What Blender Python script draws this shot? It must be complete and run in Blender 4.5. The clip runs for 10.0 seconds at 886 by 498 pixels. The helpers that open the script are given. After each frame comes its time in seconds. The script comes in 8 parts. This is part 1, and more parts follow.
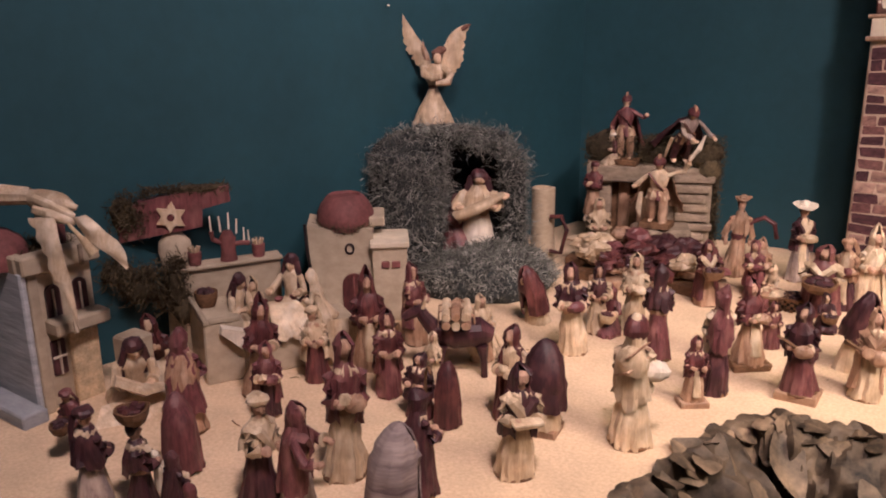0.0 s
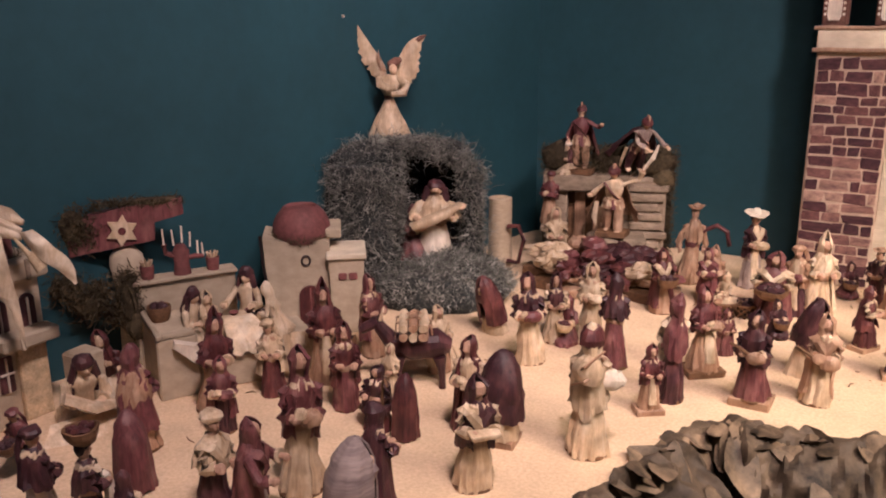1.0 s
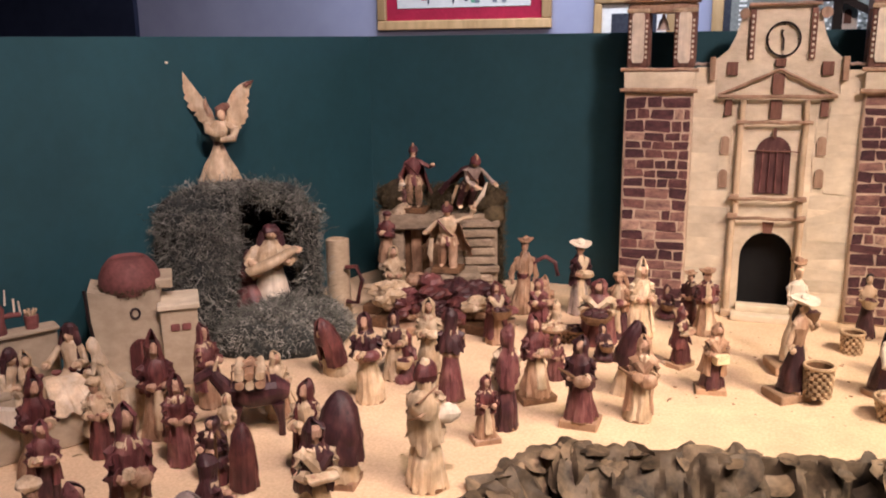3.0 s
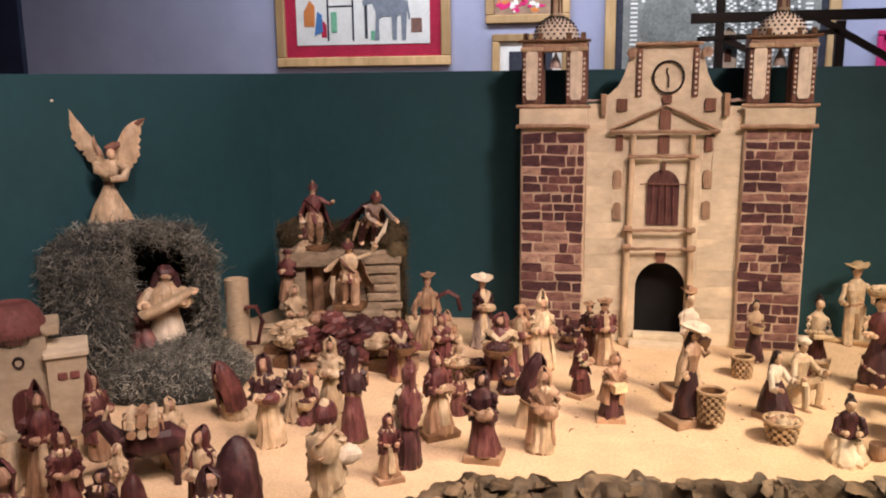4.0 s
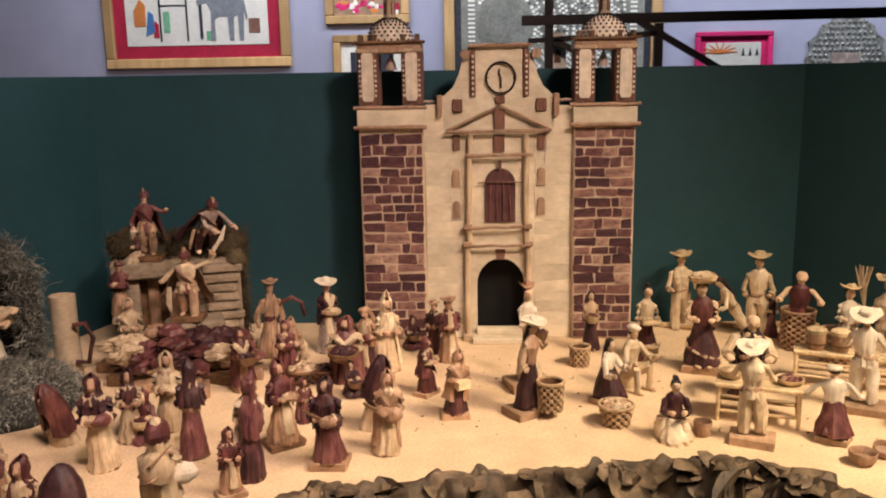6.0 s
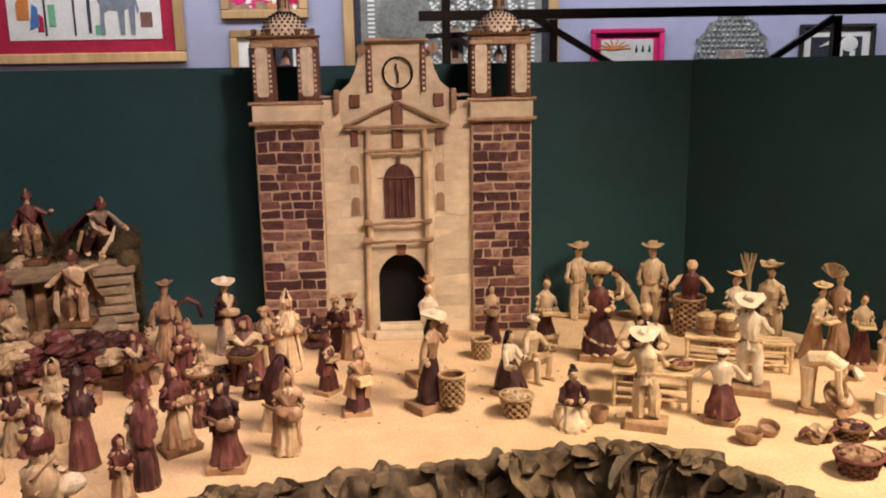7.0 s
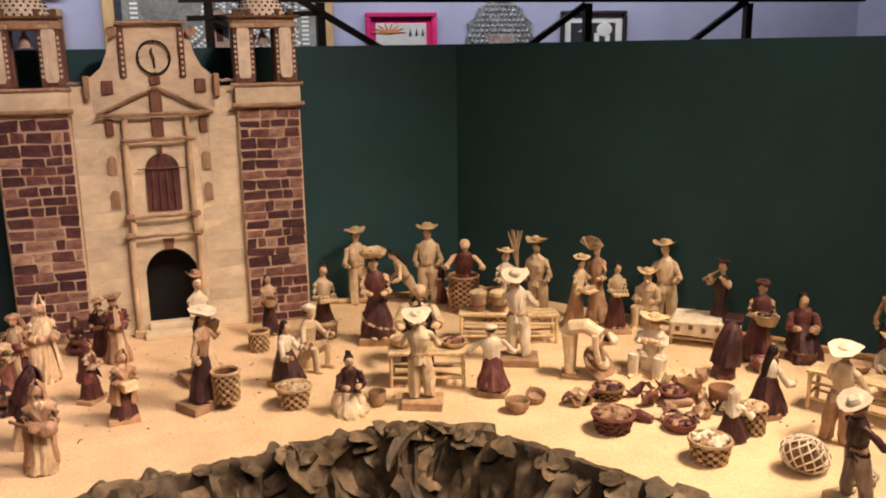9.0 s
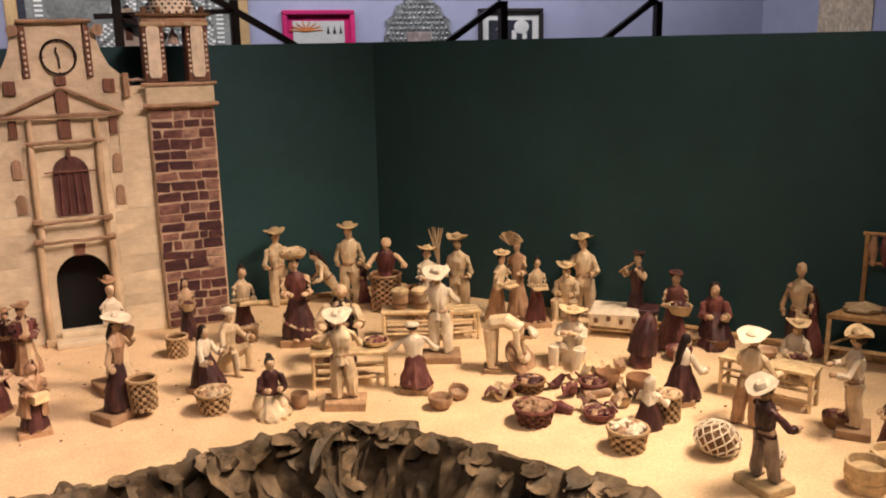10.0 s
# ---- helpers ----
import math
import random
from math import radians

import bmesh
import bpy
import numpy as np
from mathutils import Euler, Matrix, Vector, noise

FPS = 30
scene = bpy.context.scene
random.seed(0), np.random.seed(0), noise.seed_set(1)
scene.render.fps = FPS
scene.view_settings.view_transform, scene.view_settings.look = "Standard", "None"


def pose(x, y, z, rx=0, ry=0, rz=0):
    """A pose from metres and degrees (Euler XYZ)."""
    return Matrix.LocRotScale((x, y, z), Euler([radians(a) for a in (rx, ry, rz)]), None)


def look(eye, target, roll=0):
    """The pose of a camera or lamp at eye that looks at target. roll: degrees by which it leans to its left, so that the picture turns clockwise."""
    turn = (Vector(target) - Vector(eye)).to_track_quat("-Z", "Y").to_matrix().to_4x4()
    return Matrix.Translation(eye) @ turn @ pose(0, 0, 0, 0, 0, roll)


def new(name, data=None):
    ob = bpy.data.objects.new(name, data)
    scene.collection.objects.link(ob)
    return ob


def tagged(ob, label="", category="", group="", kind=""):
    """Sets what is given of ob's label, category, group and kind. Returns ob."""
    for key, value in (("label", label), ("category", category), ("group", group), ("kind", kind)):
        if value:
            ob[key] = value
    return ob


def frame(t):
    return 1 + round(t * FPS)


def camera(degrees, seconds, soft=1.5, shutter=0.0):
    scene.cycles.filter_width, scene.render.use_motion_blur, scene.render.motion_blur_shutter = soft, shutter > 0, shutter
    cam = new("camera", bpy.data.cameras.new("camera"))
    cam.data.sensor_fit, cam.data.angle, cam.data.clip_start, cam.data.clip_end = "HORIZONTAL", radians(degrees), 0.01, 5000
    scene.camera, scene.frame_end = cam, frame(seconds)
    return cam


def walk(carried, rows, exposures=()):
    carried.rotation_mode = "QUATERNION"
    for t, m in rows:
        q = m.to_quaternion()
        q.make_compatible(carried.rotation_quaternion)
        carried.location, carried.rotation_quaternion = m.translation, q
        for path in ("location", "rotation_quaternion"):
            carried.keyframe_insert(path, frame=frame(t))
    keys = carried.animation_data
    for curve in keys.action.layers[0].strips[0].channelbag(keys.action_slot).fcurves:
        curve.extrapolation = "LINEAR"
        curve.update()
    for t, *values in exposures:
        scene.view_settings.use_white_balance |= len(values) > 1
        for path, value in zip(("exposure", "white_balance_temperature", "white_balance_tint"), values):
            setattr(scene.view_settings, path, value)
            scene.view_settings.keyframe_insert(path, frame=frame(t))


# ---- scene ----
cam = camera(54.8, 10.0, 2.0)
PATH = [
    (0, (-0.129, -2.243, 0.679), (-1.149, -0.62, 0.107), -0.7),
    (0.5, (-0.13, -2.24, 0.678), (-1.114, -0.592, 0.114), -0.5),
    (1, (-0.125, -2.236, 0.682), (-1.068, -0.561, 0.129), -0.5),
    (1.5, (-0.119, -2.237, 0.681), (-1.012, -0.527, 0.153), -0.4),
    (2, (-0.11, -2.239, 0.683), (-0.936, -0.491, 0.172), -0.4),
    (2.5, (-0.1, -2.241, 0.684), (-0.844, -0.451, 0.192), -0.5),
    (3, (-0.087, -2.242, 0.691), (-0.721, -0.404, 0.222), -0.7),
    (4.5, (-0.065, -2.228, 0.694), (-0.413, -0.295, 0.32), -0.7),
    (5, (-0.055, -2.224, 0.695), (-0.327, -0.28, 0.312), -0.9),
    (5.5, (-0.048, -2.223, 0.698), (-0.239, -0.271, 0.306), -1.0),
    (7, (-0.021, -2.22, 0.693), (0.095, -0.265, 0.285), -1.0),
    (7.5, (-0.007, -2.217, 0.697), (0.225, -0.276, 0.276), -1.0),
    (8, (0.008, -2.219, 0.696), (0.373, -0.298, 0.273), -0.9),
    (8.5, (0.021, -2.217, 0.697), (0.512, -0.329, 0.258), -0.7),
    (9, (0.03, -2.215, 0.696), (0.612, -0.356, 0.243), -0.9),
    (9.5, (0.041, -2.217, 0.697), (0.697, -0.382, 0.245), -1.1),
    (10, (0.041, -2.221, 0.698), (0.785, -0.423, 0.236), -1.1),
]
walk(cam, [(t, look(*p)) for t, *p in PATH], [(0.0, 0.17, 5550, 13), (2.5, 0.38, 5600, 9), (3.0, 0.36, 5700, 8), (5.0, 0.09, 6250, 5), (5.5, 0.08, 6300, 4), (7.0, -0.05, 6500, 8), (8.0, -0.06, 6550, 9), (10.0, -0.07, 6500, 10)])

# ---- light ----
world = bpy.data.worlds.new("museum_dusk")
world.use_nodes = True
scene.world = world
world.node_tree.nodes["Background"].inputs[0].default_value = (0.55, 0.6, 0.75, 1)
world.node_tree.nodes["Background"].inputs[1].default_value = 0.02


def spot(name, eye, target, watts, angle, blend, colour, size):
    d = bpy.data.lights.new(name, "SPOT")
    d.energy, d.spot_size, d.spot_blend, d.color, d.shadow_soft_size = watts, radians(angle), blend, colour, size
    ob = new(name, d)
    ob.matrix_world = look(eye, target)
    return ob


def area(name, eye, target, watts, sx, sy, colour):
    d = bpy.data.lights.new(name, "AREA")
    d.shape, d.size, d.size_y, d.energy, d.color = "RECTANGLE", sx, sy, watts, colour
    ob = new(name, d)
    ob.matrix_world = look(eye, target)
    return ob


WARM = (1.0, 0.72, 0.48)
ROSY = (1.0, 0.72, 0.62)
spot("track_spot", (1.6, -1.45, 2.25), (0.42, -0.72, 0.0), 700, 57, 1.0, (1.0, 0.745, 0.515), 0.34)
spot("track_spot", (0.75, -2.45, 2.25), (0.15, -0.90, 0.0), 85, 66, 1.0, WARM, 0.20)
spot("track_spot", (0.05, -2.05, 2.25), (-1.25, -1.14, 0.28), 225, 80, 1.0, ROSY, 0.16)
spot("track_spot", (1.0, -2.05, 2.25), (-0.74, 0.05, 0.82), 340, 64, 1.0, ROSY, 0.16)
# unseen spot, added as fill for the screen's right panel and the market
spot("track_spot", (-0.7, -2.5, 2.1), (1.40, -0.60, 0.15), 72, 50, 1.0, (1.0, 0.78, 0.62), 0.20)
area("gallery_light", (0.75, 1.35, 2.05), (0.75, 2.4, 1.0), 86, 5.4, 0.3, (0.86, 0.88, 1.0))

# unseen cool fill lamp, added to lift the house's side wall
area("visitor_side_fill", (-3.4, -3.9, 2.2), (-1.45, -1.6, 0.1), 4, 0.6, 0.6, (0.80, 0.88, 1.0))

# ---- materials ----
def mat(name, dark, light, scale=60.0, stretch=(1, 1, 1), rough=0.8, bump=0.25, stain=0.35, metal=0.0, vary=0.25, fine=6.0, spec=0.3, island=0.0, fade=None):
    """A surface with grain and larger stains; vary: how far one object differs from the next."""
    m = bpy.data.materials.new(name)
    m.use_nodes = True
    nt = m.node_tree
    N, L = nt.nodes, nt.links
    p = N["Principled BSDF"]
    co = N.new("ShaderNodeTexCoord")
    info = N.new("ShaderNodeObjectInfo")
    add = N.new("ShaderNodeVectorMath")
    add.operation = "MULTIPLY_ADD"
    L.new(info.outputs["Random"], add.inputs[0])
    add.inputs[1].default_value = (7.3, 3.1, 5.7)
    L.new(co.outputs["Object"], add.inputs[2])
    mp = N.new("ShaderNodeMapping")
    mp.inputs["Scale"].default_value = stretch
    L.new(add.outputs[0], mp.inputs["Vector"])
    n1 = N.new("ShaderNodeTexNoise")
    n1.inputs["Scale"].default_value, n1.inputs["Detail"].default_value, n1.inputs["Roughness"].default_value = scale, 5, 0.65
    L.new(mp.outputs[0], n1.inputs["Vector"])
    ramp = N.new("ShaderNodeValToRGB")
    ramp.color_ramp.elements[0].position, ramp.color_ramp.elements[1].position = 0.3, 0.7
    ramp.color_ramp.elements[0].color, ramp.color_ramp.elements[1].color = (*dark, 1), (*light, 1)
    L.new(n1.outputs[0], ramp.inputs[0])
    n2 = N.new("ShaderNodeTexNoise")
    n2.inputs["Scale"].default_value, n2.inputs["Detail"].default_value = scale / fine, 3
    L.new(add.outputs[0], n2.inputs["Vector"])
    val = N.new("ShaderNodeMapRange")
    val.inputs["From Min"].default_value, val.inputs["From Max"].default_value = 0.3, 0.7
    val.inputs["To Min"].default_value, val.inputs["To Max"].default_value = 1 - stain, 1 + stain * 0.5
    L.new(n2.outputs[0], val.inputs["Value"])
    each = N.new("ShaderNodeMapRange")
    each.inputs["To Min"].default_value, each.inputs["To Max"].default_value = 1 - vary, 1 + vary
    L.new(info.outputs["Random"], each.inputs["Value"])
    mul = N.new("ShaderNodeMath")
    mul.operation = "MULTIPLY"
    L.new(val.outputs[0], mul.inputs[0])
    L.new(each.outputs[0], mul.inputs[1])
    geo = N.new("ShaderNodeNewGeometry")
    isle = N.new("ShaderNodeMapRange")
    isle.inputs["To Min"].default_value, isle.inputs["To Max"].default_value = 1 - island, 1 + island
    L.new(geo.outputs["Random Per Island"], isle.inputs["Value"])
    mul2 = N.new("ShaderNodeMath")
    mul2.operation = "MULTIPLY"
    L.new(mul.outputs[0], mul2.inputs[0])
    L.new(isle.outputs[0], mul2.inputs[1])
    mul = mul2
    mix = N.new("ShaderNodeVectorMath")
    mix.operation = "SCALE"
    L.new(ramp.outputs[0], mix.inputs[0])
    if fade:
        # unevenly taken dye: paler blotches along the leaf
        mq = N.new("ShaderNodeMapping")
        mq.inputs["Scale"].default_value = (1, 1, 0.4)
        L.new(add.outputs[0], mq.inputs["Vector"])
        n3 = N.new("ShaderNodeTexNoise")
        n3.inputs["Scale"].default_value, n3.inputs["Detail"].default_value = 55, 3
        L.new(mq.outputs[0], n3.inputs["Vector"])
        amount = N.new("ShaderNodeMapRange")
        amount.inputs["From Min"].default_value, amount.inputs["From Max"].default_value = 0.47, 0.68
        amount.inputs["To Max"].default_value = 0.75
        L.new(n3.outputs[0], amount.inputs["Value"])
        dye = N.new("ShaderNodeMixRGB")
        dye.inputs[2].default_value = (*fade, 1)
        L.new(amount.outputs[0], dye.inputs[0])
        L.new(ramp.outputs[0], dye.inputs[1])
        L.new(dye.outputs[0], mix.inputs[0])
    L.new(mul.outputs[0], mix.inputs["Scale"])
    L.new(mix.outputs[0], p.inputs["Base Color"])
    p.inputs["Roughness"].default_value, p.inputs["Metallic"].default_value = rough, metal
    p.inputs["Specular IOR Level"].default_value = spec
    b = N.new("ShaderNodeBump")
    b.inputs["Strength"].default_value, b.inputs["Distance"].default_value = bump, 0.003
    L.new(n1.outputs[0], b.inputs["Height"])
    L.new(b.outputs[0], p.inputs["Normal"])
    return m


UP = (1, 1, 0.07)  # fibres that run upwards
HUSK = dict(rough=0.5, bump=0.3, stain=0.3, vary=0.16, fine=7.0, spec=0.45, island=0.14)
CREAM = mat("cream_husk", (0.43, 0.305, 0.185), (0.60, 0.455, 0.30), 260, UP, fade=(0.70, 0.57, 0.41), **HUSK)
PALE = mat("pale_cream_husk", (0.54, 0.40, 0.25), (0.70, 0.55, 0.38), 260, UP, fade=(0.78, 0.66, 0.50), **HUSK)
WHITE = mat("white_husk", (0.66, 0.56, 0.44), (0.80, 0.71, 0.58), 260, UP, 0.5, 0.3, 0.2, vary=0.08, island=0.1, spec=0.45)
TAN = mat("tan_husk", (0.26, 0.145, 0.085), (0.40, 0.24, 0.15), 260, UP, fade=(0.55, 0.38, 0.26), **HUSK)
PINK = mat("rose_husk", (0.082, 0.022, 0.026), (0.185, 0.062, 0.062), 260, UP, fade=(0.27, 0.120, 0.105), **HUSK)
MAROON = mat("maroon_husk", (0.043, 0.011, 0.013), (0.112, 0.031, 0.032), 260, UP, fade=(0.21, 0.070, 0.060), **HUSK)
PURPLE = mat("purple_husk", (0.024, 0.008, 0.011), (0.062, 0.020, 0.025), 260, UP, fade=(0.13, 0.050, 0.049), **HUSK)
GREY = mat("grey_husk", (0.20, 0.145, 0.13), (0.36, 0.28, 0.24), 260, UP, fade=(0.50, 0.40, 0.32), **HUSK)
SKIN = mat("pale_husk", (0.54, 0.36, 0.23), (0.70, 0.51, 0.35), 300, UP, 0.6, 0.2, 0.2, island=0.1)
DUSKSKIN = mat("tan_face_husk", (0.36, 0.21, 0.14), (0.52, 0.33, 0.23), 300, UP, 0.6, 0.2, 0.2, island=0.1)
HAIR = mat("black_fibre", (0.010, 0.006, 0.006), (0.035, 0.02, 0.02), 500, UP, 0.55, 0.4, island=0.2)
STRAW = mat("straw", (0.50, 0.36, 0.20), (0.72, 0.56, 0.36), 300, (1, 1, 1), 0.65, 0.4, island=0.18)
WOOD = mat("raw_wood", (0.30, 0.17, 0.075), (0.52, 0.33, 0.17), 120, (1, 0.15, 1), 0.65, 0.3)
DARKWOOD = mat("dark_wood", (0.10, 0.05, 0.025), (0.22, 0.12, 0.06), 120, (1, 0.15, 1), 0.65, 0.3)
BASEWOOD = mat("pale_base_wood", (0.33, 0.20, 0.12), (0.46, 0.30, 0.19), 120, (1, 0.15, 1), 0.7, 0.3)
CLAY = mat("red_clay", (0.13, 0.045, 0.042), (0.23, 0.085, 0.078), 90, (1, 1, 1), 0.7, 0.2)
WALLPAINT = mat("teal_paint", (0.0185, 0.060, 0.074), (0.0215, 0.069, 0.085), 30, (1, 1, 1), 0.6, 0.05, 0.12, vary=0.0)
SAND = mat("sand_cloth", (0.63, 0.45, 0.28), (0.82, 0.62, 0.41), 170, (1, 1, 1), 0.9, 0.4, 0.13, vary=0.0, fine=14)
STONE = mat("plaster_husk", (0.40, 0.31, 0.205), (0.54, 0.43, 0.30), 60, (1, 1, 2.5), 0.8, 0.4, 0.25, vary=0.06)
PAPER = mat("painted_paper", (0.030, 0.023, 0.016), (0.270, 0.190, 0.118), 26, (1, 1, 1), 0.62, 0.35, 0.5, vary=0.0, fine=2.2, spec=0.35, island=0.4)
# under-sheet colour: black paint plus the shade in gaps between the leaves
PAPERBLACK = mat("black_paint_and_gap_shade", (0.010, 0.008, 0.007), (0.200, 0.145, 0.095), 16, (1, 1, 1), 0.65, 0.3, 0.5, vary=0.0, fine=2.2, spec=0.3)
LAVENDER = mat("lavender_wall", (0.35, 0.345, 0.455), (0.39, 0.385, 0.49), 8, (1, 1, 1), 0.7, 0.05, 0.1, vary=0.0)
NAVY = mat("navy_wall", (0.02, 0.025, 0.05), (0.03, 0.035, 0.065), 8, (1, 1, 1), 0.7, 0.05, 0.1, vary=0.0)
FLOOR = mat("gallery_floor", (0.05, 0.04, 0.035), (0.09, 0.07, 0.06), 10, (1, 1, 1), 0.5, 0.1, 0.3, vary=0.0)
CEIL = mat("ceiling_paint", (0.07, 0.07, 0.08), (0.09, 0.09, 0.10), 10, (1, 1, 1), 0.8, 0.05, 0.1, vary=0.0)
MOSS = mat("grey_moss", (0.070, 0.070, 0.061), (0.175, 0.173, 0.150), 90, (1, 1, 1), 0.9, 0.3, 0.4, vary=0.0, island=0.5)
GREEN = mat("dried_green_moss", (0.032, 0.024, 0.013), (0.120, 0.088, 0.046), 90, (1, 1, 1), 0.9, 0.3, 0.5, vary=0.0, island=0.5)
# near-black that stands for shade in the doorway and the grotto
BLACK = mat("black_for_shade", (0.004, 0.004, 0.005), (0.007, 0.007, 0.008), 20, (1, 1, 1), 0.8, 0.0, 0.1, vary=0.0)

# ---- mesh tools ----
class Mesh:
    """Gathers vertices and faces of one part."""

    def __init__(self, seed=0):
        self.v, self.f, self.m, self.T, self.mats = [], [], [], Matrix(), []
        self.rnd = random.Random(seed)

    def slot(self, material):
        if material not in self.mats:
            self.mats.append(material)
        return self.mats.index(material)

    def add(self, verts, faces, material):
        k, s = len(self.v), self.slot(material)
        self.v += [self.T @ Vector(p) for p in verts]
        self.f += [tuple(i + k for i in f) for f in faces]
        self.m += [s] * len(faces)

    def lathe(self, rings, material, n=20, pleat=0, amp=0.0, arc=None, thick=0.0, cap=True):
        """rings: (z, rx, ry, cx, cy) from below. arc: half-width in degrees of an opening towards -y; the shell then gets a thickness."""
        rings = [tuple(r) + (0.0,) * (5 - len(r)) for r in rings]
        ph = self.rnd.uniform(0, 6.28)
        fold = [self.rnd.uniform(-1.3, 1.3) * amp for _ in range(n + 1)]
        fold[n] = fold[0] if arc is None else fold[n]
        closed = arc is None
        a0 = -math.pi / 2 + (0 if closed else radians(arc))
        span = 2 * math.pi - (0 if closed else 2 * radians(arc))
        cols = n if closed else n + 1
        verts, faces = [], []

        def sheet(inset):
            k = len(verts)
            for i, (z, rx, ry, cx, cy) in enumerate(rings):
                fade = 1 - i / max(1, len(rings) - 1)
                for j in range(cols):
                    a = a0 + span * j / n
                    w = 1 + amp * fade * (math.sin(pleat * a + ph) + 0.5 * math.sin(pleat * 1.7 * a + 2 * ph)) + fold[j] * (0.35 + 0.65 * fade)
                    verts.append((cx + (rx - inset) * w * math.cos(a), cy + (ry - inset) * w * math.sin(a), z))
            for i in range(len(rings) - 1):
                for j in range(n):
                    a, b = k + i * cols + j, k + i * cols + (j + 1) % cols
                    q = (a, b, b + cols, a + cols)
                    faces.append(q if inset == 0 else q[::-1])
            return k

        k0 = sheet(0)
        if closed:
            if cap:
                faces.append(tuple(range(n - 1, -1, -1)))
                faces.append(tuple(range((len(rings) - 1) * n, len(rings) * n)))
        else:
            k1 = sheet(thick or 0.012)
            top = len(rings) - 1
            for j in range(n):
                faces.append((k1 + j, k1 + j + 1, k0 + j + 1, k0 + j))
                faces.append((k0 + top * cols + j, k0 + top * cols + j + 1, k1 + top * cols + j + 1, k1 + top * cols + j))
            for i in range(top):
                faces.append((k0 + i * cols, k0 + (i + 1) * cols, k1 + (i + 1) * cols, k1 + i * cols))
                faces.append((k1 + i * cols + n, k1 + (i + 1) * cols + n, k0 + (i + 1) * cols + n, k0 + i * cols + n))
        self.add(verts, faces, material)

    def cloth(self, rings, material, n=40, amp=0.08, front=0.0, edge=0.0, point=0.0, thick=0.009, fine=2):
        """A husk drape over rings from below, with creased folds and an uneven lower edge. front: half-width in degrees of a gap towards -y."""
        rings = [tuple(r) + (0.0,) * (5 - len(r)) for r in rings]
        full = []
        for p, q in zip(rings, rings[1:]):
            full += [tuple(u + (w - u) * k / fine for u, w in zip(p, q)) for k in range(fine)]
        full.append(rings[-1])
        R = self.rnd
        wave = [(f + R.choice((0, 1)), R.uniform(0, 6.28), R.uniform(0.5, 1)) for f in (3, 7, 12)]
        hem = [(f, R.uniform(0, 6.28)) for f in (2, 5, 9)]
        swirl = R.uniform(-0.5, 0.5)

        def tri(x):
            return math.asin(math.sin(x)) / 1.5708

        closed = not front
        a0, span = -math.pi / 2 + radians(front), 2 * math.pi - 2 * radians(front)
        cols = n if closed else n + 1
        verts, faces, starts = [], [], []
        for inset in ((0.0,) if closed else (0.0, thick)):
            k = len(verts)
            starts.append(k)
            for i, (z, rx, ry, cx, cy) in enumerate(full):
                t = i / (len(full) - 1)
                for j in range(cols):
                    a = a0 + span * j / n
                    b = a + swirl * t
                    w = 1 + amp * (1.15 - t) * sum(g * tri(f * b + p) for f, p, g in wave) / 1.6
                    dz = edge * (1 - t) ** 2 * sum(tri(f * a + p) for f, p in hem) / 2 + point * (1 - t) ** 2 * max(0, math.sin(a)) ** 4
                    verts.append((cx + (rx - inset) * w * math.cos(a), cy + (ry - inset) * w * math.sin(a), z - dz))
            for i in range(len(full) - 1):
                for j in range(n):
                    p, q = k + i * cols + j, k + i * cols + (j + 1) % cols
                    face = (p, q, q + cols, p + cols)
                    faces.append(face[::-1] if inset else face)
        if not closed:
            k0, k1 = starts
            top = len(full) - 1
            for j in range(n):
                faces.append((k1 + j, k1 + j + 1, k0 + j + 1, k0 + j))
            for i in range(top):
                faces.append((k0 + i * cols, k0 + (i + 1) * cols, k1 + (i + 1) * cols, k1 + i * cols))
                faces.append((k1 + i * cols + n, k1 + (i + 1) * cols + n, k0 + (i + 1) * cols + n, k0 + i * cols + n))
        self.add(verts, faces, material)

    def band(self, pts, width, material, normal=(0, -1, 0)):
        """A flat folded husk band along a line of points."""
        pts = [Vector(p) for p in pts]
        verts = []
        for i, p in enumerate(pts):
            t = (pts[min(i + 1, len(pts) - 1)] - pts[max(i - 1, 0)]).normalized()
            s = t.cross(Vector(normal)).normalized() * width * 0.5
            verts += [p - s, p + Vector(normal) * width * 0.25, p + s]
        faces = [(3 * i + j, 3 * i + j + 1, 3 * i + j + 4, 3 * i + j + 3) for i in range(len(pts) - 1) for j in range(2)]
        self.add(verts, faces, material)

    def limb(self, pts, radii, material, n=8, flat=1.0):
        pts = [Vector(p) for p in pts]
        verts, faces = [], []
        for i, p in enumerate(pts):
            d = (pts[min(i + 1, len(pts) - 1)] - pts[max(i - 1, 0)]).normalized()
            side = d.cross(Vector((0, 0, 1)) if abs(d.z) < 0.9 else Vector((0, 1, 0))).normalized()
            over = side.cross(d)
            for j in range(n):
                a = 2 * math.pi * j / n
                verts.append(p + radii[i] * (math.cos(a) * side + flat * math.sin(a) * over))
        for i in range(len(pts) - 1):
            for j in range(n):
                a, b = i * n + j, i * n + (j + 1) % n
                faces.append((a, a + n, b + n, b))
        faces.append(tuple(range(n)))
        faces.append(tuple(range(len(pts) * n - 1, (len(pts) - 1) * n - 1, -1)))
        self.add(verts, faces, material)

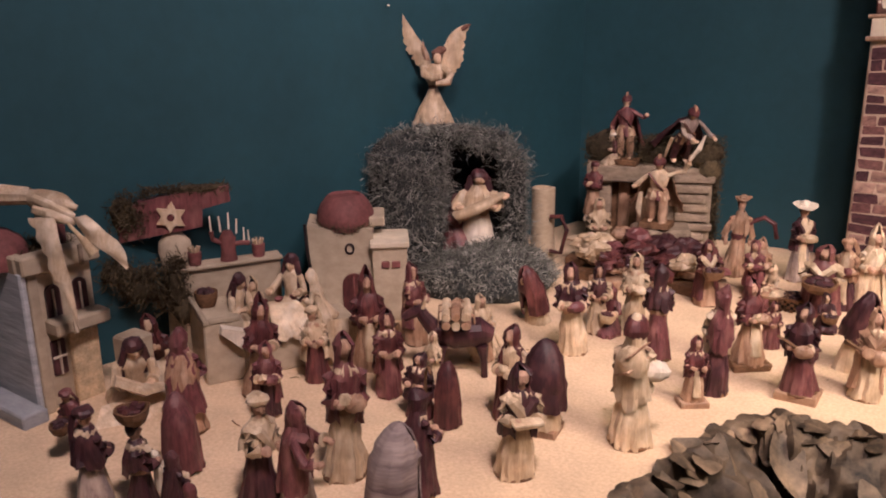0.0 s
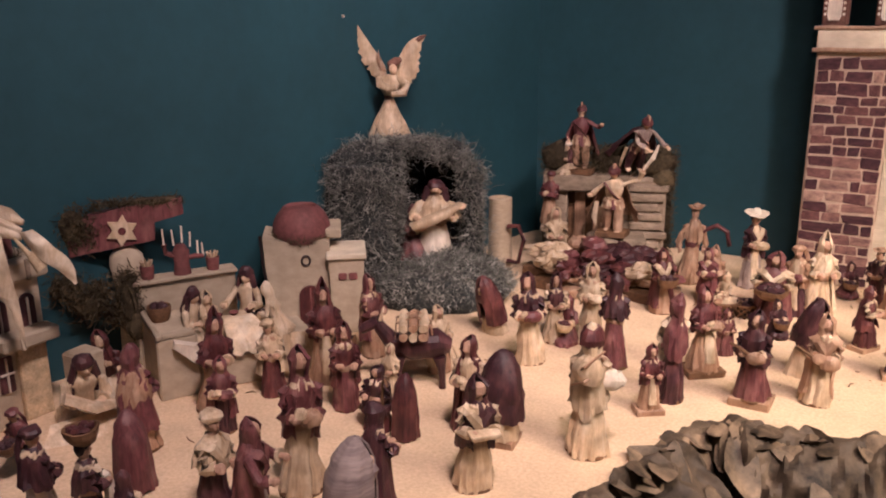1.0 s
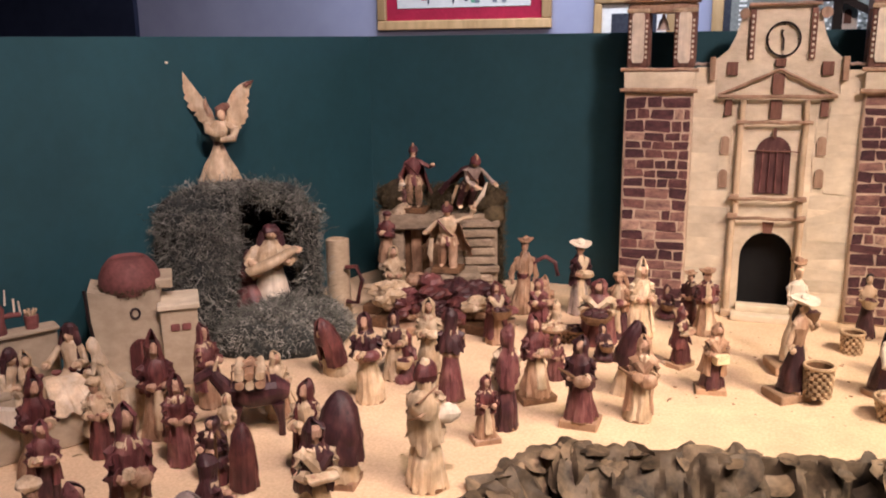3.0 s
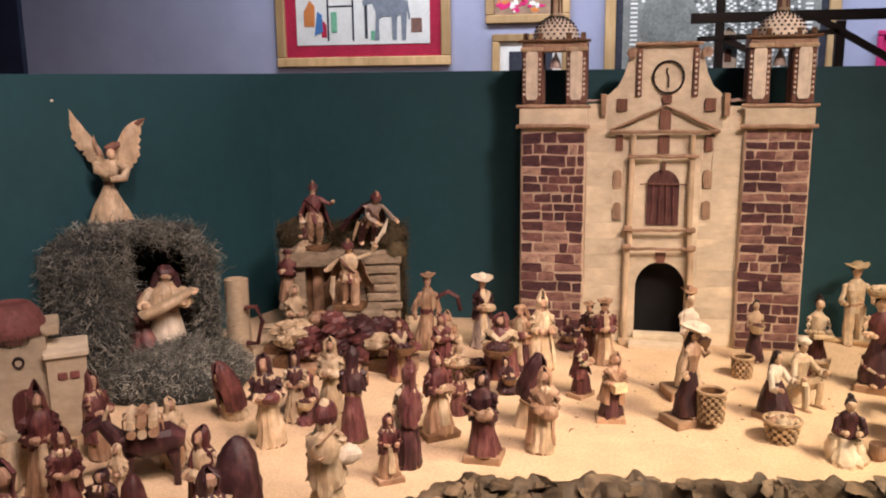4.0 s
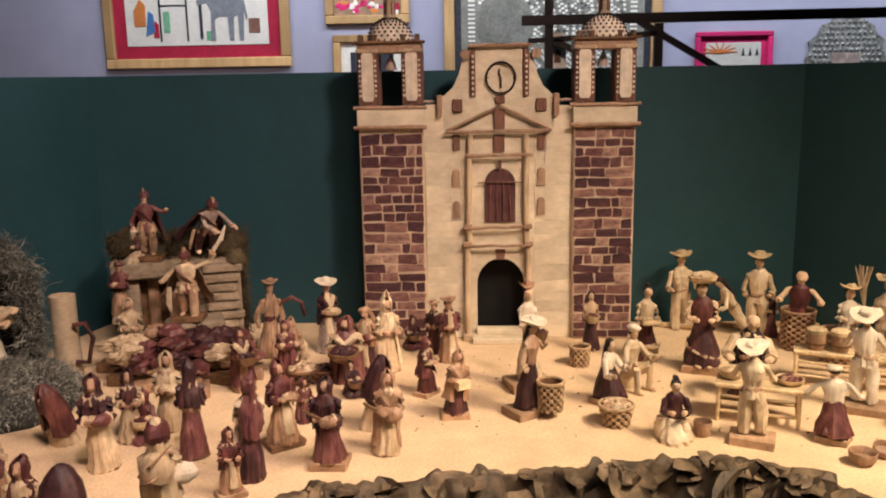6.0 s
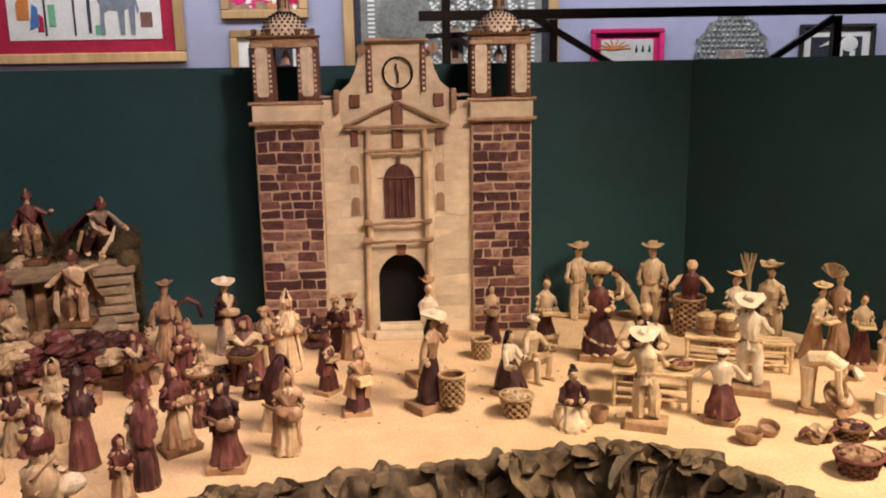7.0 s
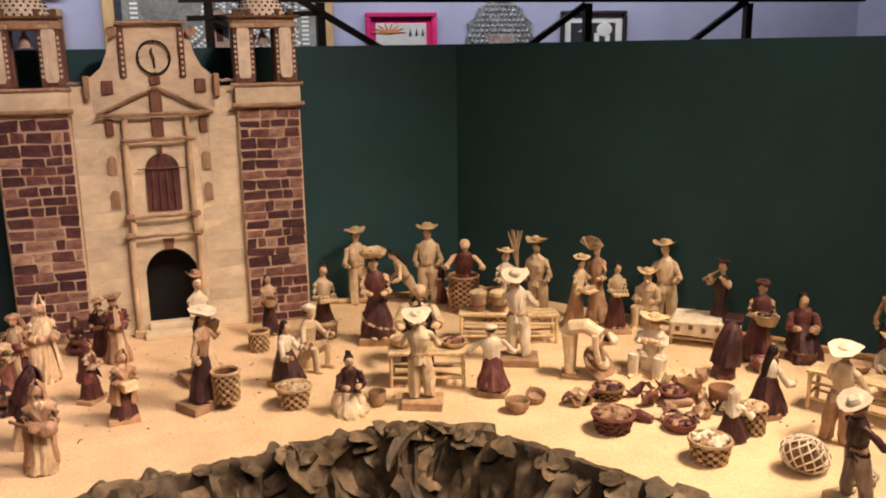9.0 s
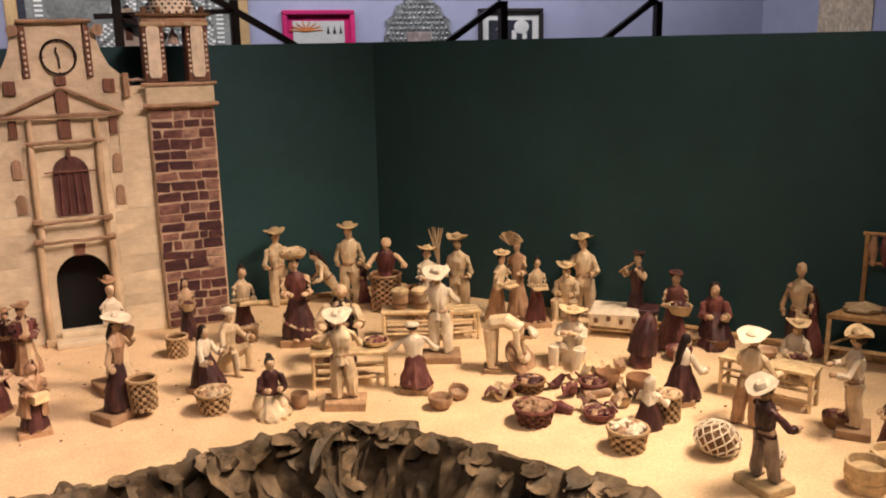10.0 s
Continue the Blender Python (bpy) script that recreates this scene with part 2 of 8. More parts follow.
    def ball(self, c, r, material, n=10, rough=0.0):
        r = (r, r, r) if isinstance(r, (int, float)) else r
        verts, faces, rows = [], [], max(5, n // 2 + 1)
        for i in range(rows + 1):
            b = math.pi * i / rows - math.pi / 2
            for j in range(n):
                a = 2 * math.pi * j / n
                w = 1 + (self.rnd.uniform(-rough, rough) if rough else 0)
                verts.append((c[0] + w * r[0] * math.cos(b) * math.cos(a), c[1] + w * r[1] * math.cos(b) * math.sin(a), c[2] + w * r[2] * math.sin(b)))
        for i in range(rows):
            for j in range(n):
                a, b = i * n + j, i * n + (j + 1) % n
                faces.append((a, b, b + n, a + n))
        self.add(verts, faces, material)

    def box(self, c, s, material, bevel=0.0, turn=0.0, taper=1.0):
        """A box by its centre and size, with chamfered upright edges and top where bevel is given."""
        x, y, z = s[0] / 2, s[1] / 2, s[2] / 2
        b = min(bevel, x * 0.9, y * 0.9, z * 0.9)
        m = Matrix.Translation(c) @ Matrix.Rotation(radians(turn), 4, "Z")
        rings = [(-z, 1, b), (-z + b, 1, 0), (z - b, taper, 0), (z, taper, b)] if b else [(-z, 1, 0), (z, taper, 0)]
        verts, faces, n = [], [], 8 if b else 4
        for zz, k, ins in rings:
            X, Y = x * k - ins, y * k - ins
            if b:
                pts = [(X - b, -Y), (X, -Y + b), (X, Y - b), (X - b, Y), (-X + b, Y), (-X, Y - b), (-X, -Y + b), (-X + b, -Y)]
            else:
                pts = [(X, -Y), (X, Y), (-X, Y), (-X, -Y)]
            verts += [m @ Vector((px, py, zz)) for px, py in pts]
        for i in range(len(rings) - 1):
            for j in range(n):
                p, q = i * n + j, i * n + (j + 1) % n
                faces.append((p, q, q + n, p + n))
        faces.append(tuple(range(n - 1, -1, -1)))
        faces.append(tuple(range((len(rings) - 1) * n, len(rings) * n)))
        self.add(verts, faces, material)

    def prism(self, outline, y0, y1, material):
        """An outline in x and z, drawn out from y0 to y1."""
        n = len(outline)
        verts = [(x, y0, z) for x, z in outline] + [(x, y1, z) for x, z in outline]
        faces = [tuple(range(n)), tuple(range(2 * n - 1, n - 1, -1))] + [(j, j + n, (j + 1) % n + n, (j + 1) % n) for j in range(n)]
        self.add(verts, faces, material)

    def sheet(self, grid, material, thick=0.0):
        """A rectangular grid of points; thick: the distance to a second, parallel sheet."""
        rows, cols = len(grid), len(grid[0])
        faces = [(i * cols + j, i * cols + j + 1, (i + 1) * cols + j + 1, (i + 1) * cols + j) for i in range(rows - 1) for j in range(cols - 1)]
        self.add([p for r in grid for p in r], faces, material)

    def crumple(self, amount, freq):
        off = Vector((self.rnd.uniform(0, 50),) * 3)
        self.v = [p + amount * noise.noise_vector(p * freq + off) for p in self.v]

    def done(self, name, parent=None, label="", smooth=True, sharp=None):
        me = bpy.data.meshes.new(name)
        me.from_pydata([tuple(p) for p in self.v], [], self.f)
        for material in self.mats:
            me.materials.append(material)
        me.polygons.foreach_set("material_index", self.m)
        me.polygons.foreach_set("use_smooth", [smooth] * len(self.f))
        if smooth:
            me.set_sharp_from_angle(angle=radians(sharp or 50))
        me.update()
        ob = new(name, me)
        if parent:
            ob.parent = parent
        if label:
            tagged(ob, label)
        return ob


def thing(name, m, label, category, group="", kind=""):
    ob = new(name)
    ob.matrix_basis = m
    ob.empty_display_size = 0.02
    return tagged(ob, label, category, group, kind)


def structure(name, mesh, label="", **kw):
    return tagged(mesh.done(name, **kw), label, kind="structure")

# ---- the gallery and the display table ----
def slab(name, c, s, material, label=""):
    m = Mesh()
    m.box(c, s, material)
    return structure(name, m, label, smooth=False)


FLOOR_Z = -0.82
slab("floor", (0.3, -1.4, FLOOR_Z - 0.05), (10.4, 8.2, 0.1), FLOOR, "dark gallery floor")
slab("ceiling", (0.3, -1.4, 2.35), (10.4, 8.2, 0.1), CEIL, "dark gallery ceiling")
slab("wall_north", (0.3, 2.46, 0.75), (8.0, 0.1, 3.1), LAVENDER, "pale lavender gallery wall hung with pictures")
slab("wall_west", (-4.85, -1.4, 0.75), (0.1, 8.2, 3.1), NAVY, "dark navy gallery wall")
slab("wall_north_west", (-4.25, 2.44, 0.75), (1.1, 0.14, 3.1), NAVY, "dark navy end of the gallery wall")
slab("wall_east", (4.35, -1.4, 0.75), (0.1, 8.2, 3.1), LAVENDER, "lavender side wall of the gallery")
slab("wall_south", (0.3, -5.5, 0.75), (10.4, 0.1, 3.1), NAVY, "dark wall at the visitors' side of the gallery")

# the folding screen behind the display: three painted panels
TOP = 0.712
SCREEN = [(-1.613, -1.775), (-1.14, 0.155), (0.82, 0.155), (1.95, -1.27)]


def panel(name, a, b, label):
    a, b = Vector((*a, 0)), Vector((*b, 0))
    d = (b - a).normalized()
    out = Vector((-d.y, d.x, 0)) * 0.03
    m = Mesh()
    lo, hi = Vector((0, 0, FLOOR_Z)), Vector((0, 0, TOP))
    verts = [p + z for z in (lo, hi) for p in (a, b, b + out, a + out)]
    m.add(verts, [(0, 1, 5, 4), (1, 2, 6, 5), (2, 3, 7, 6), (3, 0, 4, 7), (4, 5, 6, 7), (3, 2, 1, 0)], WALLPAINT)
    return structure(name, m, label, smooth=False)


for k, (a, b) in enumerate(zip(SCREEN, SCREEN[1:])):
    panel(f"wall_screen_{k + 1}", a, b, "matt teal painted display screen behind the figures")

# table top: a bay-shaped edge towards the visitors
EDGE = [(-1.60, -1.73), (-1.50, -1.68), (-1.30, -1.67), (-1.02, -1.84), (-0.74, -1.86), (-0.60, -1.62), (-0.495, -1.26), (-0.437, -1.06), (-0.397, -0.930), (-0.335, -0.876),
        (-0.19, -0.85), (0.07, -0.80), (0.30, -0.757), (0.43, -0.752), (0.53, -0.825), (0.64, -0.97), (0.75, -1.14), (0.81, -1.24), (0.90, -1.48), (1.05, -1.66), (1.30, -1.70), (1.70, -1.52), (1.95, -1.28)]


def spline(points, steps):
    out = []
    for i in range(len(points) - 1):
        p0, p1, p2, p3 = (Vector(points[min(max(k, 0), len(points) - 1)]) for k in (i - 1, i, i + 1, i + 2))
        for s in range(steps):
            t = s / steps
            out.append(0.5 * (2 * p1 + (p2 - p0) * t + (2 * p0 - 5 * p1 + 4 * p2 - p3) * t * t + (3 * p1 - p0 - 3 * p2 + p3) * t ** 3))
    return out + [Vector(points[-1])]


RIM = spline(EDGE, 8)
m = Mesh(5)
back = [Vector((-1.60 + 3.55 * i / (len(RIM) - 1), 0.0)) for i in range(len(RIM))]
for p in back:
    p.y = 0.15 if -1.14 < p.x < 0.82 else (0.15 + (p.x + 1.14) * 4.08 if p.x < 0 else 0.15 - (p.x - 0.82) * 1.26)
rows = 40
m.sheet([[(b.x + (r.x - b.x) * t / rows, b.y + (r.y - b.y) * t / rows, 0.0015 * noise.noise((6 * b.x + 3 * t / rows, 9 * t / rows, 1))) for b, r in zip(back, RIM)] for t in range(rows + 1)], SAND)
structure("table_top", m, "sand-coloured cloth covering the display table")

# crumpled painted paper that hangs from the table's edge like rock
m = Mesh(8)
grid = []
ROWS = 74
coarse = spline(EDGE, 24)
fine = [coarse[0]]
for p, q in zip(coarse, coarse[1:]):
    steps = max(1, round((q - p).length / 0.0065))
    fine += [p + (q - p) * (k + 1) / steps for k in range(steps)]
along = [0.0]
for p, q in zip(fine, fine[1:]):
    along.append(along[-1] + (q - p).length)


def ridge(u, v, f, g, seed):
    """Folds that run down the paper: sharp crests with hollows between, about -0.6 to 0.5."""
    return 0.5 - 2.3 * abs(noise.noise(Vector((u * f + seed, v * g, 3.1 * seed))))


def dent(u, v, f, g, seed):
    """Facets that meet in sharp creases, about -0.4 to 0.5."""
    return noise.voronoi(Vector((u * f + seed, v * g, 0.5)))[0][0] - 0.45


for i in range(ROWS + 1):
    row = []
    s = (i / ROWS) ** 1.25
    for j, p in enumerate(fine):
        q0, q1 = fine[max(j - 6, 0)], fine[min(j + 6, len(fine) - 1)]
        d = (q1 - q0).normalized()
        out = Vector((d.y, -d.x))
        u = along[j]
        # the torn upper edge lies on the cloth, with flaps that stand up here and there
        torn = -0.010 + 0.020 * noise.noise(Vector((u * 15, 4, 0))) + 0.012 * noise.noise(Vector((u * 47, 9, 0))) + 0.006 * noise.noise(Vector((u * 110, 2, 0)))
        far = torn + (0.38 - torn) * s
        drop = max(0.0, far - 0.004)
        z = 0.003 - 1.65 * drop ** 1.08
        flap = max(0.0, noise.noise(Vector((u * 24, 7, 2))) - 0.12) * math.exp(-((far - torn) / 0.012) ** 2)
        z += 0.045 * flap
        amp = min(1.0, max(0.0, (far - torn) / 0.030)) ** 0.7
        wu, wv = u + 0.035 * noise.noise(Vector((u * 9, far * 9, 1))), far + 0.030 * noise.noise(Vector((u * 8, far * 8, 5)))
        lift = amp * (0.042 * ridge(wu, wv, 6.5, 2.4, 1) + 0.060 * dent(wu, wv, 10, 7, 2) + 0.034 * dent(wu, wv, 23, 15, 5) + 0.024 * ridge(wu, wv, 15, 8, 4) + 0.020 * dent(wu, wv, 48, 34, 7) + 0.010 * ridge(wu, wv, 40, 26, 6))
        reach = max(far + 0.85 * lift, min(far, 0.008))
        z += 0.55 * lift
        if z > 0.010:
            z = 0.010 + 0.6 * (z - 0.010)
        if reach < 0.008:
            z = max(z, 0.003)
        pos = Vector((p.x + out.x * reach, p.y + out.y * reach, z))
        row.append(pos)
    grid.append(row)
m.sheet(grid, PAPERBLACK)
# torn and folded leaves of the paper that stand off the slope
rp = random.Random(21)
down = Vector((0, 0, -1))
for k in range(480):
    j = rp.randrange(8, len(fine) - 8)
    first = k % 3 == 0
    far = rp.uniform(-0.002, 0.018) if first else 0.24 * rp.random() ** 1.3
    i = min(range(ROWS), key=lambda a: abs((a / ROWS) ** 1.25 * 0.39 - 0.01 - far))
    c = grid[i][j]
    d = (fine[j + 6] - fine[j - 6]).normalized()
    side, out = Vector((d.x, d.y, 0)), Vector((d.y, -d.x, 0))
    steep = 0.25 if first else 1.3
    fall = (out + down * steep).normalized()
    face = side.cross(fall)
    if face.z < 0:
        face = -face
    turn = Matrix.Rotation(rp.uniform(-0.9, 0.9), 3, face) @ Matrix.Rotation(rp.uniform(-0.28, 0.16), 3, side) @ Matrix.Rotation(rp.uniform(-0.5, 0.5), 3, fall)
    side, fall, face = turn @ side, turn @ fall, turn @ face
    ln, w = rp.uniform(0.055, 0.115) * (0.5 if first else 1), rp.uniform(0.018, 0.042) * (0.65 if first else 1)
    fold, curl, skew = rp.uniform(-0.7, 0.7), rp.uniform(-0.3, 0.7), rp.uniform(-0.5, 0.5)
    rows = []
    for a in range(6):
        t = a / 5
        half = w * math.sin(math.pi * (0.05 + 0.88 * t ** 0.8)) * rp.uniform(0.8, 1.15)
        line = []
        for e in (-1, -0.5, 0, 0.5, 1):
            h = fold * half * (abs(e - skew * 0.4) - 0.3) + curl * ln * (t - 0.4) ** 2 + rp.uniform(-0.0016, 0.0016)
            p = c + side * (half * e + skew * w * t) + fall * ln * (t - (0.15 if first else 0.4)) + face * (h + 0.001)
            if first:
                p.z = max(p.z, 0.0025) if (p - c).dot(out) < 0.004 - far else p.z
            p.z = min(p.z, 0.010 + 0.25 * (p.z - 0.010))
            line.append(p)
        rows.append(line)
    m.sheet(rows, PAPER)
structure("crumpled_paper_rock", m, "crumpled brown and black painted paper edging the table like rock", sharp=34)


# ---- corn-husk figurines: each is one mesh ----
def hat(d, c, r, crown, material, tilt=0.0, curl=0.25):
    keep = d.T
    d.T = keep @ Matrix.Translation(c) @ Matrix.Rotation(radians(tilt), 4, "X")
    n, verts, faces = 18, [], []
    prof = [(r, 0.10 * r), (r * 0.8, 0.0), (crown, 0.0), (crown * 0.95, crown * 0.75), (crown * 0.6, crown * 1.05), (0.001, crown * 0.92)]
    for q, z in prof:
        for j in range(n):
            a = 2 * math.pi * j / n
            lift = curl * r * abs(math.cos(a)) ** 2 if q > crown * 1.1 else 0
            verts.append((q * math.cos(a), q * 0.92 * math.sin(a), z + lift * (q / r) ** 2))
    k = len(prof)
    for i in range(k - 1):
        faces += [(i * n + j, i * n + (j + 1) % n, (i + 1) * n + (j + 1) % n, (i + 1) * n + j) for j in range(n)]
    faces.append(tuple(range(n - 1, -1, -1)))
    d.add(verts, faces, material)
    d.T = keep


def tub(d, c, r, h, wall, fill, n=14, lean=0.0):
    """A basket or tub with a rim and something in it, as a held thing."""
    keep = d.T
    d.T = keep @ Matrix.Translation(c) @ Matrix.Rotation(radians(lean), 4, "X")
    d.lathe([(0, r * 0.7, r * 0.7), (h * 0.5, r * 0.95, r * 0.95), (h, r, r), (h * 1.04, r * 0.98, r * 0.98), (h, r * 0.86, r * 0.86), (h * 0.75, r * 0.8, r * 0.8)], wall, n)
    for k in range(7):
        a = k * 2.4
        d.ball((r * 0.5 * math.cos(a) * (k > 0), r * 0.5 * math.sin(a) * (k > 0), h * 0.95), (r * 0.32, r * 0.32, h * 0.28), fill, 6, 0.12)
    d.T = keep


def head_of(d, kind, z, y, c2, skin):
    """The head with its hair, hood or hat, its middle at height z."""
    d.ball((0, y, z), (0.052, 0.058, 0.072), skin, 12)
    d.ball((0, y - 0.057, z - 0.005), (0.010, 0.012, 0.016), skin, 6)
    d.limb([(0, y + 0.01, z - 0.12), (0, y, z - 0.05)], [0.035, 0.033], skin)
    if kind in ("hood", "cone", "veil"):
        d.ball((0, y + 0.020, z + 0.020), (0.054, 0.052, 0.060), HAIR, 10)
        peak, lean = (d.rnd.uniform(0.0, 0.035), d.rnd.uniform(-0.02, 0.02)) if kind != "cone" else (0.09, 0.0)
        r = d.rnd.uniform(0.92, 1.06)
        d.cloth([(z - 0.20, 0.118 * r, 0.100 * r, 0, y + 0.02), (z - 0.135, 0.088 * r, 0.080 * r, 0, y + 0.02), (z - 0.08, 0.069, 0.072, 0, y + 0.018), (z - 0.02, 0.074, 0.082, 0, y + 0.014), (z + 0.040, 0.072, 0.082, 0, y + 0.014),
                 (z + 0.078, 0.050, 0.060, lean * 0.5, y + 0.020), (z + 0.096 + peak * 0.6, 0.026, 0.032, lean, y + 0.030), (z + 0.104 + peak, 0.005, 0.006, lean, y + 0.040)], c2, 26, 0.09, 33 if kind != "veil" else 48, 0.03, 0.05)
    elif kind == "turban":
        d.ball((0, y + 0.005, z + 0.05), (0.082, 0.085, 0.055), c2, 12, 0.05)
        d.limb([(0.06, y + 0.05, z + 0.03), (0.08, y + 0.08, z - 0.08), (0.07, y + 0.085, z - 0.2)], [0.03, 0.03, 0.02], c2, 6, 0.5)
    elif kind == "helmet":
        d.ball((0, y + 0.022, z - 0.015), (0.062, 0.055, 0.070), HAIR, 10)
        d.lathe([(z + 0.0, 0.072, 0.080, 0, y), (z + 0.035, 0.068, 0.074, 0, y), (z + 0.075, 0.045, 0.050, 0, y), (z + 0.092, 0.006, 0.006, 0, y)], BELT, 14)
        d.limb([(0, y - 0.05, z + 0.070), (0, y, z + 0.118), (0, y + 0.06, z + 0.075)], [0.010, 0.018, 0.012], TAN, 6)
        d.limb([(0, y + 0.06, z + 0.01), (0, y + 0.07, z - 0.06)], [0.05, 0.055], BELT, 8, 0.5)
    elif kind == "bald":
        d.ball((0, y + 0.01, z + 0.015), (0.055, 0.062, 0.068), skin, 12)
    else:
        d.ball((0, y + 0.018, z + 0.022), (0.058, 0.058, 0.070), HAIR, 12)
        if kind == "mane":
            d.ball((0, y + 0.014, z + 0.030), (0.074, 0.070, 0.076), PURPLE, 12, 0.06)
            for e in (-1, 1):
                d.limb([(e * 0.058, y + 0.010, z + 0.02), (e * 0.078, y, z - 0.10), (e * 0.080, y - 0.02, z - 0.26)], [0.030, 0.034, 0.016], PURPLE, 8, 0.7)
            d.limb([(0, y + 0.05, z), (0, y + 0.085, z - 0.16), (0, y + 0.08, z - 0.32)], [0.065, 0.070, 0.035], PURPLE, 8, 0.6)
        if kind == "long":
            d.limb([(0, y + 0.05, z), (0, y + 0.085, z - 0.16), (0, y + 0.08, z - 0.32)], [0.055, 0.05, 0.025], HAIR, 8, 0.6)
        if kind == "hathair":
            d.limb([(0, y + 0.05, z), (0, y + 0.085, z - 0.14), (0, y + 0.08, z - 0.26)], [0.055, 0.05, 0.025], HAIR, 8, 0.6)
            hat(d, (0, y + 0.01, z + 0.045), 0.175, 0.066, WHITE, 6, 0.15)
        if kind == "bun":
            d.ball((0, y + 0.02, z + 0.095), (0.035, 0.035, 0.028), HAIR, 8)
        if kind == "wreath":
            d.limb([(0.065 * math.cos(a), y + 0.065 * math.sin(a), z + 0.065) for a in [k * 0.7 for k in range(10)]], [0.018] * 10, c2, 6)
        if kind == "hat":
            hat(d, (0, y + 0.005, z + 0.050), 0.135, 0.064, STRAW, d.rnd.uniform(-10, 6), d.rnd.uniform(0.1, 0.4))
        if kind == "bighat":
            hat(d, (0, y + 0.01, z + 0.05), 0.160, 0.066, WHITE, 8, 0.15)
        if kind == "backhat":
            hat(d, (0, y + 0.03, z + 0.04), 0.140, 0.064, WHITE, -24, 0.3)
        if kind == "dark":
            hat(d, (0, y, z + 0.055), 0.115, 0.062, TAN, 0, 0.3)
        if kind == "cap":
            d.ball((0, y + 0.005, z + 0.05), (0.078, 0.085, 0.045), WHITE, 12)
        if kind == "bowl":
            tub(d, (0, y, z + 0.08), 0.14, 0.13, DARKWOOD, MAROON)
        if kind == "tray":
            tub(d, (0, y, z + 0.085), 0.135, 0.085, STRAW, CREAM)


def arms(d, z, half, reach, sleeve, skin, r=0.036, y=0.0):
    """Two arms from the shoulders at height z to where they reach."""
    for s, h in zip((-1, 1), reach):
        sh, h = Vector((s * half, y, z)), Vector(h)
        el = (sh + h) / 2 + Vector((s * 0.05, 0.02, -0.07))
        d.limb([sh + Vector((-s * 0.03, 0, 0.025)), sh, (sh + el) / 2, el, el + (h - el) * 0.3, el + (h - el) * 0.6], [r * 0.7, r * 1.0, r * 0.92, r * 1.0, r * 1.05, r * 1.25], sleeve, 9)
        d.limb([el, h], [r * 0.75, r * 0.6], skin, 7)
        d.ball(h, r * 0.85, skin, 8)
        if d.rnd.random() < 0.3:
            w = el + (h - el) * 0.5
            d.limb([w, w + (h - el) * 0.16], [r * 1.38, r * 1.30], CREAM, 8)


BELT = MAROON
HOLD = {
    "shoulder": ((-0.14, -0.05, 0.45), (0.21, -0.06, 0.68)),
    "pipe": ((-0.10, -0.16, 0.78), (0.06, -0.17, 0.80)), "soldier": ((-0.17, -0.03, 0.42), (0.30, -0.10, 0.70)), "swordsman": ((-0.26, -0.10, 0.56), (0.36, -0.02, 1.02)), "child": ((-0.14, -0.16, 0.60), (0.12, -0.18, 0.64)),
    "": ((-0.06, -0.15, 0.57), (0.06, -0.15, 0.56)), "pray": ((-0.02, -0.15, 0.66), (0.02, -0.15, 0.66)), "down": ((-0.17, -0.03, 0.42), (0.17, -0.03, 0.42)),
    "up": ((-0.15, -0.12, 0.50), (0.20, -0.10, 0.88)), "out": ((-0.16, -0.2, 0.55), (0.14, -0.22, 0.58)), "side": ((-0.14, -0.05, 0.45), (0.25, -0.14, 0.52)), "hip": ((-0.12, -0.06, 0.50), (0.12, -0.06, 0.50)),
}


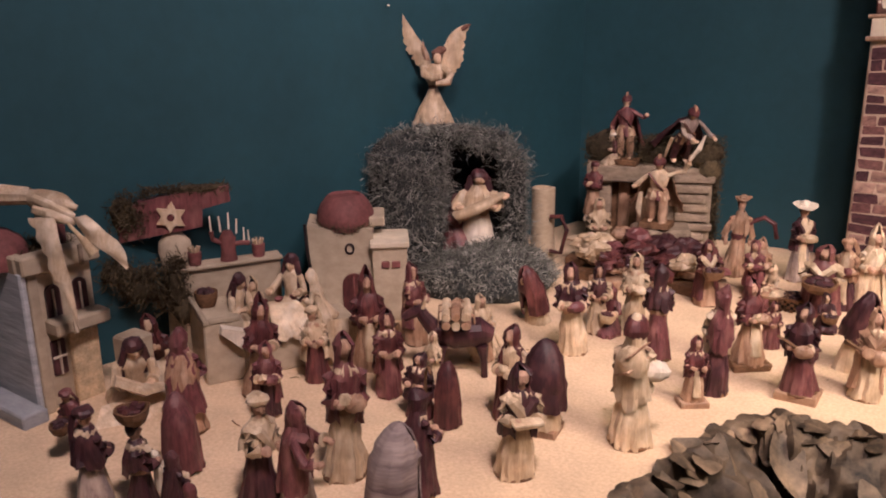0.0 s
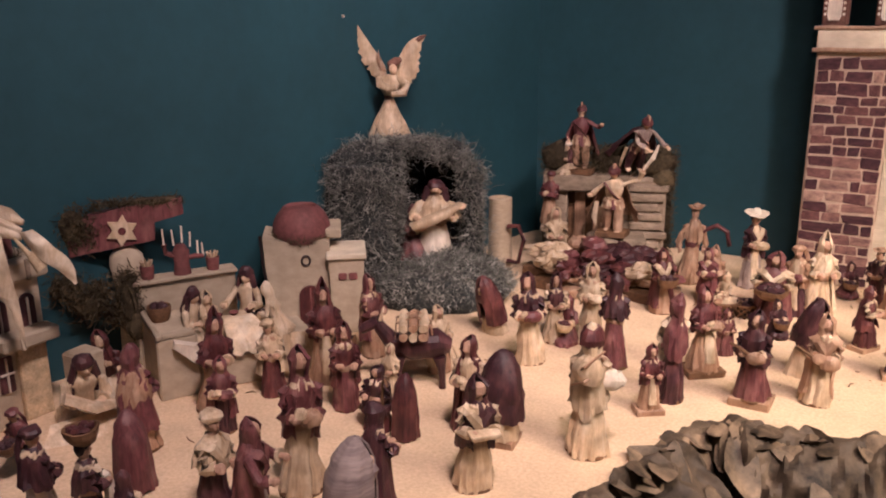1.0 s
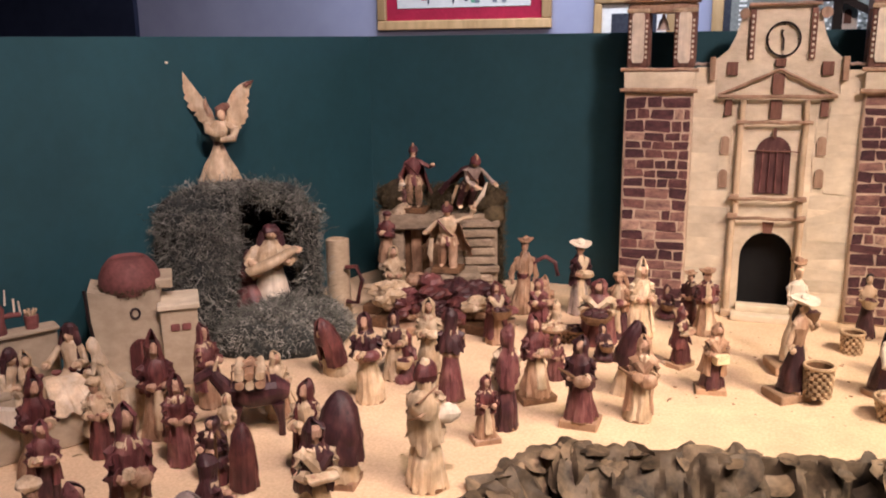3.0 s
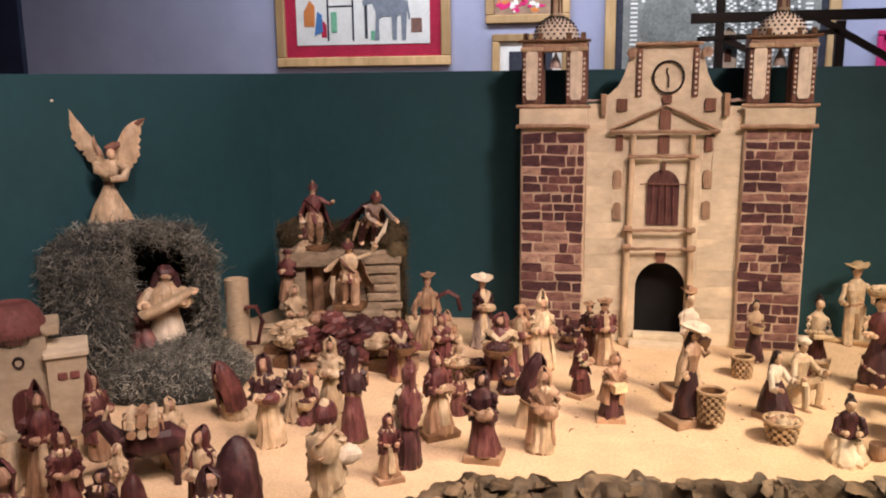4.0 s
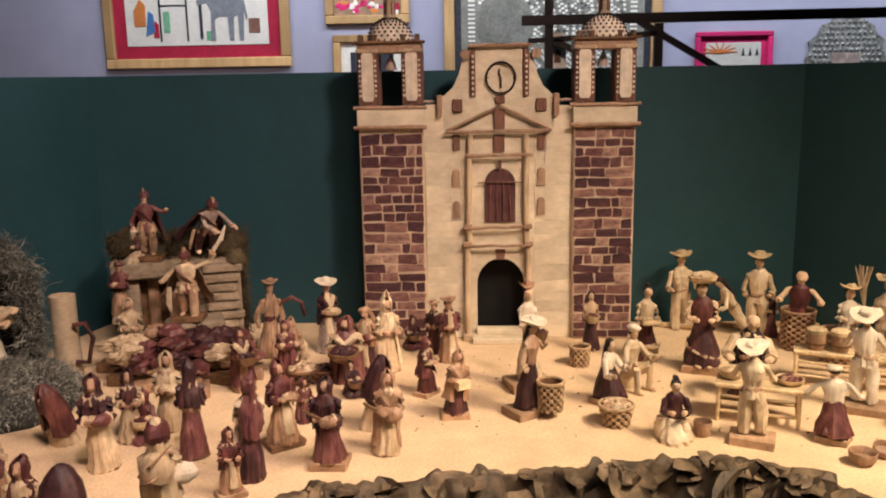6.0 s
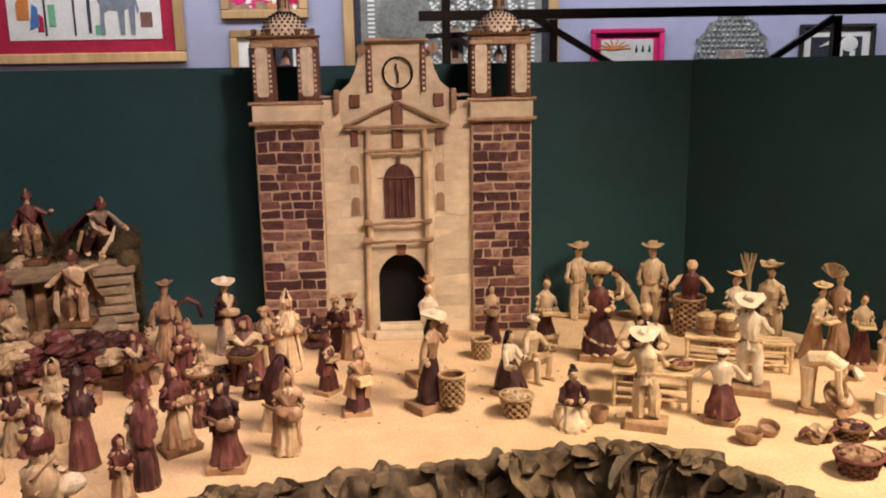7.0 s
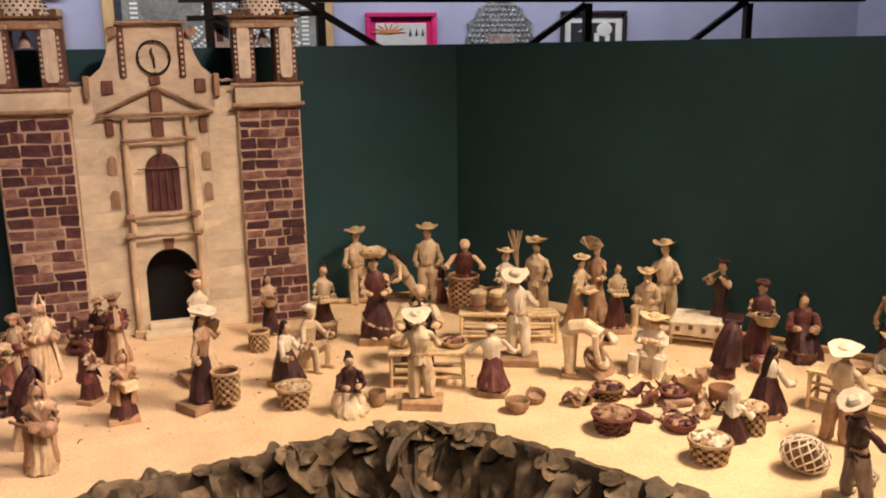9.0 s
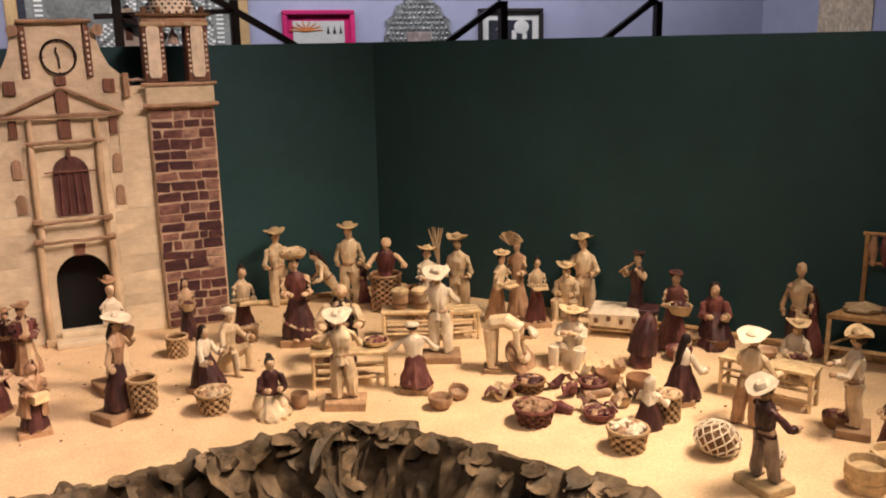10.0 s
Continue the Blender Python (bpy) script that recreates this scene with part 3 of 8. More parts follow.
def held(d, what, z=0.0, dark=MAROON):
    if what == "basket":
        tub(d, (0, -0.19, 0.50 + z), 0.12, 0.12, STRAW, MAROON)
    if what == "darkbasket":
        tub(d, (0, -0.20, 0.48 + z), 0.14, 0.13, DARKWOOD, PURPLE)
    if what == "shoulder":
        tub(d, (0.20, 0.06, 0.66 + z), 0.115, 0.13, DARKWOOD, PURPLE)
    if what == "bundle":
        load = d.rnd.choice((CREAM, TAN, PINK))
        d.ball((0.04, -0.145, 0.57 + z), (0.085, 0.055, 0.060), load, 16, 0.14)
        d.ball((-0.03, -0.150, 0.60 + z), (0.050, 0.042, 0.042), CREAM, 12, 0.16)
    if what == "lap":
        # wide folded sheets over the knees
        for dz, k in ((0.0, 1.0), (-0.035, 0.85)):
            d.sheet([[(-0.24 * k, -0.10, 0.40 + dz), (-0.05, -0.14, 0.46 + dz), (0.10, -0.12, 0.42 + dz), (0.25 * k, -0.10, 0.40 + dz)],
                     [(-0.33 * k, -0.24, 0.33 + dz), (-0.06, -0.27, 0.40 + dz), (0.12, -0.26, 0.36 + dz), (0.34 * k, -0.24, 0.33 + dz)],
                     [(-0.36 * k, -0.40, 0.24 + dz), (-0.06, -0.44, 0.27 + dz), (0.13, -0.42, 0.25 + dz), (0.36 * k, -0.38, 0.26 + dz)]], CREAM)
        d.limb([(-0.16, -0.12, 0.66), (0.0, -0.20, 0.58), (0.16, -0.16, 0.52)], [0.05, 0.06, 0.045], CREAM, 8, 0.6)
    if what == "child":
        d.limb([(-0.17, -0.16, 0.50 + z), (-0.05, -0.19, 0.58 + z), (0.09, -0.18, 0.69 + z), (0.20, -0.16, 0.79 + z)], [0.055, 0.060, 0.050, 0.030], CREAM, 12)
        d.ball((0.20, -0.155, 0.745 + z), 0.040, SKIN, 10)
    if what == "sack":
        d.ball((-0.02, 0.14, 0.70 + z), (0.115, 0.080, 0.115), CREAM, 16, 0.07)
        d.ball((-0.15, -0.02, 0.60 + z), (0.10, 0.085, 0.075), WHITE, 16, 0.05)
        d.ball((0, 0.012, 0.900 + z), (0.090, 0.098, 0.098), MAROON, 14, 0.05)
        for q in (-0.05, 0.06):
            d.limb([(-0.12, 0.10, 0.78 + z + q), (-0.02, 0.235, 0.70 + z + q), (0.10, 0.13, 0.62 + z + q)], [0.010] * 3, TAN, 5)
        d.limb([(-0.11, 0.05, 0.78 + z), (0.0, -0.09, 0.66 + z), (0.12, 0.05, 0.52 + z)], [0.014] * 3, TAN, 6)
    if what == "lute":
        d.ball((0.06, -0.17, 0.55 + z), (0.09, 0.045, 0.075), TAN, 12)
        d.limb([(0.02, -0.17, 0.57 + z), (-0.17, -0.17, 0.68 + z)], [0.016, 0.013], DARKWOOD, 6)
    if what == "book":
        d.box((0, -0.17, 0.58 + z), (0.22, 0.10, 0.045), CREAM, 0.008)
    if what == "box":
        d.box((0.02, -0.17, 0.52 + z), (0.20, 0.10, 0.13), STRAW, 0.01, 12)
    if what == "cloth":
        d.lathe([(0.25 + z, 0.12, 0.05, 0.03, -0.17), (0.45 + z, 0.09, 0.05, 0.03, -0.16), (0.62 + z, 0.06, 0.03, 0, -0.14)], WHITE, 14, 5, 0.12)
    if what == "tray":
        d.box((0, -0.21, 0.57 + z), (0.26, 0.18, 0.035), STRAW, 0.008)
        for k in range(5):
            d.ball((-0.09 + 0.045 * k, -0.21, 0.60 + z), 0.03, CREAM, 6, 0.1)
    if what == "jar":
        d.lathe([(0.50 + z, 0.05, 0.05, 0.06, -0.18), (0.56 + z, 0.085, 0.085, 0.06, -0.18), (0.62 + z, 0.06, 0.06, 0.06, -0.18), (0.66 + z, 0.05, 0.05, 0.06, -0.18)], DARKWOOD, 12)
    if what == "staff":
        d.limb([(0.20, -0.12, 0.0), (0.19, -0.12, 0.6), (0.18, -0.11, 1.05), (0.12, -0.11, 1.13), (0.07, -0.11, 1.06)], [0.014] * 5, DARKWOOD, 6)
    if what == "pipe":
        d.limb([(0.0, -0.10, 0.86), (-0.16, -0.20, 0.74)], [0.012, 0.016], WOOD, 6)
    if what == "sheaf":
        for k in range(7):
            d.limb([(-0.20, -0.10, 0.60), (-0.20 - 0.008 * k, -0.09, 0.85), (-0.14 - 0.030 * k, -0.08 + 0.02 * (k % 3), 1.08)], [0.010, 0.018, 0.006], CREAM, 5, 0.5)
    if what == "fan":
        for k in range(11):
            a = radians(5 + 15 * k)
            d.limb([(-0.08, -0.08, 0.90), (-0.06 + 0.17 * math.cos(a), -0.09, 0.94 + 0.13 * math.sin(a))], [0.012, 0.030], CREAM, 6, 0.4)
    if what == "pack":
        tub(d, (0.03, 0.15, 0.56 + z), 0.13, 0.18, DARKWOOD, HAIR, lean=-14)
    if what == "rolls":
        for k in range(5):
            d.limb([(-0.22, 0.08 + 0.07 * (k % 3), 0.72 + 0.065 * (k // 3)), (0.22, 0.08 + 0.07 * (k % 3), 0.72 + 0.065 * (k // 3))], [0.036, 0.036], CREAM, 8)
    if what == "cape":
        d.lathe([(0.18, 0.20, 0.15, 0, 0.05), (0.45, 0.165, 0.12, 0, 0.04), (0.66, 0.145, 0.10, 0, 0.02), (0.77, 0.08, 0.07, 0, 0.01)], PURPLE, 20, 5, 0.08, arc=100)
    if what in ("soldier", "swordsman"):
        # tunic skirt of separate flaps, crossed straps and a cape to one side
        for k in range(9):
            a = 2 * math.pi * k / 9
            d.limb([(0.080 * math.cos(a), 0.062 * math.sin(a), 0.50), (0.115 * math.cos(a), 0.092 * math.sin(a), 0.36)], [0.026, 0.030], (TAN, PINK, CREAM)[k % 3], 6, 0.5)
        d.limb([(-0.11, -0.05, 0.74), (0.0, -0.10, 0.62), (0.09, -0.06, 0.50)], [0.016] * 3, BELT, 6, 0.5)
        c = dark if what == "soldier" else TAN
        d.limb([(-0.19, -0.04, 0.44), (-0.21, -0.05, 0.20), (-0.20, -0.05, 0.06)], [0.024, 0.030, 0.010], CREAM, 8, 0.5)
        d.cloth([(0.16, 0.33, 0.20, -0.03, 0.09), (0.30, 0.275, 0.175, -0.02, 0.07), (0.50, 0.205, 0.14, -0.01, 0.05), (0.66, 0.155, 0.105, 0, 0.03), (0.75, 0.10, 0.07, 0, 0.02), (0.79, 0.07, 0.06, 0, 0.01)], c, 30, 0.14, 92, 0.10)
    if what == "swordsman":
        d.limb([(0.34, -0.03, 0.98), (0.44, -0.03, 1.14), (0.50, -0.03, 1.34)], [0.036, 0.030, 0.008], WHITE, 8, 0.4)
    if what == "flowers":
        for k in range(44):
            a, h = k * 2.399, 0.06 + 0.36 * ((k * 0.618) % 1)
            q = 0.172 - 0.16 * max(0, h - 0.06)
            d.ball((q * math.cos(a), q * 0.92 * math.sin(a), h), (0.013, 0.013, 0.015), CREAM if k % 3 else PINK, 6)
    if what == "guitar":
        d.ball((0.05, -0.15, 0.52), (0.10, 0.04, 0.085), TAN, 12)
        d.ball((-0.05, -0.15, 0.56), (0.07, 0.038, 0.065), TAN, 12)
        d.limb([(-0.08, -0.15, 0.57), (-0.26, -0.15, 0.66)], [0.016, 0.014], DARKWOOD, 6)


SERIAL = [0]


def doll(x, y, rot, H, body, c, c2, head, hold, label, slab=None, z=0.0, lean=0.0, skin=None, group="", wide=1.0, arm=None):
    SERIAL[0] += 1
    d = Mesh(SERIAL[0])
    skin = skin or (DUSKSKIN if body in ("robe", "cloak") else SKIN)
    lift = 0.0
    if slab:
        lift = 0.08
        d.box((0, 0, 0.04), (0.40, 0.30, 0.08), BASEWOOD if slab is WOOD else slab, 0.008, d.rnd.uniform(-16, 16))
    if body in ("robe", "cloak"):
        wide *= 1.08
    d.T = Matrix.Translation((0, 0, lift)) @ Matrix.Rotation(radians(lean + d.rnd.uniform(-1, 5)), 4, "X") @ Matrix.Rotation(radians(d.rnd.uniform(-3, 3)), 4, "Y") @ Matrix.Diagonal((wide, wide, 1 - lift, 1))
    if body in ("robe", "cloak"):
        f = d.rnd.uniform(0.88, 1.12)
        pick = d.rnd.random
        d.cloth([(0, 0.154 * f, 0.144 * f), (0.10, 0.143 * f, 0.133 * f), (0.24, 0.124, 0.112), (0.38, 0.102, 0.090), (0.50, 0.082, 0.070), (0.56, 0.080, 0.068)], c, 48, 0.13, edge=0.012)
        d.lathe([(0.0, 0.156 * f, 0.146 * f), (0.010, 0.157 * f, 0.147 * f), (0.020, 0.153 * f, 0.143 * f)], DARKWOOD, 30)
        d.cloth([(0.47, 0.084, 0.071), (0.54, 0.084, 0.070), (0.62, 0.100, 0.078), (0.69, 0.108, 0.076), (0.75, 0.078, 0.062), (0.80, 0.038, 0.038)], c2 if pick() < 0.85 else CREAM, 28, 0.06)
        for e in (-1, 1) if pick() < 0.3 else ():
            d.band([(e * 0.105, 0.01, 0.760), (e * 0.078, -0.080, 0.72), (e * 0.015, -0.102, 0.63), (-e * 0.040, -0.098, 0.53)], 0.075, c2 if pick() < 0.5 else CREAM)
        if body == "cloak":
            low = d.rnd.choice((0.05, 0.12, 0.22, 0.30))
            d.cloth([(low, 0.172 * f, 0.160 * f, 0, 0.012), (low + 0.10, 0.160 * f, 0.150, 0, 0.018), (0.46, 0.140, 0.126, 0, 0.022), (0.60, 0.130, 0.112, 0, 0.024), (0.69, 0.120, 0.096, 0, 0.020), (0.76, 0.086, 0.074, 0, 0.014), (0.81, 0.055, 0.055, 0, 0.01)],
                    c2, 48, 0.09, d.rnd.uniform(26, 50), 0.025, d.rnd.uniform(0, 0.06))
            if pick() < 0.5:
                d.cloth([(0.50, 0.148, 0.132, 0, 0.012), (0.62, 0.138, 0.118, 0, 0.022), (0.70, 0.124, 0.098, 0, 0.018), (0.77, 0.088, 0.076, 0, 0.014)], c if pick() < 0.4 else c2, 32, 0.08, 50, 0.03, 0.06)
        else:
            low = d.rnd.choice((0.40, 0.48, 0.54))
            d.cloth([(low, 0.142, 0.124, 0, 0.008), (low + 0.10, 0.132, 0.112, 0, 0.012), (0.70, 0.118, 0.094, 0, 0.010), (0.765, 0.078, 0.068, 0, 0.008), (0.81, 0.052, 0.052)], c2, 36, 0.10, d.rnd.uniform(16, 34), 0.035, d.rnd.uniform(0.0, 0.08))
            if pick() < 0.5:
                d.cloth([(0.12, 0.060, 0.024, 0, -0.135), (0.30, 0.050, 0.022, 0, -0.105), (0.50, 0.036, 0.018, 0, -0.078)], CREAM if c2 is not CREAM else PINK, 14, 0.12)
        d.cloth([(0.475, 0.094, 0.082), (0.505, 0.098, 0.086), (0.535, 0.090, 0.078)], TAN if c is not TAN else MAROON, 24, 0.06, edge=0.015, fine=1)
        if pick() < 0.55:
            d.cloth([(0.725, 0.095, 0.082, 0, 0.01), (0.765, 0.086, 0.074, 0, 0.01), (0.79, 0.055, 0.055, 0, 0.01)], CREAM if c2 is not CREAM else TAN, 18, 0.12, 12, 0.03, fine=1)
        arms(d, 0.705, 0.118, arm or HOLD.get(hold, HOLD[""]), c2 if pick() < 0.85 else CREAM, skin, 0.044)
        held(d, hold)
        head_of(d, head, 0.885, 0.0, c2, skin)
    elif body == "dome":
        d.cloth([(0, 0.175, 0.160), (0.12, 0.160, 0.146), (0.34, 0.125, 0.115)], c, 44, 0.09, edge=0.012)
        low = 0.44 if hold == "short" else 0.22 if c is not c2 else 0.02
        d.cloth([(low, 0.205, 0.185, 0, 0.01), (low + 0.14, 0.200, 0.180, 0, 0.012), (0.50, 0.190, 0.170, 0, 0.012), (0.66, 0.172, 0.155, 0, 0.006), (0.80, 0.140, 0.128, 0, -0.004), (0.90, 0.098, 0.094, 0, -0.012), (0.97, 0.048, 0.050, 0, -0.015), (1.0, 0.006, 0.008, 0, -0.015)], c2, 46, 0.07, 17, 0.02)
        d.ball((0, -0.09, 0.76), (0.05, 0.05, 0.065), skin, 10)
        d.ball((0, -0.06, 0.66), (0.10, 0.10, 0.12), c2, 12, 0.06)
    elif body == "man":
        step = d.rnd.uniform(-0.035, 0.035)
        for s in (-1, 1):
            fwd = s * step
            d.cloth([(0.028, 0.052, 0.054, s * 0.074, fwd - 0.008), (0.15, 0.056, 0.058, s * 0.070, fwd * 0.7 + 0.002), (0.30, 0.062, 0.062, s * 0.062, fwd * 0.3 - 0.006), (0.47, 0.068, 0.068, s * 0.048, 0)], c, 16, 0.13, edge=0.012)
            d.ball((s * 0.075, fwd - 0.04, 0.018), (0.036, 0.066, 0.022), skin, 8)
        d.cloth([(0.40, 0.098, 0.086), (0.47, 0.088, 0.074), (0.52, 0.078, 0.064), (0.60, 0.096, 0.075), (0.68, 0.110, 0.078), (0.735, 0.100, 0.066), (0.775, 0.068, 0.054), (0.80, 0.036, 0.036)], c2, 34, 0.11, edge=0.03)
        d.lathe([(0.475, 0.092, 0.070), (0.495, 0.096, 0.074), (0.515, 0.090, 0.068)], TAN if c2 is not TAN else CREAM, 16, 7, 0.02)
        keep_cape = c if c is PURPLE else MAROON
        pose_of = d.rnd.choice(("hip", "out", "side", "down")) if hold == "hip" else hold
        arms(d, 0.715, 0.112, arm or HOLD.get(pose_of, HOLD["hip"]), SKIN if hold == "down" else c2, skin, 0.031)
        held(d, hold, 0.0, keep_cape)
        head_of(d, head, 0.885, 0.0, c2, skin)
    elif body == "skirt":
        d.cloth([(0.02, 0.172, 0.157), (0.08, 0.168, 0.152), (0.20, 0.142, 0.128), (0.36, 0.106, 0.092), (0.50, 0.075, 0.063)], c, 44, 0.10, edge=0.012)
        for s in (-1, 1):
            d.ball((s * 0.05, -0.12, 0.02), (0.032, 0.055, 0.022), skin, 8)
        d.lathe([(0.47, 0.082, 0.068), (0.58, 0.092, 0.066), (0.68, 0.115, 0.072), (0.75, 0.09, 0.06), (0.80, 0.036, 0.036)], c2, 20, 6, 0.03)
        arms(d, 0.71, 0.115, arm or HOLD.get(hold, HOLD[""]), c2 if c2 in (WHITE, PALE) else SKIN, skin, 0.032)
        held(d, hold)
        head_of(d, head, 0.885, 0.0, c2, skin)
    elif body in ("sit", "kneel"):
        low = 0.34 if body == "sit" else 0.5
        d.cloth([(0, 0.26, 0.33, 0, -0.10), (0.08, 0.26, 0.32, 0, -0.10), (low * 0.55, 0.20, 0.235, 0, -0.05), (low, 0.135, 0.12)], c, 44, 0.14)
        d.cloth([(low - 0.03, 0.13, 0.11), (0.50, 0.125, 0.10), (0.62, 0.155, 0.10), (0.70, 0.115, 0.085), (0.75, 0.05, 0.05)], c2, 28, 0.08)
        keep = d.T
        d.T = keep @ Matrix.Translation((0, -0.03, -0.33)) @ Matrix.Diagonal((1.45, 1.45, 1.45, 1))
        arms(d, 0.655, 0.11, arm or HOLD.get(hold, HOLD[""]), c2, skin, 0.036)
        held(d, hold, -0.06)
        d.T = keep @ Matrix.Translation((0, -0.03, -0.40)) @ Matrix.Diagonal((1.42, 1.42, 1.42, 1))
        head_of(d, head, 0.87, 0.0, c2, skin)
    elif body == "squat":
        # sitting low with the knees drawn up
        for k in (-1, 1):
            d.limb([(k * 0.09, 0.02, 0.20), (k * 0.14, -0.14, 0.30), (k * 0.16, -0.28, 0.36)], [0.10, 0.085, 0.072], c, 10)
            d.limb([(k * 0.16, -0.28, 0.37), (k * 0.15, -0.31, 0.20), (k * 0.15, -0.30, 0.04)], [0.072, 0.062, 0.055], c, 10)
            d.ball((k * 0.15, -0.36, 0.03), (0.045, 0.085, 0.03), skin, 8)
        d.lathe([(0.0, 0.17, 0.14, 0, 0.06), (0.12, 0.18, 0.15, 0, 0.06), (0.22, 0.155, 0.125, 0, 0.05)], c, 20, 5, 0.05)
        d.cloth([(0.18, 0.150, 0.120, 0, 0.04), (0.36, 0.130, 0.105, 0, 0.03), (0.52, 0.150, 0.105, 0, 0.01), (0.62, 0.170, 0.105), (0.70, 0.120, 0.085), (0.75, 0.05, 0.05)], c2, 28, 0.07)
        keep = d.T
        d.T = keep @ Matrix.Translation((0, -0.03, -0.33)) @ Matrix.Diagonal((1.45, 1.45, 1.45, 1))
        arms(d, 0.655, 0.11, arm or HOLD.get(hold, HOLD[""]), c2, skin, 0.034)
        held(d, hold, -0.06)
        d.T = keep @ Matrix.Translation((0, -0.03, -0.40)) @ Matrix.Diagonal((1.42, 1.42, 1.42, 1))
        head_of(d, head, 0.87, 0.0, c2, skin)
    elif body == "bend":
        for s in (-1, 1):
            d.limb([(s * 0.12, 0, 0.03), (s * 0.12, 0.02, 0.35), (s * 0.10, 0.05, 0.75)], [0.075, 0.085, 0.12], c, 10)
            d.ball((s * 0.12, -0.05, 0.025), (0.05, 0.10, 0.03), skin, 8)
        d.limb([(0, 0.10, 0.72), (0, 0.0, 0.86), (0, -0.22, 0.92), (0, -0.48, 0.80)], [0.17, 0.18, 0.17, 0.14], c2, 14, 0.75)
        for s in (-1, 1):
            d.limb([(s * 0.16, -0.42, 0.82), (s * 0.17, -0.45, 0.55), (s * 0.12, -0.52, 0.32)], [0.065, 0.055, 0.04], c2, 8)
            d.ball((s * 0.12, -0.53, 0.28), 0.05, skin, 8)
        keep = d.T
        d.T = keep @ Matrix.Translation((0, -0.62, 0.70)) @ Matrix.Rotation(radians(55), 4, "X") @ Matrix.Diagonal((1.6, 1.6, 1.6, 1)) @ Matrix.Translation((0, 0, -0.885))
        head_of(d, head, 0.885, 0.0, c2, skin)
    elif body == "donkey":
        # a pack animal on its four legs
        for sx in (-1, 1):
            for sy in (-1, 1):
                d.limb([(sx * 0.13, sy * 0.30, 0), (sx * 0.13, sy * 0.29, 0.25), (sx * 0.12, sy * 0.27, 0.45)], [0.045, 0.05, 0.09], c, 8)
        d.limb([(0, 0.42, 0.56), (0, 0.25, 0.60), (0, -0.1, 0.58), (0, -0.36, 0.62)], [0.10, 0.20, 0.20, 0.13], c, 14)
        d.limb([(0, -0.34, 0.62), (0, -0.50, 0.84), (0, -0.56, 0.92)], [0.13, 0.09, 0.085], c, 10)
        d.limb([(0, -0.52, 0.93), (0, -0.70, 0.84), (0, -0.76, 0.80)], [0.09, 0.065, 0.05], c, 10)
        for s in (-1, 1):
            d.limb([(s * 0.05, -0.50, 0.97), (s * 0.09, -0.46, 1.1)], [0.03, 0.01], c2, 6)
        for k in range(6):
            yy, zz = (-0.20 + 0.13 * (k % 3), 0.80 + 0.12 * (k // 3))
            d.limb([(-0.30, yy, zz), (0.0, yy, zz + 0.02), (0.30, yy, zz)], [0.058, 0.064, 0.058], c2 if k % 2 else TAN, 10)
        for yy in (-0.14, 0.10):
            d.limb([(yy, -0.32, 0.62), (yy, -0.30, 0.92), (yy, -0.02, 1.02), (yy, 0.16, 0.86), (yy, 0.18, 0.60)], [0.014] * 5, TAN, 6)
        d.limb([(0, 0.44, 0.58), (0, 0.52, 0.35)], [0.025, 0.03], c2, 6)
    d.crumple(0.016, 7.0)
    d.crumple(0.012, 19.0)
    d.crumple(0.006, 44.0)
    d.v = [p * H for p in d.v]
    ob = d.done("figurine", label=label, sharp=24)
    ob.matrix_basis = pose(x, y, z, 0, 0, rot)
    return tagged(ob, category="figurine", group=group)

# ---- the church front, covered with strips of husk ----
BRICK = mat("husk_brick", (0.066, 0.024, 0.029), (0.215, 0.090, 0.086), 2.2, (1, 0.3, 1), 0.75, 0.3, 0.3, vary=0.0, fine=3.0)
nt = BRICK.node_tree
tone = nt.nodes.new("ShaderNodeValToRGB")
tone.color_ramp.interpolation = "LINEAR"
for pos, col in ((0.0, (0.36, 0.36, 0.46)), (0.38, (0.70, 0.70, 0.78)), (0.58, (1.15, 1.25, 1.15)), (0.78, (1.9, 2.5, 2.1)), (1.0, (2.8, 4.4, 3.4))):
    e = tone.color_ramp.elements[0] if pos == 0 else tone.color_ramp.elements[-1] if pos == 1 else tone.color_ramp.elements.new(pos)
    e.position, e.color = pos, (*col, 1)
mulc = nt.nodes.new("ShaderNodeVectorMath")
mulc.operation = "MULTIPLY"
pb = nt.nodes["Principled BSDF"]
src = pb.inputs["Base Color"].links[0].from_socket
info = [q for q in nt.nodes if q.bl_idname == "ShaderNodeObjectInfo"][0]
nt.links.new(info.outputs["Random"], tone.inputs[0])
nt.links.new(src, mulc.inputs[0])
nt.links.new(tone.outputs[0], mulc.inputs[1])
nt.links.new(mulc.outputs[0], pb.inputs["Base Color"])
MORTAR = mat("mortar_husk", (0.48, 0.35, 0.255), (0.63, 0.485, 0.365), 80, (1, 1, 1), 0.8, 0.3, 0.2, vary=0.0)
COURSE = mat("pale_course", (0.59, 0.495, 0.355), (0.74, 0.645, 0.495), 34, (0.8, 1, 1.3), 0.72, 1.0, 0.24, vary=0.09, fine=4.0)
ROD = mat("brown_cane", (0.27, 0.165, 0.11), (0.46, 0.31, 0.21), 90, (1, 1, 0.2), 0.6, 0.3, 0.3, vary=0.08)
CANE = mat("pale_cane", (0.46, 0.33, 0.21), (0.64, 0.50, 0.35), 90, (1, 1, 0.15), 0.6, 0.3, 0.3, vary=0.08)
STRIPED = mat("striped_blanket", (0.085, 0.055, 0.062), (0.40, 0.32, 0.29), 75, (0.10, 0.10, 1), 0.75, 0.4, 0.3, vary=0.0)
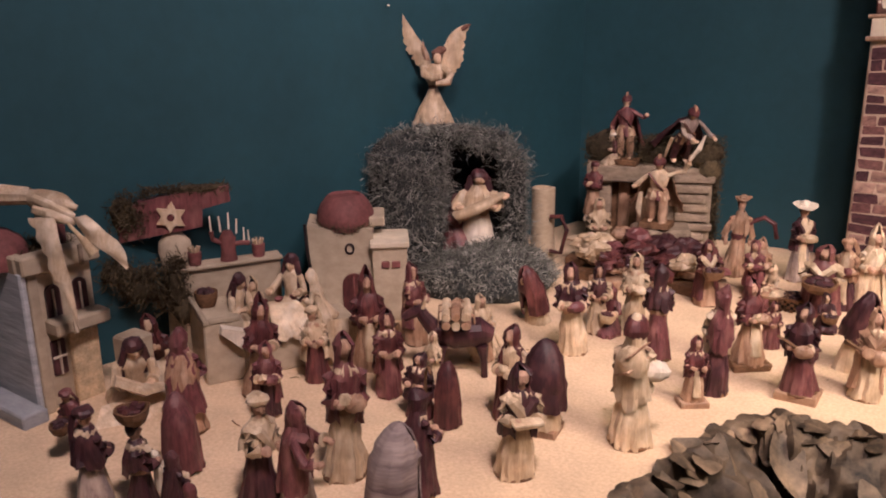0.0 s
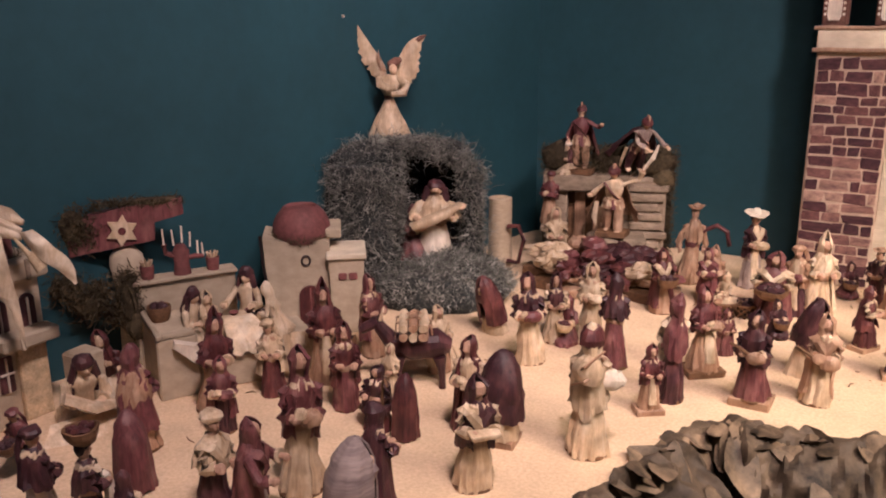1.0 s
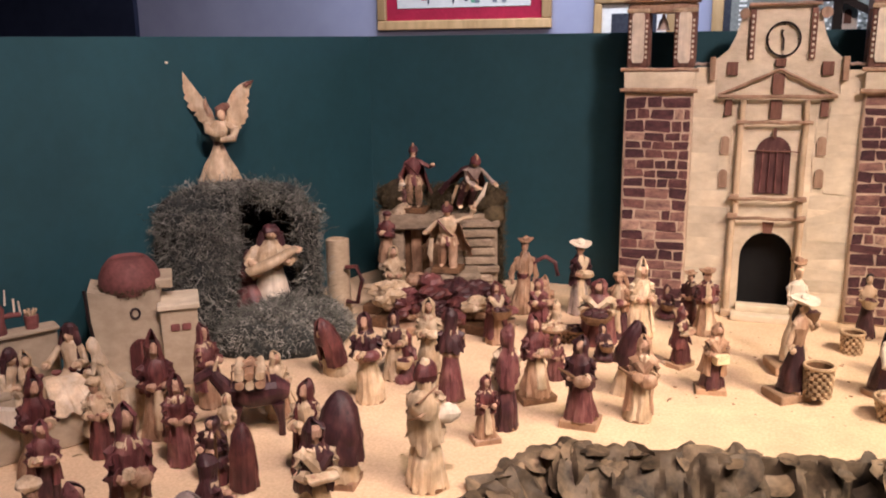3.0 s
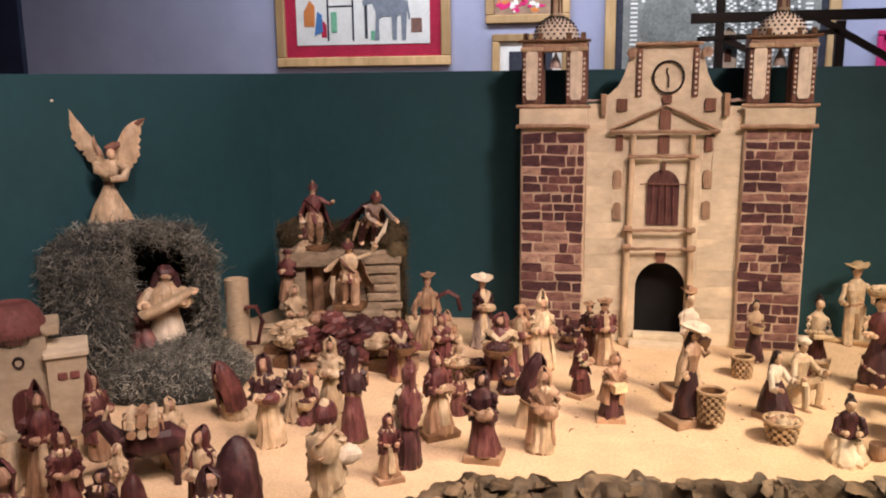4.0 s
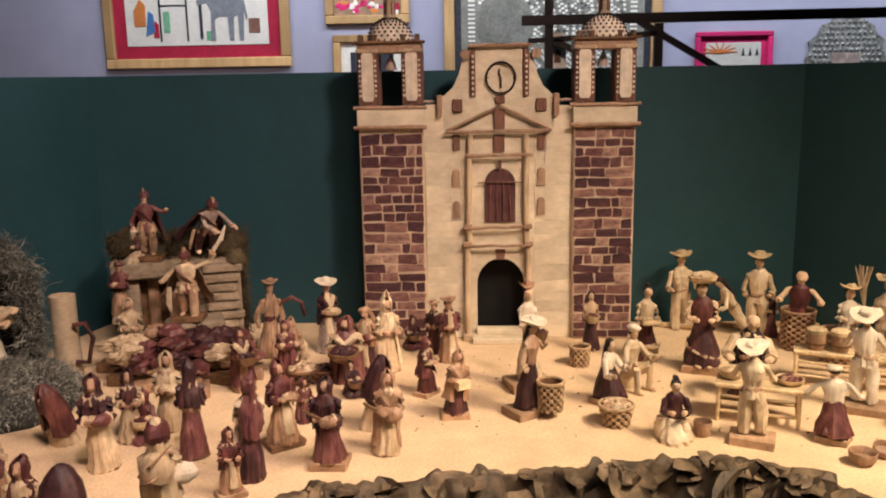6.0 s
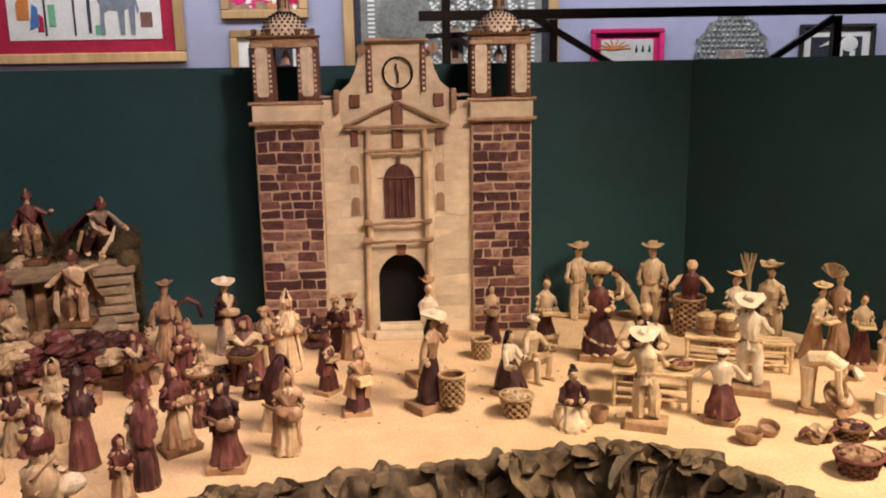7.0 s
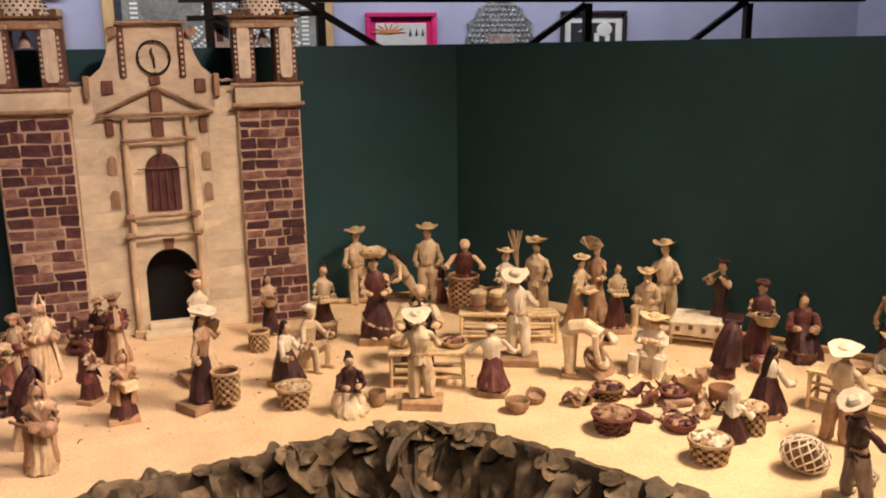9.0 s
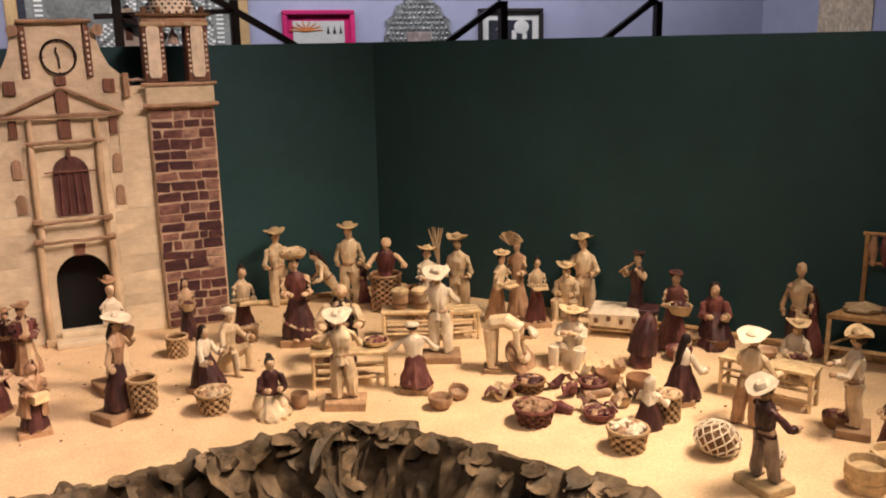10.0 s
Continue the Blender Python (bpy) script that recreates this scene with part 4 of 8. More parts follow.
WINDOWHUSK = mat("window_husk", (0.075, 0.030, 0.032), (0.15, 0.068, 0.062), 120, UP, 0.6, 0.3, 0.35, vary=0.0)
BROWNHUSK = mat("brown_panel", (0.13, 0.06, 0.045), (0.24, 0.12, 0.085), 120, UP, 0.7, 0.3, 0.25, vary=0.15)

church = thing("church", pose(0, 0, 0), "model church front of maroon husk bricks and pale husk walls", "model church")

m = Mesh(1)
arch = [(0.001 + 0.063 * math.cos(a), 0.150 + 0.070 * math.sin(a)) for a in [math.pi * k / 14 for k in range(15)]]
half = [(0.191, 0.0), (0.191, 0.618), (0.157, 0.618), (0.154, 0.640), (0.138, 0.648), (0.115, 0.668), (0.100, 0.70), (0.091, 0.735), (0.087, 0.752), (0.077, 0.752), (0.077, 0.768)]
outline = [(x - 0.004, z) for x, z in half] + [(-x - 0.004, z) for x, z in reversed(half)] + [(-0.062, 0.0)] + arch[::-1] + [(0.064, 0.0)]
m.prism(outline, 0.0, 0.028, COURSE)
facade = m.done("facade", church, "pale facade with an arched doorway", smooth=False)


def small(name, parent, fn, label="", seed=1, **kw):
    q = Mesh(seed)
    fn(q)
    return q.done(name, parent, label, **kw)


def rod(parent, a, b, r=0.0075, name="cane_rod", material=None):
    a, b = Vector(a), Vector(b)
    k = [a + (b - a) * t / 5 for t in range(6)]
    k = [p + Vector((0, 0, 0.0012 * math.sin(9 * i + 40 * a.x))) for i, p in enumerate(k)] if abs(a.x - b.x) > 0.02 else [p + Vector((0.0012 * math.sin(7 * i + 40 * a.x), 0, 0)) for i, p in enumerate(k)]
    return small(name, parent, lambda q: q.limb(k, [r, r * 1.06, r * 0.97, r * 1.04, r, r * 0.95], material or ROD, 10))


# columns and beams of cane round the doorway and the window
for s in (-1, 1):
    rod(facade, (s * 0.081 - 0.006, -0.012, 0.0), (s * 0.080 - 0.006, -0.010, 0.252), 0.0085, "column", CANE)
    rod(facade, (s * 0.074 - 0.006, -0.009, 0.260), (s * 0.074 - 0.006, -0.009, 0.490), 0.0078, "column", CANE)
    rod(facade, (s * 0.073 - 0.005, -0.008, 0.498), (s * 0.072 - 0.005, -0.008, 0.548), 0.0070, "column", CANE)
    rod(facade, (s * 0.134 - 0.003, -0.010, 0.558), (0.001, -0.010, 0.620), 0.0042, "gable_rod")
    small("capital", facade, lambda q: q.box((s * 0.080 - 0.006, -0.016, 0.262), (0.024, 0.020, 0.010), ROD, 0.002), smooth=False)
    small("capital", facade, lambda q: q.box((s * 0.078 - 0.006, -0.016, 0.309), (0.022, 0.020, 0.012), ROD, 0.002), smooth=False)
    small("plinth", facade, lambda q: q.box((s * 0.081 - 0.006, -0.018, 0.008), (0.026, 0.026, 0.016), CANE, 0.002), smooth=False)
rod(facade, (-0.096, -0.021, 0.257), (0.083, -0.021, 0.259), 0.0040, "beam")
rod(facade, (-0.096, -0.021, 0.305), (0.082, -0.021, 0.309), 0.0042, "beam")
rod(facade, (-0.090, -0.019, 0.494), (0.083, -0.019, 0.496), 0.0045, "beam")
rod(facade, (-0.138, -0.017, 0.555), (0.131, -0.017, 0.557), 0.0048, "beam")
rod(facade, (-0.079, -0.010, 0.771), (0.082, -0.010, 0.771), 0.0045, "beam")
# the door's step
small("step", church, lambda q: (q.box((0, -0.030, 0.008), (0.150, 0.062, 0.016), COURSE, 0.002), q.box((0, -0.008, 0.024), (0.128, 0.034, 0.016), COURSE, 0.002)), "pale doorstep", smooth=False)
small("keystone", facade, lambda q: q.prism([(-0.010, 0.218), (0.010, 0.218), (0.014, 0.246), (-0.014, 0.246)], -0.006, 0.001, BROWNHUSK), smooth=False)


def rounded(x0, x1, z0, z1, y0, y1, material):
    r = (x1 - x0) / 2
    pts = [(x1, z0)] + [((x0 + x1) / 2 + r * math.cos(a), z1 - r + r * math.sin(a)) for a in [math.pi * k / 10 for k in range(11)]] + [(x0, z0)]
    return lambda q: q.prism(pts, y0, y1, material)


# arched window with its surround
win = small("window", facade, rounded(-0.040, 0.040, 0.318, 0.460, -0.005, 0.001, WINDOWHUSK), "arched brown husk window", smooth=False)
for k in range(-3, 4):
    if k % 2:
        small("window_bar", win, lambda q: q.limb([(k * 0.009, -0.009, 0.324), (k * 0.008, -0.009, 0.43)], [0.0016, 0.0012], PINK, 6))
small("finial", facade, lambda q: q.box((0, -0.010, 0.468), (0.008, 0.008, 0.026), BROWNHUSK, 0.001), smooth=False)
rod(facade, (-0.058, -0.011, 0.424), (0.058, -0.011, 0.424), 0.0016, "window_rail", BROWNHUSK)
for x, z, w, h in [(-0.001, 0.585, 0.028, 0.050), (-0.002, 0.524, 0.028, 0.046), (0.106, 0.528, 0.018, 0.040), (-0.112, 0.528, 0.018, 0.040), (0.001, 0.636, 0.024, 0.020), (-0.108, 0.622, 0.026, 0.032), (0.106, 0.622, 0.026, 0.032)]:
    small("husk_panel", facade, lambda q: q.box((x, -0.004, z), (w, 0.008, h), BROWNHUSK, 0.0015), smooth=False)
for x, z in [(-0.114, 0.413), (0.107, 0.416), (-0.114, 0.330), (0.107, 0.338)]:
    small("slit_window", facade, rounded(x - 0.010, x + 0.010, z, z + 0.045, -0.006, 0.001, ROD), smooth=False)
for s in (-1, 1):
    small("scroll", facade, lambda q: q.limb([(s * 0.090 + 0.003, -0.012, 0.750), (s * 0.090 + 0.003, 0.03, 0.750)], [0.013, 0.013], ROD, 14), "brown rolled scroll")
    small("corner_post", facade, lambda q: q.box((s * 0.149 - 0.005, -0.004, 0.622), (0.014, 0.022, 0.056), ROD, 0.002), smooth=False)
    band = small("dotted_band", facade, lambda q: q.box((s * 0.068, -0.004, 0.702), (0.014, 0.008, 0.118), BROWNHUSK, 0.0015), "brown band with pale dots", smooth=False)
    tagged(small("dot_band", band, lambda q: [q.ball((s * 0.068, -0.009, 0.65 + 0.0135 * k), (0.0032, 0.002, 0.004), WHITE, 6) for k in range(8)]), kind="stuff")

# black board that paints the shade seen through the doorway
small("door_void", church, lambda q: q.box((0.001, 0.062, 0.122), (0.190, 0.012, 0.244), BLACK), "black board painted as the shade behind the doorway", smooth=False)

# clock
clock = small("clock", church, lambda q: q.limb([(0.003 + 0.037 * math.cos(a), -0.006, 0.690 + 0.039 * math.sin(a)) for a in [2 * math.pi * k / 36 for k in range(37)]], [0.0026] * 37, HAIR, 8), "dark wire ring clock with one hand")
small("clock_hand", clock, lambda q: q.limb([(0.003, -0.006, 0.664), (0.003, -0.006, 0.690), (-0.002, -0.006, 0.702), (0.0, -0.006, 0.712)], [0.0022] * 4, HAIR, 6))
for k in range(4):
    a = math.pi / 2 * k
    small("clock_mark", clock, lambda q: q.limb([(0.003 + 0.031 * math.cos(a), -0.005, 0.690 + 0.033 * math.sin(a)), (0.003 + 0.036 * math.cos(a), -0.005, 0.690 + 0.038 * math.sin(a))], [0.0014] * 2, HAIR, 6))


def lumpy_box(name, seed, material, relief=0.05):
    """A block of size one with softened, uneven edges."""
    q = Mesh(seed)
    q.box((0, 0, 0), (1, 1, 1), material, 0.06)
    ends = {(a, b): (q.rnd.uniform(-relief, relief), q.rnd.uniform(-1.6 * relief, 1.6 * relief)) for a in (-1, 1) for b in (-1, 1)}
    q.v = [Vector((p.x + ends[(-1 if p.x < 0 else 1, -1 if p.z < 0 else 1)][0], p.y, p.z + ends[(-1 if p.x < 0 else 1, -1 if p.z < 0 else 1)][1])) for p in q.v]
    ob = q.done(name, smooth=False)
    me = ob.data
    bpy.data.objects.remove(ob)
    return me


BRICKS = [lumpy_box("brick", k, BRICK) for k in range(9)]


def piece(name, me, c, s, parent):
    ob = new(name, me)
    ob.location, ob.scale = c, s
    ob.parent = parent
    return ob


rb = random.Random(11)
for side, x0, x1 in ((-1, -0.364, -0.196), (1, 0.187, 0.345)):
    xc, w = (x0 + x1) / 2, x1 - x0
    tower = small("tower", church, lambda q: q.box((xc, 0.036, 0.309), (w, 0.098, 0.618), MORTAR, 0.004), "tower faced with maroon husk bricks", smooth=False)
    small("tower_band", tower, lambda q: q.box((xc, -0.015, 0.594), (w + 0.004, 0.012, 0.042), COURSE, 0.002), "pale band under the belfry", smooth=False)
    rod(tower, (x0 - 0.010, -0.024, 0.570), (x1 + 0.010, -0.024, 0.570), 0.0055, "cane_rod")
    rod(tower, (x0 - 0.010, -0.020, 0.620), (x1 + 0.010, -0.020, 0.620), 0.005, "cane_rod")
    z = 0.004
    while z < 0.540:
        h = rb.uniform(0.021, 0.031)
        x = x0 + 0.004
        while x < x1 - 0.012:
            bw = min(rb.choice((0.026, 0.036, 0.046, 0.052, 0.062)) * rb.uniform(0.85, 1.15), x1 - 0.003 - x)
            if x1 - 0.003 - (x + bw) < 0.016:
                bw = x1 - 0.003 - x
            b = piece("brick", rb.choice(BRICKS), (x + bw / 2 + rb.uniform(-0.001, 0.001), -0.0132, z + h / 2 + rb.uniform(-0.0012, 0.0012)), (bw - rb.uniform(0.0022, 0.0050), 0.0022 + rb.uniform(0, 0.0018), h - rb.uniform(0.0026, 0.0048)), tower)
            b.rotation_euler[1] = rb.uniform(-0.05, 0.05)
            x += bw
        z += h
    # belfry: four posts faced with pale panels between dotted bands, open to all sides
    bel = small("belfry", church, lambda q: [q.box((xc + sx * (w / 2 - 0.028), 0.036 + sy * 0.026, 0.692), (0.052, 0.036, 0.136), BROWNHUSK, 0.003) for sx in (-1, 1) for sy in (-1, 1)]
                + [q.box((xc, 0.036, 0.769), (w - 0.004, 0.096, 0.026), ROD, 0.003)], "open belfry with brown posts", smooth=False)
    for sx in (-1, 1):
        px = xc + sx * (w / 2 - 0.028)
        small("post_panel", bel, lambda q: q.prism([(px - 0.011, 0.636), (px + 0.011, 0.636), (px + 0.015, 0.646), (px + 0.015, 0.750), (px + 0.011, 0.758), (px - 0.011, 0.758), (px - 0.015, 0.750), (px - 0.015, 0.646)], -0.014, -0.006, WHITE), "pale panel on the post", smooth=False)
        tagged(small("dot_band", bel, lambda q: [q.ball((px + e * 0.020, -0.010, 0.650 + 0.0125 * k), (0.0032, 0.002, 0.0038), WHITE, 6) for k in range(8) for e in (-1, 1)]), kind="stuff")
        small("post_cap", bel, lambda q: q.box((px, -0.010, 0.762), (0.058, 0.012, 0.010), CREAM, 0.002), smooth=False)
    small("bell", bel, lambda q: q.lathe([(0.715, 0.017, 0.017, xc, 0.036), (0.720, 0.014, 0.014, xc, 0.036), (0.735, 0.011, 0.011, xc, 0.036), (0.748, 0.004, 0.004, xc, 0.036), (0.757, 0.003, 0.003, xc, 0.036)], GREY, 14), "small grey bell")
    rod(bel, (x0 - 0.008, -0.016, 0.783), (x1 + 0.008, -0.016, 0.783), 0.004, "cane_rod", DARKWOOD)
    for k in range(5):
        small("merlon", bel, lambda q: q.box((x0 + 0.012 + (w - 0.024) * k / 4, -0.004, 0.794), (0.013, 0.016, 0.017), DARKWOOD, 0.002), smooth=False)
    dome = small("dome", church, lambda q: q.lathe([(0.785 + 0.058 * math.sin(a), 0.058 * math.cos(a) + 0.001, 0.054 * math.cos(a) + 0.001, xc, 0.036) for a in [k * math.pi / 18 for k in range(10)]], WHITE, 28), "pale dome covered with a dark lattice")

    def lattice(q):
        for i in range(9):
            a = (i + 0.4) * math.pi / 19
            for j in range(22):
                t = 2 * math.pi * (j + 0.5 * (i % 2)) / 22
                c = Vector((xc + 0.0585 * math.cos(a) * math.cos(t), 0.036 + 0.0545 * math.cos(a) * math.sin(t), 0.785 + 0.0622 * math.sin(a)))
                r = 0.0036 * (0.30 + 0.70 * math.cos(a))
                q.ball(c, (r, r, 0.0029), HAIR, 6)
    tagged(small("lattice", dome, lattice), "dark husk lozenges on the dome", kind="stuff")
    lan = small("lantern", dome, lambda q: (q.lathe([(0.843, 0.016, 0.016, xc, 0.036), (0.852, 0.016, 0.016, xc, 0.036), (0.853, 0.012, 0.012, xc, 0.036), (0.885, 0.012, 0.012, xc, 0.036), (0.887, 0.016, 0.016, xc, 0.036), (0.905, 0.010, 0.010, xc, 0.036), (0.920, 0.002, 0.002, xc, 0.036)], STONE, 14)), "pale lantern on the dome")
    for j in range(6):
        t = math.pi * j / 3
        small("lantern_bar", lan, lambda q: q.limb([(xc + 0.0135 * math.cos(t), 0.036 + 0.0135 * math.sin(t), 0.853), (xc + 0.0135 * math.cos(t), 0.036 + 0.0135 * math.sin(t), 0.886)], [0.002, 0.002], BROWNHUSK, 6))
rod(church, (-0.20, 0.02, 0.632), (-0.150, 0.02, 0.632), 0.004, "rail", GREY)
rod(church, (0.142, 0.02, 0.632), (0.19, 0.02, 0.632), 0.004, "rail", GREY)
# strips of pale husk laid in courses beside the doorway
for side in (-1, 1):
    z = 0.003
    while z < 0.60:
        h = rb.uniform(0.026, 0.052)
        x = 0.093 if z < 0.53 else 0.140
        slit = any(za - h < z < zb for za, zb in ((0.33, 0.382), (0.408, 0.460), (0.500, 0.552)))
        for xa, xb in ((x, 0.098), (0.122, 0.190)) if slit and x < 0.1 else ((x, 0.190),):
            deep = rb.uniform(0.0012, 0.0022)
            small("course", facade, lambda q: (q.box((side * (xa + xb) / 2 - 0.004, 0.0005 - deep / 2, z + h / 2), (xb - xa - 0.0008, deep, h - 0.0006), COURSE, 0.0005), q.crumple(0.0046, 30)), smooth=False)
        z += h

# ---- moss, as loose curled threads ----
def threads(q, count, place, length, material, width=0.0011, curl=1.0):
    """Curled ribbons of moss; place() gives a root and a direction."""
    R = q.rnd
    s = q.slot(material)
    for _ in range(count):
        p, d = place(R)
        p, d = Vector(p), Vector(d).normalized()
        side = d.cross(Vector((R.uniform(-1, 1), R.uniform(-1, 1), R.uniform(-1, 1)))).normalized()
        steps, ln = 7, length * R.uniform(0.5, 1.3)
        k = len(q.v)
        for i in range(steps + 1):
            w = width * (1 - 0.6 * i / steps)
            q.v += [p + side * w, p - side * w]
            d = (d + curl * 0.95 * Vector((R.uniform(-1, 1), R.uniform(-1, 1), R.uniform(-1.1, 0.9)))).normalized()
            p = p + d * ln / steps
        for i in range(steps):
            a = k + 2 * i
            q.f.append((a, a + 1, a + 3, a + 2))
            q.m.append(s)


GREYMOSS2 = mat("grey_moss_light", (0.19, 0.188, 0.165), (0.40, 0.395, 0.345), 120, (1, 1, 1), 0.9, 0.2, 0.4, vary=0.0, island=0.5)
# core colour kept dark, painting the shade between moss threads
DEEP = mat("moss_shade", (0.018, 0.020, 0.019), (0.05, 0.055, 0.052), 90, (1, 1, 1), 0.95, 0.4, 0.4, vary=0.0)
grotto = thing("grotto", pose(-1.175, -0.475, 0, 0, 0, 32), "grotto covered in grey tree moss with an open front", "grotto")


CX = -0.050


def hollow(u, v):
    """Point of the grotto's outer shell: u round from one side over the back, v upwards."""
    a = math.pi * (-0.12 + 1.24 * u)
    r = 0.178 * (1 - 0.14 * v ** 2.5) * (1.0 + 0.05 * math.sin(7 * u + 3 * v))
    return Vector((CX + r * math.cos(a) * 1.03, 0.02 + r * math.sin(a) * 0.55, 0.355 * v))


q = Mesh(3)
NU, NV = 30, 12
rows = [[hollow(i / NU, j / NV) + 0.016 * noise.noise_vector(hollow(i / NU, j / NV) * 14) for i in range(NU + 1)] for j in range(NV + 1)]
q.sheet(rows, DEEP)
# inner wall coloured black to paint the shade inside the opening
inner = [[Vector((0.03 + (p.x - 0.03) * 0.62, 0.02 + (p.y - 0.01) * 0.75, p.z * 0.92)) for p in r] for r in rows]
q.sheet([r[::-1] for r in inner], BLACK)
roof = []
for j in range(9):
    t = j / 8
    roof.append([Vector((CX + (p.x - CX) * (1 - t), p.y * (1 - t) - 0.03 * t, p.z + 0.020 * math.sin(t * 1.57))) for p in rows[-1]])
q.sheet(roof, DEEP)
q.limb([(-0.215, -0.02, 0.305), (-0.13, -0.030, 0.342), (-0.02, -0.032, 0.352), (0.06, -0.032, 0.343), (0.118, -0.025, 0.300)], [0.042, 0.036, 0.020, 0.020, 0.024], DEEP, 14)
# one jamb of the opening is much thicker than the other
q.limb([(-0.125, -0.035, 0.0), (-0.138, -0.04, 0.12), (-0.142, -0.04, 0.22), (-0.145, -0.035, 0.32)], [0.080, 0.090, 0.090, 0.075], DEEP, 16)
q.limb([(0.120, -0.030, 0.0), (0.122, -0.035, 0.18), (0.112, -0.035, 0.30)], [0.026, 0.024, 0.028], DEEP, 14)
q.crumple(0.012, 20)
q.done("shell", grotto, "lumpy moss-covered shell")
q = Mesh(4)
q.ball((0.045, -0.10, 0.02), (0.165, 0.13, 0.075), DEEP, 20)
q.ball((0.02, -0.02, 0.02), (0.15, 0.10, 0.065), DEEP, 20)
q.crumple(0.014, 22)
q.done("mound", grotto, "moss mound in front of the opening")


def on_shell(R):
    k = R.random()
    if k < 0.34:
        u, v = R.random(), R.random()
        p = hollow(u, v)
        return p * 1.01, ((p.x - CX) * 2, p.y * 2 - 0.05, R.uniform(-0.2, 0.25))
    if k < 0.58:
        x = R.uniform(-0.22, 0.13)
        a = R.uniform(-0.6, 3.6)
        y, z = -0.034 - 0.034 * math.cos(a) * 0.6, 0.350 - 1.1 * max(0, abs(x - CX) - 0.06) ** 1.4 + 0.026 * math.sin(a)
        return (x, y, z), (R.uniform(-1, 1), -0.8, R.uniform(-0.4, 1.0))
    if k < 0.90:
        a, z = R.uniform(-3.3, 0.3), R.uniform(0.0, 0.33)
        return (-0.138 + 0.090 * math.cos(a), -0.038 + 0.090 * math.sin(a), z), (math.cos(a), math.sin(a) - 0.2, R.uniform(-0.6, 0.4))
    a, z = R.uniform(-3.3, 0.3), R.uniform(0.0, 0.32)
    return (0.120 + 0.025 * math.cos(a), -0.034 + 0.025 * math.sin(a), z), (math.cos(a), math.sin(a) - 0.2, R.uniform(-0.6, 0.4))


def on_mound(R):
    a, b = R.uniform(0, 6.28), R.uniform(0.0, 1.57)
    return (0.045 + 0.168 * math.cos(a) * math.cos(b), -0.085 + 0.138 * math.sin(a) * math.cos(b), 0.02 + 0.078 * math.sin(b)), (math.cos(a), math.sin(a), 0.7)


for nm, mt, cnt in (("moss_threads", MOSS, 10500), ("pale_moss_threads", GREYMOSS2, 9000)):
    q = Mesh(21)
    threads(q, cnt, on_shell, 0.036, mt, 0.0011, 1.3)
    threads(q, cnt // 12, on_shell, 0.060, mt, 0.0012, 1.1)
    threads(q, int(cnt * 0.4), on_mound, 0.036, mt, 0.0011, 1.3)
    tagged(q.done(nm, grotto, "tangled grey moss threads", smooth=False), kind="stuff")

# the woman with the child inside, and the figure beside her
doll(-1.128, -0.500, 30, 0.204, "robe", WHITE, CREAM, "mane", "child", "woman with dark hair in a pale robe holding a child", z=0.078, wide=1.35, skin=SKIN, lean=5)
doll(-1.178, -0.530, 75, 0.140, "kneel", PINK, PINK, "hood", "pray", "kneeling rose figure beside the grotto's opening", z=0.08)


# ---- angels: one mesh each ----
def leaf_wing(d, inner, outer, y, material, teeth=0.0, hollow=0.02, lean=0.0):
    """A wing cut from a husk leaf between two edges (x, z); the outer one is nicked into feathers."""
    a, b = spline([Vector(p) for p in inner], 10), spline([Vector(p) for p in outer], 10)
    n = 30
    rows = []
    for k in range(n + 1):
        t = k / n
        p, q = (e[min(int(t * (len(e) - 1)), len(e) - 2)].lerp(e[min(int(t * (len(e) - 1)) + 1, len(e) - 1)], t * (len(e) - 1) % 1 if t < 1 else 1) for e in (a, b))
        across = q - p
        cut = teeth * (0.08 < t < 0.9) * (((k * 5) % 7) / 6.0) * d.rnd.uniform(0.3, 1.2)
        q = q - across.normalized() * cut if across.length > 0.001 else q
        rows.append([Vector((p.x + (q.x - p.x) * e, y + lean * t - hollow * math.sin(math.pi * e) * (1 - t) + 0.2 * hollow * math.sin(13 * t + 4 * e), p.y + (q.y - p.y) * e)) for e in (0, 0.25, 0.5, 0.75, 1)])
    d.sheet(rows, material)
    back = 0.05 * (a[0] - a[-1]).length
    d.sheet([[p + Vector((0, back * 0.3, 0)) for p in r][::-1] for r in rows], material)


SERIAL[0] += 1
d = Mesh(77)
C = 0.022
d.cloth([(0, 0.172, 0.120, C), (0.10, 0.140, 0.100, C), (0.22, 0.082, 0.070, C + 0.008), (0.325, 0.036, 0.036, C + 0.014)], CREAM, 40, 0.14, edge=0.02)
d.lathe([(0.31, 0.038, 0.038, C + 0.012), (0.335, 0.046, 0.046, C + 0.015), (0.355, 0.038, 0.038, C + 0.015)], BROWNHUSK, 16)
d.cloth([(0.345, 0.038, 0.038, C + 0.015), (0.39, 0.070, 0.055, C + 0.02), (0.46, 0.088, 0.06, C + 0.025), (0.53, 0.05, 0.045, C + 0.035)], CREAM, 24, 0.08)
d.limb([(-0.05, 0, 0.50), (-0.04, -0.05, 0.45), (0.03, -0.10, 0.42), (0.10, -0.11, 0.43)], [0.034, 0.036, 0.034, 0.026], CREAM, 10)
d.limb([(0.12, 0, 0.49), (0.19, -0.04, 0.45), (0.17, -0.09, 0.385), (0.06, -0.12, 0.375)], [0.032, 0.036, 0.034, 0.024], CREAM, 10)
d.ball((0.075, -0.035, 0.575), (0.036, 0.042, 0.052), SKIN, 12)
